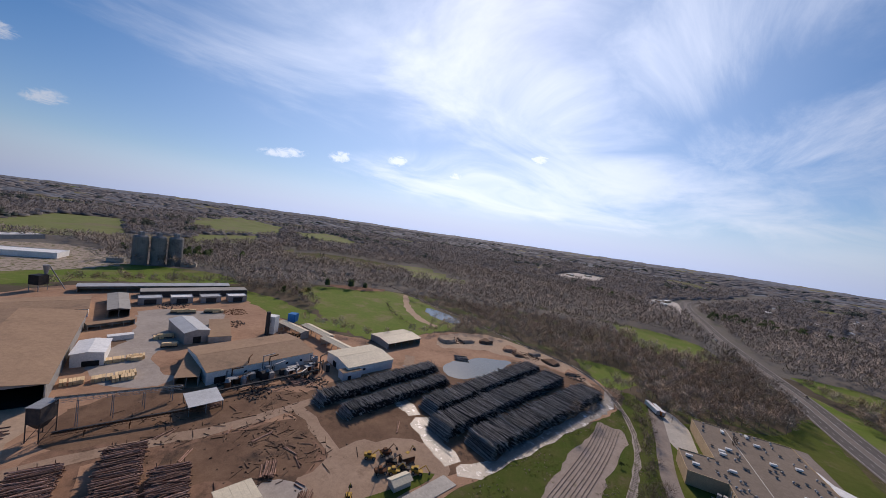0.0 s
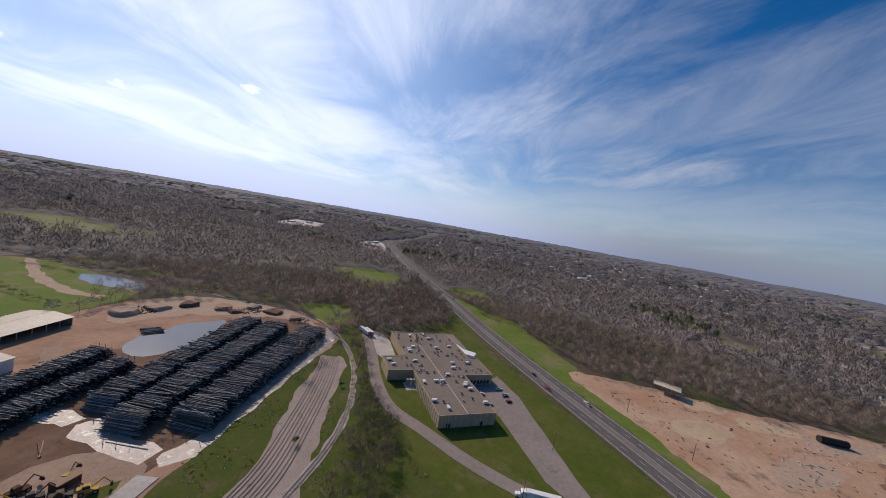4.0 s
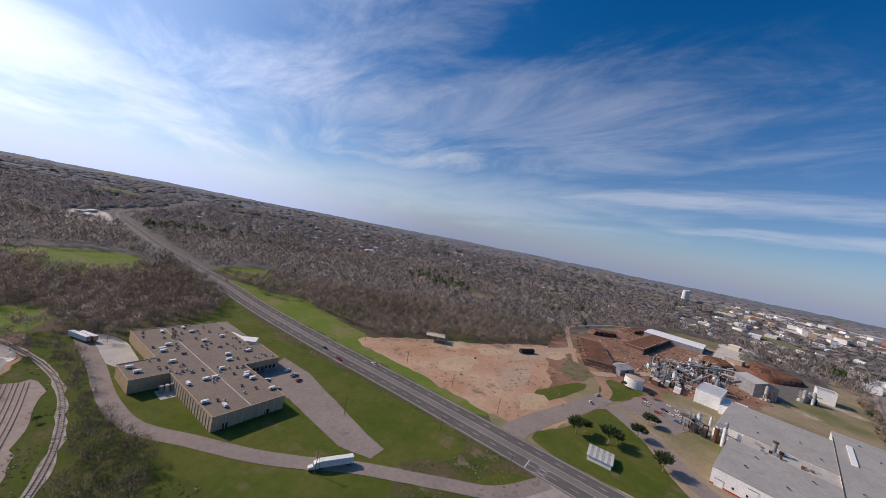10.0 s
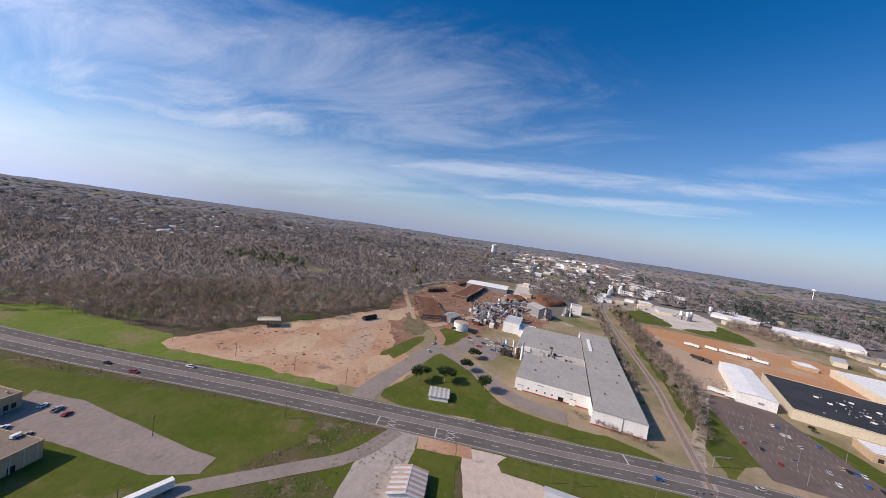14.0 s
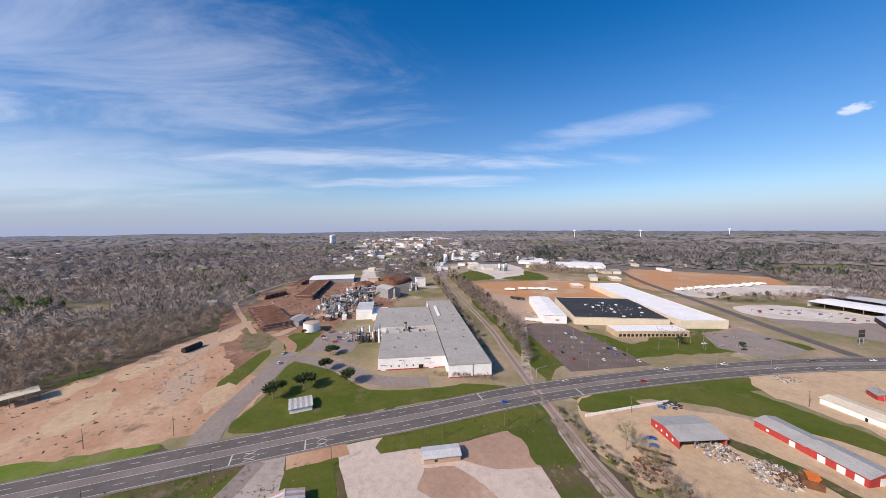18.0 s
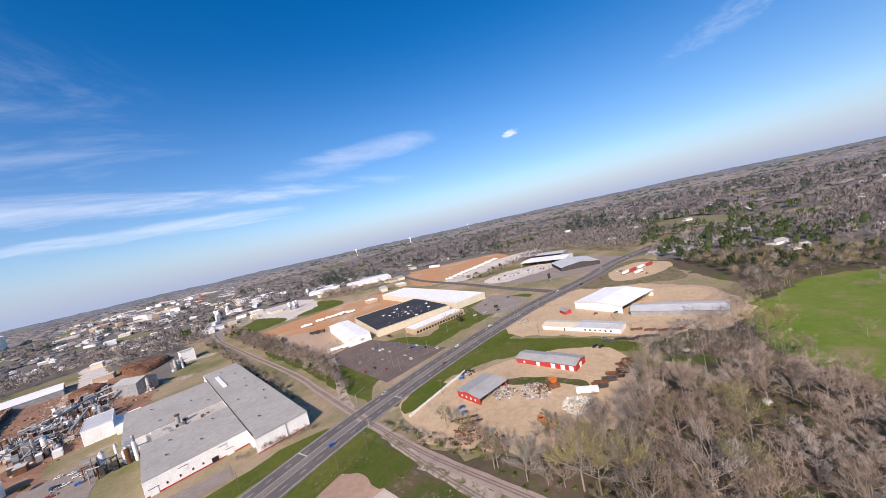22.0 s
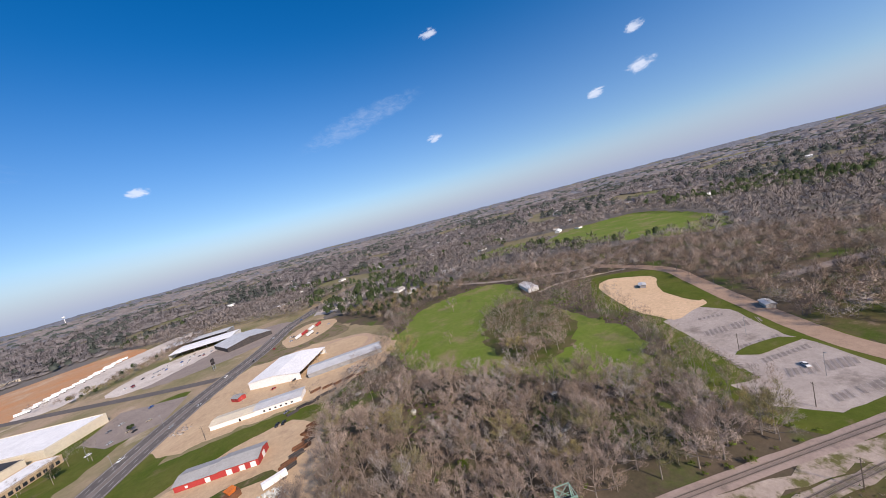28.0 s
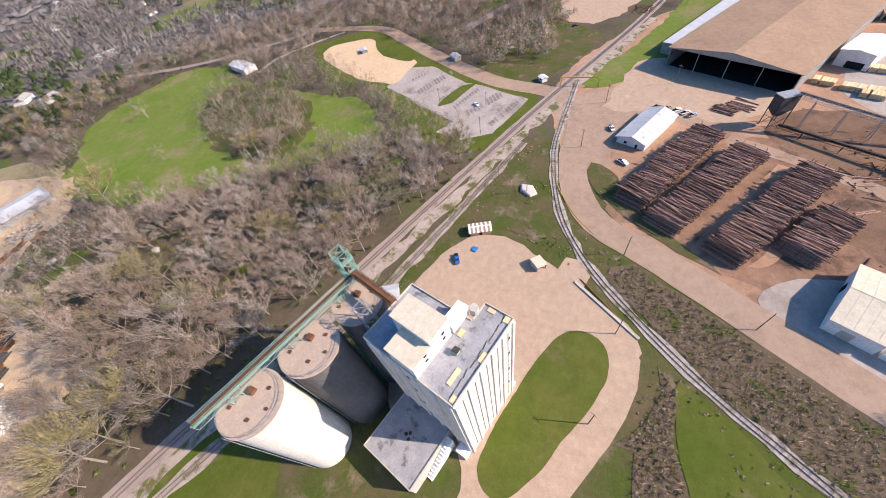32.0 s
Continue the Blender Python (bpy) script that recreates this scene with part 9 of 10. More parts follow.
def bare_tree_meshes(seed, h, spread, twigs=1150):
    """A trunk with rising, forking limbs, and fans of fine twigs at their ends."""
    r = random.Random(seed)
    g, tips = Geo(), []
    fork = h * r.uniform(0.22, 0.36)
    base, lead = Vector((0, 0, fork)), Vector((r.uniform(-0.06, 0.06) * h, r.uniform(-0.06, 0.06) * h, h * 0.66))
    g.rod((0, 0, -0.2), base, 0.018 * h, 0.013 * h, 6).rod(base, lead, 0.012 * h, 0.005 * h, 5)
    limbs = 9
    for k in range(limbs):
        t = 2.4 * k + r.uniform(-0.4, 0.4)
        f = k / (limbs - 1)
        b = base.lerp(lead, f * 0.9)
        reach = spread * h * (0.50 - 0.22 * f) * r.uniform(0.75, 1.15)
        rise = h * (0.20 + 0.05 * f) * r.uniform(0.8, 1.3)
        m = b + Vector((reach * 0.5 * math.cos(t), reach * 0.5 * math.sin(t), rise * 0.6))
        e = m + Vector((reach * 0.5 * math.cos(t + 0.25), reach * 0.5 * math.sin(t + 0.25), rise * 0.75))
        g.rod(b, m, 0.0075 * h, 0.0052 * h, 4).rod(m, e, 0.0052 * h, 0.0026 * h, 3)
        for j in range(5):
            p = m.lerp(e, r.uniform(-0.3, 1.0))
            d = (p - Vector((0, 0, h * 0.3))).normalized() * 0.9 + Vector((r.gauss(0, 0.55), r.gauss(0, 0.55), r.uniform(0.1, 0.7)))
            u = p + d.normalized() * h * r.uniform(0.10, 0.19)
            g.rod(p, u, 0.003 * h, 0.0015 * h, 3)
            tips += [(p, d), (u, d), (u, d)]
        tips += [(e, e - m)] * 2
    heart = Vector((0, 0, h * 0.45))
    tw, nor = Geo(), []
    for k in range(twigs):
        a, way = r.choice(tips)
        a = a + Vector((r.gauss(0, 1), r.gauss(0, 1), r.gauss(0, 0.8))) * h * 0.036
        d = (way.normalized() + Vector((r.gauss(0, 0.6), r.gauss(0, 0.6), r.gauss(0.15, 0.5)))).normalized() * h * r.uniform(0.035, 0.095)
        out = ((a + d * 0.5 - heart).normalized() + Vector((r.gauss(0, 0.25), r.gauss(0, 0.25), 0.15))).normalized()
        w = d.cross(out + Vector((r.gauss(0, 0.3), r.gauss(0, 0.3), r.gauss(0, 0.3)))).normalized() * h * r.uniform(0.0022, 0.0045)
        if w.cross(d).dot(out) < 0:
            w = -w
        tw.add([a - w, a + w, a + d], [(0, 1, 2)])
        nor += [out] * 3
    crown = tw.mesh("crown")
    rounded(crown, nor)
    return g.mesh("trunk"), crown


TREES = []
for s in range(7):
    tm, cm = bare_tree_meshes(100 + s, 13.5, random.Random(s).uniform(0.75, 1.15), 3200 if s == 6 else 1900)
    tm.materials.append(M_trunk)
    cm.materials.append(M_twig2 if s == 6 else (M_twig, M_twigbrown, M_twiggrey, M_twig, M_twigolive, M_twigbrown)[s])
    TREES.append((tm, cm))


def tree(x, y, s, kind, turn, group="bare trees of the wood beside the tracks"):
    ob = thing("tree", x, y, 0, turn, "tall bare deciduous tree with pale budding twigs" if kind == 6 else "bare grey-brown deciduous tree", "tree", group)
    tm, cm = TREES[kind]
    part("trunk", tm, None, ob)
    part("crown", cm, None, ob)
    ob.scale = (s, s, s * random.uniform(0.9, 1.1))
    return ob


W1 = [(104, -134), (40, -114), (-20, -93), (-83, -73), (-152, -49), (-162, -86), (-216, -160), (-226, -200), (-266, -252), (-255, -300), (-245, -345), (-240, -400), (-130, -412), (-58, -345), (-58, -312), (-12, -264), (4, -248), (4, -228), (10, -195), (15, -166), (44, -140), (90, -134)]
GROVE = [(-205, -300), (-160, -290), (-125, -235), (-115, -180), (-140, -170), (-180, -190), (-205, -240)]
W_DRIVE = [(70, 278), (76, 262), (65, 205), (65, 172), (72, 148), (62, 130), (46, 108), (30, 92), (20, 104), (44, 150), (56, 185), (66, 228), (64, 270)]
W_NORTH = [(82, 316), (96, 284), (165, 304), (200, 350), (218, 430), (226, 520), (190, 470), (116, 440), (60, 400), (30, 378), (78, 360)]
W_RAIL = [(196, -172), (240, -190), (309, -217), (491, -275), (673, -338), (690, -368), (480, -300), (300, -240), (250, -212)]
W_BELT = [(640, -545), (704, -600), (704, -665), (600, -640), (517, -690), (540, -610)]
W_SIGN = [(330, -600), (290, -590), (250, -590), (240, -640), (200, -760), (170, -800), (150, -760), (190, -680), (230, -590), (260, -560)]
W_RAIL2 = [(206, -146), (320, -192), (480, -246), (640, -300), (640, -290), (480, -236), (320, -184)]
CLEAR = [[(-262, -62), (-150, -72), (-120, -62), (-150, 12), (-262, 18)], GRASS_RAIL, MILL, FIELD_N, PASTURE_S, *PASTURES, *CLEARED, [(274, 488), (342, 478), (318, 440), (286, 416), (264, 437)], LAWN_E, DIRTLOT, WORKS, MEADOW,
         [(-375, 318), (-309, 330), (-170, 290), (-232, 258), (-320, 280)], [(205, 350), (262, 340), (262, 70), (200, 40), (196, 250)],
         [(100, 592), (161, 592), (203, 556), (198, 480), (150, 462), (112, 478)], [(-48, 614), (37, 616), (110, 606), (110, 590), (37, 598), (-46, 596)], [(34, 364), (76, 362), (80, 330), (58, 306), (44, 330)], [(-478, 434), (-345, 566), (-322, 552), (-440, 410)],
         [(196, 60), (300, 60), (450, 66), (640, 30), (840, -90), (720, -230), (660, -330), (840, -420), (1160, -640), (1080, -800), (900, -900), (660, -1000), (480, -1090), (240, -800), (100, -760), (-20, -600), (-90, -400), (-70, -300), (0, -255), (10, -160), (100, -130)],
         [(-300, -268), (-330, -215), (-270, -120), (-205, -25), (-150, -30), (-150, -80), (-215, -162), (-222, -205), (-268, -255)],
         [(-424, -489), (-560, -560), (-714, -500), (-640, -340), (-541, -244), (-480, -270), (-450, -380)], [(-330, -600), (-400, -640), (-470, -600), (-420, -520)],
         [(-500, -10), (-460, -55), (-335, -50), (-235, -30), (-235, -12), (-300, 10), (-420, 60), (-600, 110), (-820, 140), (-820, 340), (-560, 330), (-560, 400), (-640, 400), (-640, 320), (-470, 200), (-400, 70), (-500, 70)],
         [(-620, 640), (-520, 600), (-330, 700), (-380, 780), (-560, 760)], [(-155, 432), (-125, 440), (-92, 402), (-105, 380), (-150, 400)]]
LINES = [([(p.x, p.y) for p in hw], 20), ([(p.x, p.y) for p in smooth_line(MAINLINE, 8)], 13), ([(p.x, p.y) for p in smooth_line([(28, 338), (-10, 362), (-85, 411), (-156, 455), (-260, 520)], 10)], 9), ([(p.x, p.y) for p in smooth_line([(-760, -640), (-560, -420), (-480, -330), (-400, -310), (-328, -300), (-290, -330), (-240, -400), (-200, -520)], 12)], 8), ([(p.x, p.y) for p in smooth_line([(-320, -120), (-434, -66), (-501, -7), (-584, 51), (-760, 80)], 12)], 9)]
LINE_ARR = [(np.array(a), d) for a, d in LINES]


def free(x, y):
    for poly in CLEAR:
        if inside(x, y, poly):
            return False
    for a, d in LINE_ARR:
        if ((a[:, 0] - x) ** 2 + (a[:, 1] - y) ** 2).min() < d * d:
            return False
    return True


def suburb(x, y):
    """Thinly wooded ground at the edge of town."""
    return 900 < x < 1600 and -0.8 < y / x < -0.12


rng = random.Random(77)
SITES = []
for k in range(800):
    a = radians(rng.choice((rng.uniform(-60, 75), rng.uniform(-165, -80), rng.uniform(20, 60))))
    r = 520 + 1500 * rng.random()
    x, y = r * math.cos(a), r * math.sin(a)
    if (free(x, y) or r > 1050) and len(SITES) < 250 and not (a > 0.15 and r < 950):
        SITES.append((x, y, rng.uniform(0, 3.1)))

# scattered buildings at the edge of town, beyond the industrial district
r4 = random.Random(91)
while len(SITES) < 300:
    x, y = r4.uniform(950, 1650), r4.uniform(-900, -150)
    if suburb(x, y) and free(x, y):
        SITES.append((x, y, r4.uniform(0, 3.1)))


def town(x, y):
    """Streets and yards of the far town, where only a few trees stand."""
    return x > 1550 and x < 2700 and -0.56 < y / x < -0.20 and noise.noise(Vector((x * 0.006, y * 0.006, 9))) > -0.12


SITE_ARR = np.array(SITES + [(378, 815, 0), (532, 897, 0), (634, 1100, 0), (690, 1000, 0), (945, 947, 0), (645, 710, 0)])[:, :2]


def lot(x, y):
    d = SITE_ARR - (x, y)
    return (d[:, 0] ** 2 + d[:, 1] ** 2).min() < 21 ** 2


def scatter(poly, step, jitter=0.45):
    xs, ys = [p[0] for p in poly], [p[1] for p in poly]
    x = min(xs)
    while x < max(xs):
        y = min(ys)
        while y < max(ys):
            px, py = x + rng.uniform(-jitter, jitter) * step, y + rng.uniform(-jitter, jitter) * step
            if inside(px, py, poly):
                yield px, py
            y += step
        x += step


PAVED = [[(-70, -56), (-96, -40), (-96, -25), (-88, -4), (-62, 30), (-30, 26), (-4, 12), (24, -2), (24, -24), (50, -40), (40, -100), (-10, -88), (-40, -56)], [(170, -16), (169, -45), (143, -112), (108, -108), (96, -60), (116, -12), (150, -6)], LAWN_DC]
ROADS_NEAR = [(np.array([(p.x, p.y) for p in smooth_line(a, 5)]), w) for a, w in (
    ([(-216, -30), (-204, -12), (-178, -6), (-152, -6), (-127, -1), (-108, 10), (-97, 28), (-84, 48), (-67, 73), (-50, 100), (-40, 118)], 8.5), (MAINLINE[3:12], 5),
    ([(-230, -14), (-201, -15), (-163, -16), (-146, -14), (-126, -10), (-105, -3), (-84, 10), (-67, 26), (-49, 46), (-28, 75), (0, 104), (18, 124), (38, 152), (52, 185), (61, 227), (60, 265)], 1.8), (yard_line, 8))]


def off_paved(x, y):
    return not any(inside(x, y, p) for p in PAVED) and all(((a - (x, y)) ** 2).sum(1).min() > w * w for a, w in ROADS_NEAR)


near, mid = [], []
CLEARING = [(-26, -182), (-36, -152), (-44, -160), (-58, -174), (-44, -186)]
for x, y in scatter(W1, 8.2):
    if inside(x, y, MEADOW) or inside(x, y, CLEARING) or math.hypot(x - 54, y + 160) < 16:
        continue
    if ((LINE_ARR[1][0] - (x, y)) ** 2).sum(1).min() < 34:
        continue
    (near if x > -150 and y > -215 else mid).append((x, y, rng.choice((0.6, 0.8, 0.95, 1.1, 1.3)) * rng.uniform(0.85, 1.1) * (1.15 if x > -30 else 1.0)))
for x, y in scatter(GROVE, 8.2):
    near.append((x, y, rng.uniform(0.7, 1.15)))
for x, y, s in ((-90, -330, 1.0), (-150, -340, 1.1), (-105, -262, 0.9), (-62, -257, 1.9), (-72, -238, 1.0), (-160, -372, 0.9), (88, -142, 1.1), (104, -150, 1.0), (30, -123, 1.7), (12, -125, 1.8), (68, -127, 1.1), (52, -123, 1.2), (117, -157, 0.8), (176, -322, 1.2), (161, -336, 1.3), (32, -137, 1.4), (24, -158, 1.3), (44, -146, 1.2), (20, -300, 0.9), (62, -330, 0.8), (186, -338, 1.1), (178, -345, 1.2), (196, -330, 1.0), (158, -380, 0.8), (-248, -322, 1.1), (-238, -300, 1.0)):
    near.append((x, y, s))
for x, y, s in ((-153, -346, 1.2), (-127, -239, 1.0), (-211, -391, 1.1), (-168, -330, 0.8), (-140, -150, 0.8)):
    near.append((x, y, s))
nearest = sorted(near, key=lambda q: (q[2] < 1.66, math.hypot(q[0] + 25, q[1] + 110)))
for k, (x, y, s) in enumerate(nearest[:300]):
    n = noise.noise(Vector((x * 0.02, y * 0.02, 3)))
    tree(x, y, s, 6 if (s > 1.66 or rng.random() < 0.03) else rng.randrange(6), rng.uniform(0, 6.28))
wood = nearest[300:] + [q for q in mid if inside(q[0], q[1], W1)]
mid = [q for q in mid if not inside(q[0], q[1], W1)]
for poly, step, sc in ((W_NORTH, 6.5, (0.8, 1.2)), (W_RAIL, 6.5, (0.7, 1.15)), (W_RAIL2, 7, (0.6, 1.0)), (W_BELT, 9, (0.8, 1.3)), (W_SIGN, 8, (0.7, 1.1))):
    for x, y in scatter(poly, step):
        mid.append((x, y, rng.uniform(*sc)))
for k in range(40):
    t = k / 39
    mid.append((222 - 26 * t + rng.uniform(-1.5, 1.5), -100 - 38 * t + rng.uniform(-1.5, 1.5), rng.uniform(0.25, 0.4)))
for x, y in scatter([(-420, -95), (-250, -95), (-250, -35), (-340, -30), (-420, -60)], 9):
    mid.append((x, y, rng.uniform(0.6, 1.0)))
far, farther = [], []
step = 8.0
for ix in range(int(-520 / step), int(520 / step)):
    for iy in range(int(-520 / step), int(520 / step)):
        x, y = (ix + rng.uniform(-0.45, 0.45)) * step, (iy + rng.uniform(-0.45, 0.45)) * step
        if math.hypot(x, y) < 520 and not inside(x, y, W1) and not inside(x, y, W_NORTH) and free(x, y):
            mid.append((x, y, rng.uniform(0.75, 1.2)))
step = 13.0
for ix in range(int(-1050 / step), int(1050 / step)):
    for iy in range(int(-1050 / step), int(1050 / step)):
        x, y = (ix + rng.uniform(-0.45, 0.45)) * step, (iy + rng.uniform(-0.45, 0.45)) * step
        if 520 <= math.hypot(x, y) < 1050 and free(x, y) and not glade(x, y) and not lot(x, y):
            far.append((x, y, rng.uniform(1.0, 1.5)))
step = 25.0
for ix in range(int(-2200 / step), int(2200 / step)):
    for iy in range(int(-2200 / step), int(2200 / step)):
        x, y = (ix + rng.uniform(-0.45, 0.45)) * step, (iy + rng.uniform(-0.45, 0.45)) * step
        if 1050 <= math.hypot(x, y) < 2200 and not glade(x, y) and not lot(x, y) and not town(x, y) and ((LINE_ARR[0][0] - (x, y)) ** 2).sum(1).min() > 700:
            if not suburb(x, y) or rng.random() < 0.4:
                farther.append((x, y, rng.uniform(1.1, 1.9)))


farthest = []
step = 44.0
for ix in range(int(-3700 / step), int(3700 / step)):
    for iy in range(int(-3700 / step), int(3700 / step)):
        x, y = (ix + rng.uniform(-0.5, 0.5)) * step, (iy + rng.uniform(-0.5, 0.5)) * step
        if 2200 <= math.hypot(x, y) < 3700 and not town(x, y) and noise.noise(Vector((x * 0.003, y * 0.003, 5))) > -0.35:
            farthest.append((x, y, rng.uniform(1.4, 2.2)))


def clump(seed, n, size, rad, h, up=0.9, thin=0.22, low=0.36, even=0.25):
    """Slivers strewn through a crown that is made of a few lobes: their corners, and how they are shaded."""
    r = np.random.RandomState(seed)
    lobes = r.normal(size=(6, 3))
    lobes /= np.linalg.norm(lobes, axis=1)[:, None]
    lobes[:, 2] = np.abs(lobes[:, 2])
    mid_of = (lobes * 0.5)[r.randint(0, 6, n)]
    d = r.normal(size=(n, 3))
    d /= np.linalg.norm(d, axis=1)[:, None]
    d = mid_of + d * 0.56 * (r.uniform(0.2, 1, (n, 1)) ** 0.5)
    c = d * (rad, rad, h * low) + (0, 0, h * (1 - low) - 0.02 * h)
    nor = d + r.normal(size=(n, 3)) * 0.22 + (0, 0, even)
    nor /= np.linalg.norm(nor, axis=1)[:, None]
    a = r.normal(size=(n, 3)) * 0.7 + d * 1.2
    a[:, 2] = np.abs(a[:, 2]) * up
    a = a / np.linalg.norm(a, axis=1)[:, None]
    b = np.cross(a, nor + r.normal(size=(n, 3)) * 0.3)
    b /= np.linalg.norm(b, axis=1)[:, None]
    b *= np.where(np.sum(np.cross(b, a) * nor, 1) < 0, -1.0, 1.0)[:, None]
    s = size * r.uniform(0.6, 1.3, (n, 1))
    return np.stack([c - b * s * thin, c + b * s * thin, c + a * s], 1).reshape(-1, 3), np.repeat(nor, 3, 0)


def canopy(seed, rad, h, tufts, size, thin, low=1.0):
    """A far crown: a lumpy closed dome with tufts of twigs breaking its outline."""
    r = np.random.RandomState(seed)
    rings, sides = ((1.0, 0.34), (0.78, 0.78)), 6
    v = []
    for k, (out, up) in enumerate(rings):
        for j in range(sides):
            t = 2 * math.pi * (j + 0.5 * k) / sides
            q = r.uniform(0.78, 1.2)
            v.append((rad * out * q * math.cos(t), rad * out * q * math.sin(t), low * h * up * r.uniform(0.9, 1.1)))
    v.append((0, 0, h * low))
    tri = []
    for k in range(len(rings) - 1):
        for j in range(sides):
            a, b, c, d = k * sides + j, k * sides + (j + 1) % sides, (k + 1) * sides + j, (k + 1) * sides + (j + 1) % sides
            tri += [(a, b, c), (b, d, c)]
    tri += [(sides + j, sides + (j + 1) % sides, 2 * sides) for j in range(sides)]
    v = np.array(v)
    n = v - (0, 0, h * 0.3)
    n = n / (rad, rad, h * 0.7) + (0, 0, 1.1)
    n /= np.linalg.norm(n, axis=1)[:, None]
    idx = np.array(tri).ravel()
    sv, sn = clump(seed + 7, tufts, size, rad * 1.1, h * 1.12, 1.2, thin, 0.42, 1.1)
    return np.concatenate([v[idx], sv]), np.concatenate([n[idx], sn])


def forest(name, pts, shapes, material, label, seed):
    if not pts:
        return
    r = np.random.RandomState(seed)
    p = np.array(pts)
    pick = r.randint(0, len(shapes), len(p))
    blocks, shades = [], []
    for k, (shape, nor) in enumerate(shapes):
        q = p[pick == k]
        if not len(q):
            continue
        t = r.uniform(0, 6.283, len(q))
        c, s = np.cos(t)[:, None], np.sin(t)[:, None]
        v = shape[None] * q[:, 2][:, None, None] * np.stack([np.ones(len(q)), np.ones(len(q)), r.uniform(0.8, 1.2, len(q))], 1)[:, None, :]
        z0 = np.array([hills(a, b) for a, b in q[:, :2]])
        w = np.stack([v[:, :, 0] * c - v[:, :, 1] * s + q[:, 0][:, None], v[:, :, 0] * s + v[:, :, 1] * c + q[:, 1][:, None], v[:, :, 2] + z0[:, None]], 2)
        m = np.stack([nor[None, :, 0] * c - nor[None, :, 1] * s, nor[None, :, 0] * s + nor[None, :, 1] * c, np.broadcast_to(nor[None, :, 2], w.shape[:2])], 2)
        blocks.append(w.reshape(-1, 3))
        shades.append(m.reshape(-1, 3))
    v = np.concatenate(blocks).astype(np.float32)
    n = len(v)
    me = bpy.data.meshes.new(name)
    me.vertices.add(n)
    me.vertices.foreach_set("co", v.ravel())
    me.loops.add(n)
    me.loops.foreach_set("vertex_index", np.arange(n, dtype=np.int32))
    me.polygons.add(n // 3)
    me.polygons.foreach_set("loop_start", np.arange(0, n, 3, dtype=np.int32))
    me.update(calc_edges=True)
    rounded(me, np.concatenate(shades))
    solid(name, me, material, label, "trees", kind="stuff")


def green_here(x, y):
    a = math.degrees(math.atan2(y, x))
    base = noise.noise(Vector((x * 0.004, y * 0.004, 8))) + 0.45 * noise.noise(Vector((x * 0.02, y * 0.02, 1)))
    return base > (0.6 if math.hypot(x, y) < 430 or (5 < a < 110 and math.hypot(x, y) < 1500) else 0.12 if a < -40 or a > 170 else 0.34)


def split(pts):
    g = [q for q in pts if green_here(q[0], q[1])]
    b = [q for q in pts if not green_here(q[0], q[1])]
    pines = [rng.random() < 0.6 for _ in g]
    return b + [q for q, k in zip(g, pines) if not k], [q for q, k in zip(g, pines) if k]


# the rest of the near wood, grown like the nearest trees
SOUPS = []
for k in range(6):
    me = TREES[k][1]
    co, no = np.empty(len(me.vertices) * 3), np.empty(len(me.vertices) * 3)
    me.vertices.foreach_get("co", co)
    me.attributes["custom_normal"].data.foreach_get("vector", no)
    SOUPS.append((co.reshape(-1, 3)[:1650], no.reshape(-1, 3)[:1650]))
for k, m in enumerate((M_twig, M_twigbrown, M_twiggrey)):
    forest("bare_woods", wood[k::3], SOUPS[k::3], m, ("leafless brown trees of the wood", "leafless russet trees of the wood", "leafless pale grey trees of the wood")[k], 60 + k)
mb, mg = split(mid)
r3 = random.Random(5)
kinds = [[], [], []]
for q in mb:
    kinds[0 if r3.random() < 0.5 else 1 if r3.random() < 0.5 else 2].append(q)
for k, (m, lab) in enumerate(((M_twig, "leafless grey-brown woodland"), (M_twigbrown, "leafless russet woodland"), (M_twiggrey, "leafless pale grey woodland"))):
    forest("bare_woods", kinds[k], [clump(s + 200 * k, 135, 2.4, 4.5, 12.5, 1.2, 0.05, 0.46, 0.0) for s in range(5)], m, lab, 1 + 40 * k)
forest("evergreen_woods", mg[::2], [clump(s + 20, 170, 1.5, 2.8, 12, low=0.44) for s in range(3)], M_leaf, "dark evergreens among bare trees", 2)
forest("bare_woods", mg[1::2], [clump(s, 185, 2.1, 4.5, 12, 1.2, 0.055, 0.42) for s in range(3)], M_twig2, "budding brown woodland", 9)
forest("evergreen_shrubs", [(x, y, rng.uniform(0.35, 0.8)) for x, y in scatter(W_RAIL, 9)] + [(x, y, rng.uniform(0.35, 0.8)) for x, y in scatter(W_RAIL2, 9)], [clump(s + 180, 110, 1.6, 3.2, 9) for s in range(3)], M_leaf, "dark evergreen shrubs beside the railway", 31)
fb, fg = split(far)
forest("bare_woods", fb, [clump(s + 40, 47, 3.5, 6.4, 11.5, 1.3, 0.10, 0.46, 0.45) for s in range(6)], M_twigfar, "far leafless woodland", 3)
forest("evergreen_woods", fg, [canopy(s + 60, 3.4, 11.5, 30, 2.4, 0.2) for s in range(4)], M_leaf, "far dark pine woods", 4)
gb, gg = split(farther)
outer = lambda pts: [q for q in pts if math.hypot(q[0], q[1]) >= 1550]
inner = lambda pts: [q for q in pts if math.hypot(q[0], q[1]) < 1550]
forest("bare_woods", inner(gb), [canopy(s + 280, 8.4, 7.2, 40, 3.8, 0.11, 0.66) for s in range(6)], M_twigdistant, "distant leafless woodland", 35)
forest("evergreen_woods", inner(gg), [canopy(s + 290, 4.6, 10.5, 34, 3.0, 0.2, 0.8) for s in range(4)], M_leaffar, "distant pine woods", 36)
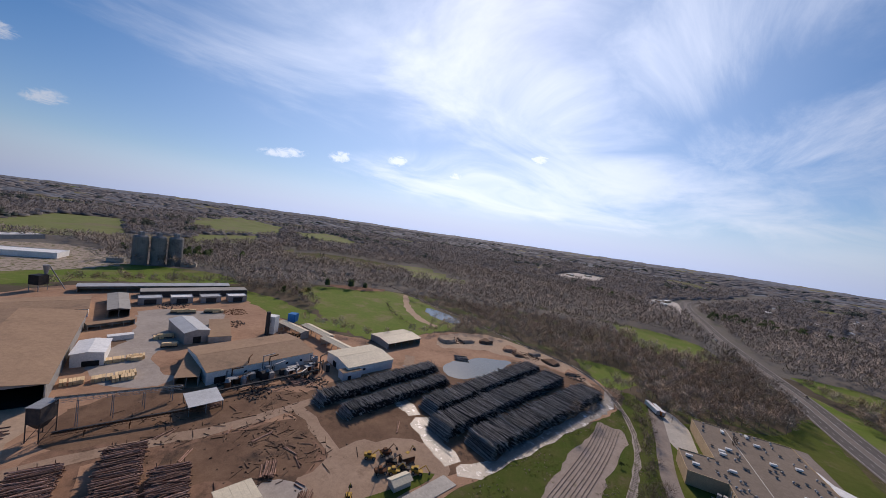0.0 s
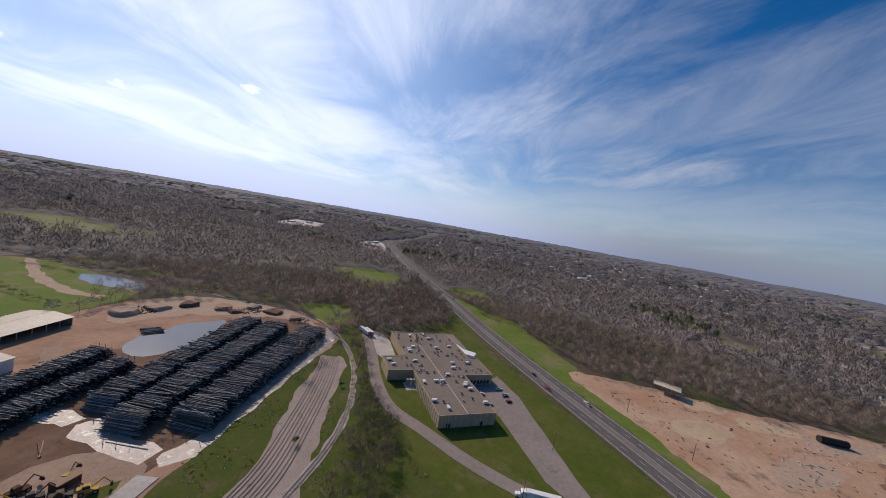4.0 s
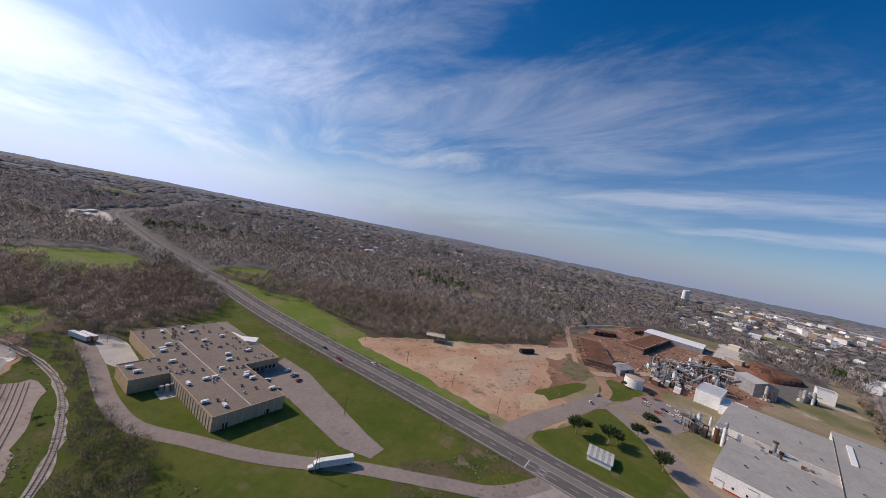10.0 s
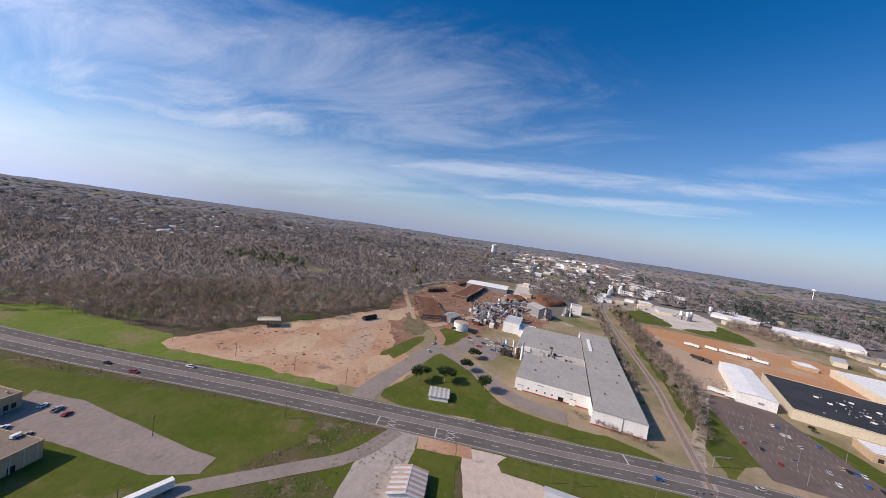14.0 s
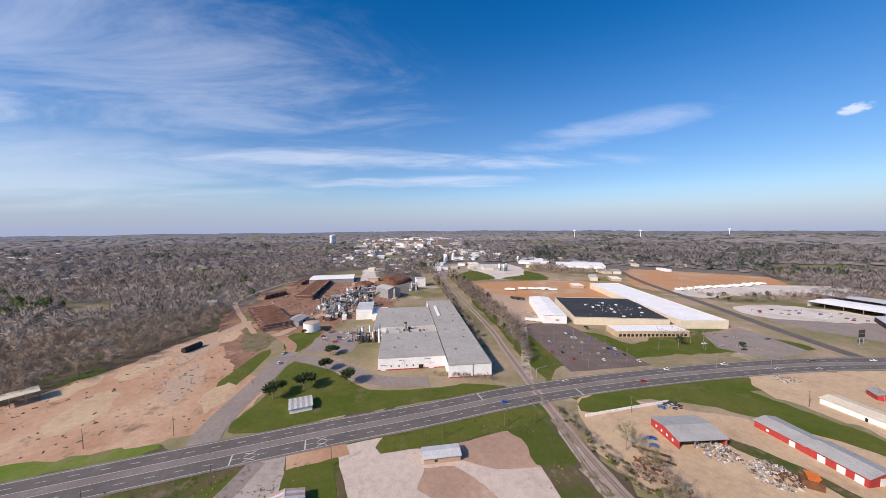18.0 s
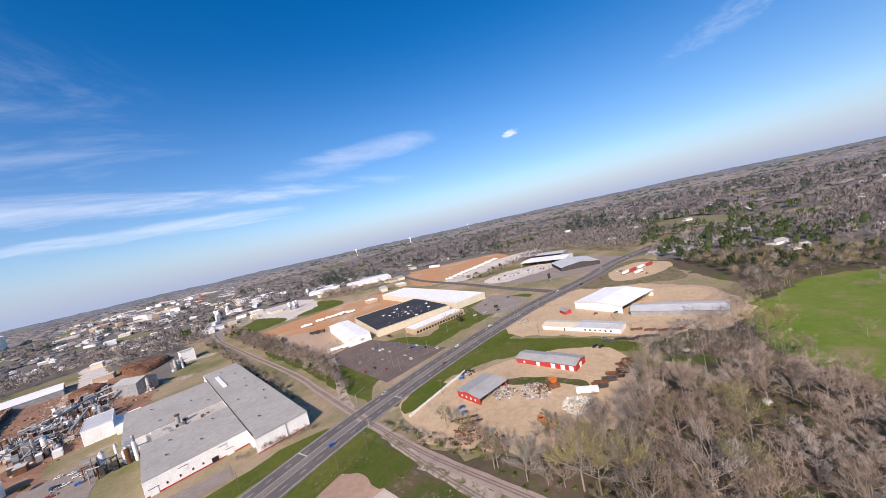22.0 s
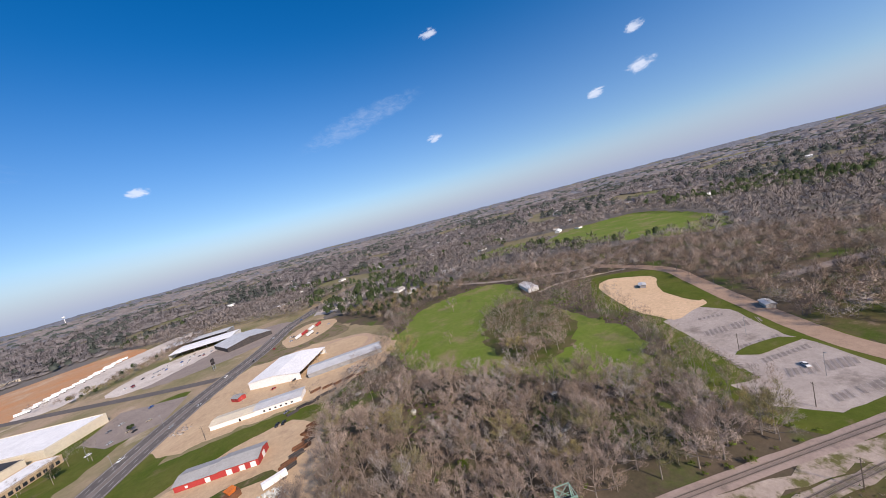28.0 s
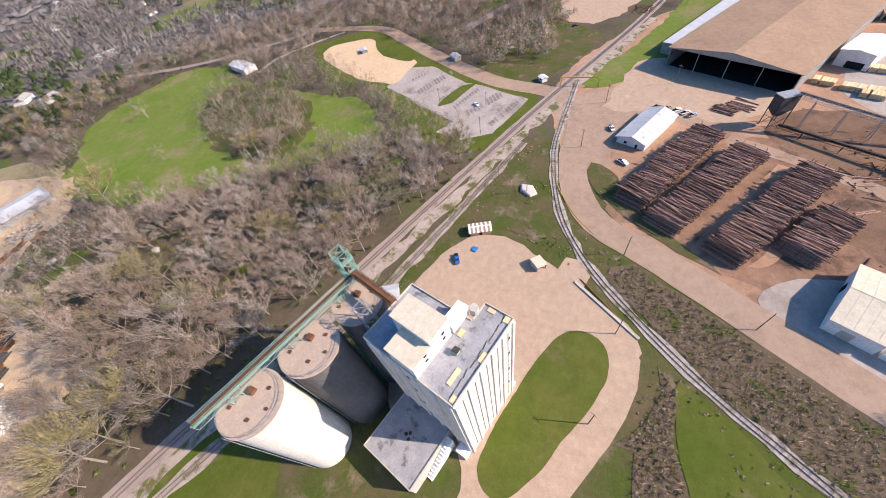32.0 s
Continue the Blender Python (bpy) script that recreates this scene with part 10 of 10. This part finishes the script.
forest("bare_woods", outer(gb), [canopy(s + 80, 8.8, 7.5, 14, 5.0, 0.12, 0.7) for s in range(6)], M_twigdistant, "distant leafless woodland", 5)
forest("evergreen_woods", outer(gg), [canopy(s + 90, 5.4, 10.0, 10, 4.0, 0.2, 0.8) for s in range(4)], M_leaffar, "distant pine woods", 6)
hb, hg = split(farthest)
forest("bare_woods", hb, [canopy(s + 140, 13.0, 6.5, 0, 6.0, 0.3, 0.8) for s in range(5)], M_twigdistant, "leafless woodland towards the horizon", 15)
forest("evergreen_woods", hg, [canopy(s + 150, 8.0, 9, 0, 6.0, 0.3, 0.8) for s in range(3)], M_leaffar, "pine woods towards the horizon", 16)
# trunks of the middle woods
tg = Geo()
for x, y, s in wood + mid[::2]:
    if math.hypot(x, y) < 420:
        tg.rod((x, y, 0), (x, y, 7 * s), 0.16, 0.08, 3)
solid("bare_trunks", tg, M_trunk, "grey trunks of the woodland", "trees", kind="stuff")
# a brushy ditch across the pasture behind the mill
hedge = [(x + rng.uniform(-2, 2), y + rng.uniform(-2, 2), rng.uniform(0.4, 0.9)) for x, y in [(q.x, q.y) for q in smooth_line([(-205, 410), (-190, 385), (-165, 358), (-134, 337), (-118, 332)], 2.2)]]
forest("brush", hedge, [clump(s + 220, 90, 1.2, 2.4, 5.0, 1.4, 0.05, 0.46) for s in range(3)], M_twigdark, "dark brush along the pasture ditch", 28)
# brush along the plant drive, weeds in the rough grass
brush = [(x, y, rng.choice((0.5, 0.8, 1.1, 1.6))) for x, y in scatter(W_DRIVE, 3.1)]
forest("brush", brush, [clump(s + 160, 120, 1.2, 2.2, 6.4, 1.4, 0.035, 0.46) for s in range(4)], M_twigdark, "dense bare brush beside the plant drive", 21)
side = [(x, y, rng.uniform(0.5, 1.15)) for poly in (W_RAIL, W_RAIL2) for x, y in scatter(poly, 5.0)]
forest("brush", side, [clump(s + 230, 60, 1.5, 2.6, 6.0, 1.4, 0.05, 0.46) for s in range(4)], M_twigdark, "dense dark brush beside the railway", 29)
SCRUB = [(150, -147), (140, -149), (114, -143), (95, -141), (76, -140), (82, -130), (112, -134), (139, -142)]
scrub = [(x, y, rng.uniform(0.5, 1.3)) for x, y in scatter(SCRUB, 2.6)]
forest("brush", scrub[::2], [clump(s + 190, 100, 1.1, 2.1, 4.0, 1.4, 0.05) for s in range(3)], M_twig, "bare brush between railway and scrap yard", 24)
forest("evergreen_shrubs", scrub[1::3], [clump(s + 195, 90, 0.9, 1.7, 2.6) for s in range(3)], M_weed, "green scrub between railway and scrap yard", 25)
weeds, dry = [], []
for x, y in scatter(GRASS_RAIL, 1.9):
    if noise.noise(Vector((x * 0.06, y * 0.06, 3))) + 0.6 * rng.random() > 0.42:
        (weeds if rng.random() < 0.5 else dry).append((x, y, rng.uniform(0.35, 0.9)))
for name, pts, m, lab in (("weeds", weeds, M_weed, "tufts of green weeds in the rough grass"), ("dry_weeds", dry, M_twig, "tufts of dry brown weeds in the rough grass")):
    keep = [q for q in pts if off_paved(q[0], q[1])]
    forest(name, keep, [clump(s + 170, 7, 0.6, 1.0, 0.5, 0.7, 0.35) for s in range(4)], m, lab, 22)
tall = [(x, y, rng.uniform(0.5, 1.4)) for x, y in list(scatter(BANK, 1.3)) + list(scatter(DITCH, 1.0)) if off_paved(x, y)]
forest("reeds", [q for k, q in enumerate(tall) if k % 3], [clump(s + 210, 10, 0.7, 0.55, 0.6, 1.8, 0.10) for s in range(4)], M_twigbrown, "dry brown reeds and weeds on the bank", 26)
forest("weeds", tall[::3], [clump(s + 215, 9, 0.6, 0.6, 0.5, 1.0, 0.22) for s in range(4)], M_weed, "green weeds on the bank", 27)
# undergrowth and blossom
under = [(x, y, rng.uniform(0.5, 1.0)) for x, y in scatter(W1, 4.6) if rng.random() < 1.3 * max(0.0, noise.noise(Vector((x * 0.03, y * 0.03, 6))) + 0.25) and not inside(x, y, MEADOW)]
forest("undergrowth", under, [clump(s + 120, 40, 0.9, 1.6, 2.0) for s in range(3)], M_leafbright, "low green undergrowth in the wood", 7)
forest("blossom_shrubs", [(-103, -135, 1.1), (-88, -113, 1.2), (-108, -150, 0.9), (-41, -186, 1.0), (-20, -240, 1), (-95, -106, 0.9), (-15, -195, 0.7)], [clump(s + 130, 160, 0.9, 2.2, 5) for s in range(2)], M_blossom, "white-blossomed shrubs in the wood", 8)


def bush(x, y, s, material=None, label="rounded dark green shrub on the lawn", n=620):
    ob = thing("shrub", x, y, 0, rng.uniform(0, 6), label, "shrub", "shrubs")
    part("stem", Geo().rod((0, 0, 0), (0, 0, 2.2 * s), 0.16 * s, 0.08 * s, 5), M_trunk, ob)
    v, nor = clump(int(x * 7 + y) % 900, n, 0.8, 2.6, 4.6)
    me = Geo().add([tuple(q * s) for q in v], [(3 * k, 3 * k + 1, 3 * k + 2) for k in range(n)]).mesh("foliage")
    rounded(me, nor)
    part("foliage", me, material or M_leaf, ob)


for x, y, s in ((239, 6, 2.4), (246, 1, 1.7), (243, -13, 2.5), (249, -18, 1.8), (238, -42, 2.4), (270, -30, 2.1), (300, -38, 1.9), (304, -43, 1.4), (372, -22, 1.2), (366, -44, 1.1), (180, -332, 1.6), (150, -372, 1.2), (252, -292, 0.9)):
    bush(x, y, s)
for x, y, s, m, lab in ((2, -172, 1.0, M_leafbright, "bright green leafing shrub in the wood"), (-44, -131, 1.0, M_leafbright, "bright green leafing shrub in the wood"), (-30, -196, 0.8, M_leafbright, "bright green leafing shrub"), (20, 150, 0.7, M_leaf, "dark round bush beside the tracks"), (48, 196, 0.6, M_leaf, "dark bush beside the spur"), (8, 108, 0.8, M_leaf, "dark bush on the slope")):
    bush(x, y, s, m, lab, 260)

# ---- houses among the trees ----
for x, y, t in SITES:
    z = hills(x, y)
    w, d = rng.uniform(11, 20), rng.uniform(9, 13)
    ob = thing("house", x, y, z, t, "small pale house among the bare trees", "house", "houses among the trees")
    part("wall", Geo().box(0, 0, -1, w, d, 4.8), M_white if rng.random() < 0.75 else M_brick, ob)
    g = Geo()
    p, q = w / 2 + 0.5, d / 2 + 0.6
    g.add([(-p, -q, 3.6), (p, -q, 3.6), (p, q, 3.6), (-p, q, 3.6), (-p, 0, 6.4), (p, 0, 6.4)], [(0, 1, 5, 4), (2, 3, 4, 5), (1, 2, 5), (3, 0, 4), (3, 2, 1, 0)])
    part("roof", g, rng.choice((M_greyroof, M_whiteroof, M_metalroof, M_brownroof, M_whiteroof)), ob)

# ---- outlying buildings of the town ----
for k in range(46):
    if k < 30:
        x, y = rng.uniform(420, 1150), rng.uniform(-980, -330)
        if not inside(x, y, DISTRICT):
            continue
    else:
        a = radians(rng.uniform(-38, -8))
        x, y = rng.uniform(1100, 2100) * math.cos(a), rng.uniform(1200, 2100) * math.sin(a)
    w, d, h, t = rng.uniform(16, 50), rng.uniform(12, 26), rng.uniform(4, 8), rng.uniform(-0.8, -0.2)
    ob = thing("town_building", x, y, hills(x, y), t, "pale flat-roofed building at the edge of town", "building", "outlying buildings")
    part("wall", Geo().box(0, 0, -1, w, d, h + 1), rng.choice((M_white, M_brick, M_creamroof)), ob)
    part("roof", Geo().box(0, 0, h, w + 0.6, d + 0.6, 0.4), rng.choice((M_whiteroof, M_metalroof, M_greyroof)), ob)
    for j in range(int(w / 6) if math.hypot(x, y) < 900 else 0):
        part("window", Geo().box(-w / 2 + 3 + 6 * j, -d / 2 - 0.05, 1.2, 2.4, 0.2, 1.6), M_glass, ob)

# ---- low buildings round the far highway junction ----
for x, y, w, d, t in ((240, 975, 46, 12, 1.1), (262, 968, 40, 12, 1.1), (270, 1020, 22, 14, 0.9), (292, 1050, 26, 14, 0.9), (378, 815, 30, 14, 0.4), (532, 897, 24, 14, 0.2), (634, 1100, 26, 16, 0.6), (690, 1000, 20, 14, 0.5), (60, 1420, 40, 18, 1.2), (130, 1480, 24, 16, 0.7), (945, 947, 26, 14, 0.9), (645, 710, 18, 12, 0.2)):
    ob = thing("roadside_building", x, y, hills(x, y), t, "low flat-roofed building near the highway junction", "building", "buildings of the far junction")
    part("wall", Geo().box(0, 0, -1, w, d, 5.5), rng.choice((M_white, M_brick, M_creamroof)), ob)
    part("roof", Geo().box(0, 0, 4.5, w + 0.8, d + 0.8, 0.4), rng.choice((M_whiteroof, M_metalroof, M_greyroof)), ob)

# ---- the town on the far rise ----
rng = random.Random(202)
for k in range(44):
    a, r = radians(rng.uniform(-27, -13)), rng.uniform(1650, 2650)
    x, y = r * math.cos(a), r * math.sin(a)
    w, d, h = rng.uniform(16, 50), rng.uniform(14, 28), rng.uniform(10, 19)
    ob = thing("town_house", x, y, hills(x, y), rng.uniform(-0.6, 0.2), "small far-off town building, pale or brick-red", "building", "buildings of the far town")
    part("wall", Geo().box(0, 0, -3, w, d, h + 3), rng.choice((M_white, M_white, M_redbrick, M_brick)), ob)
    part("roof", Geo().box(0, 0, h, w + 0.8, d + 0.8, 0.5), rng.choice((M_whiteroof, M_metalroof, M_rustroof, M_greyroof)), ob)
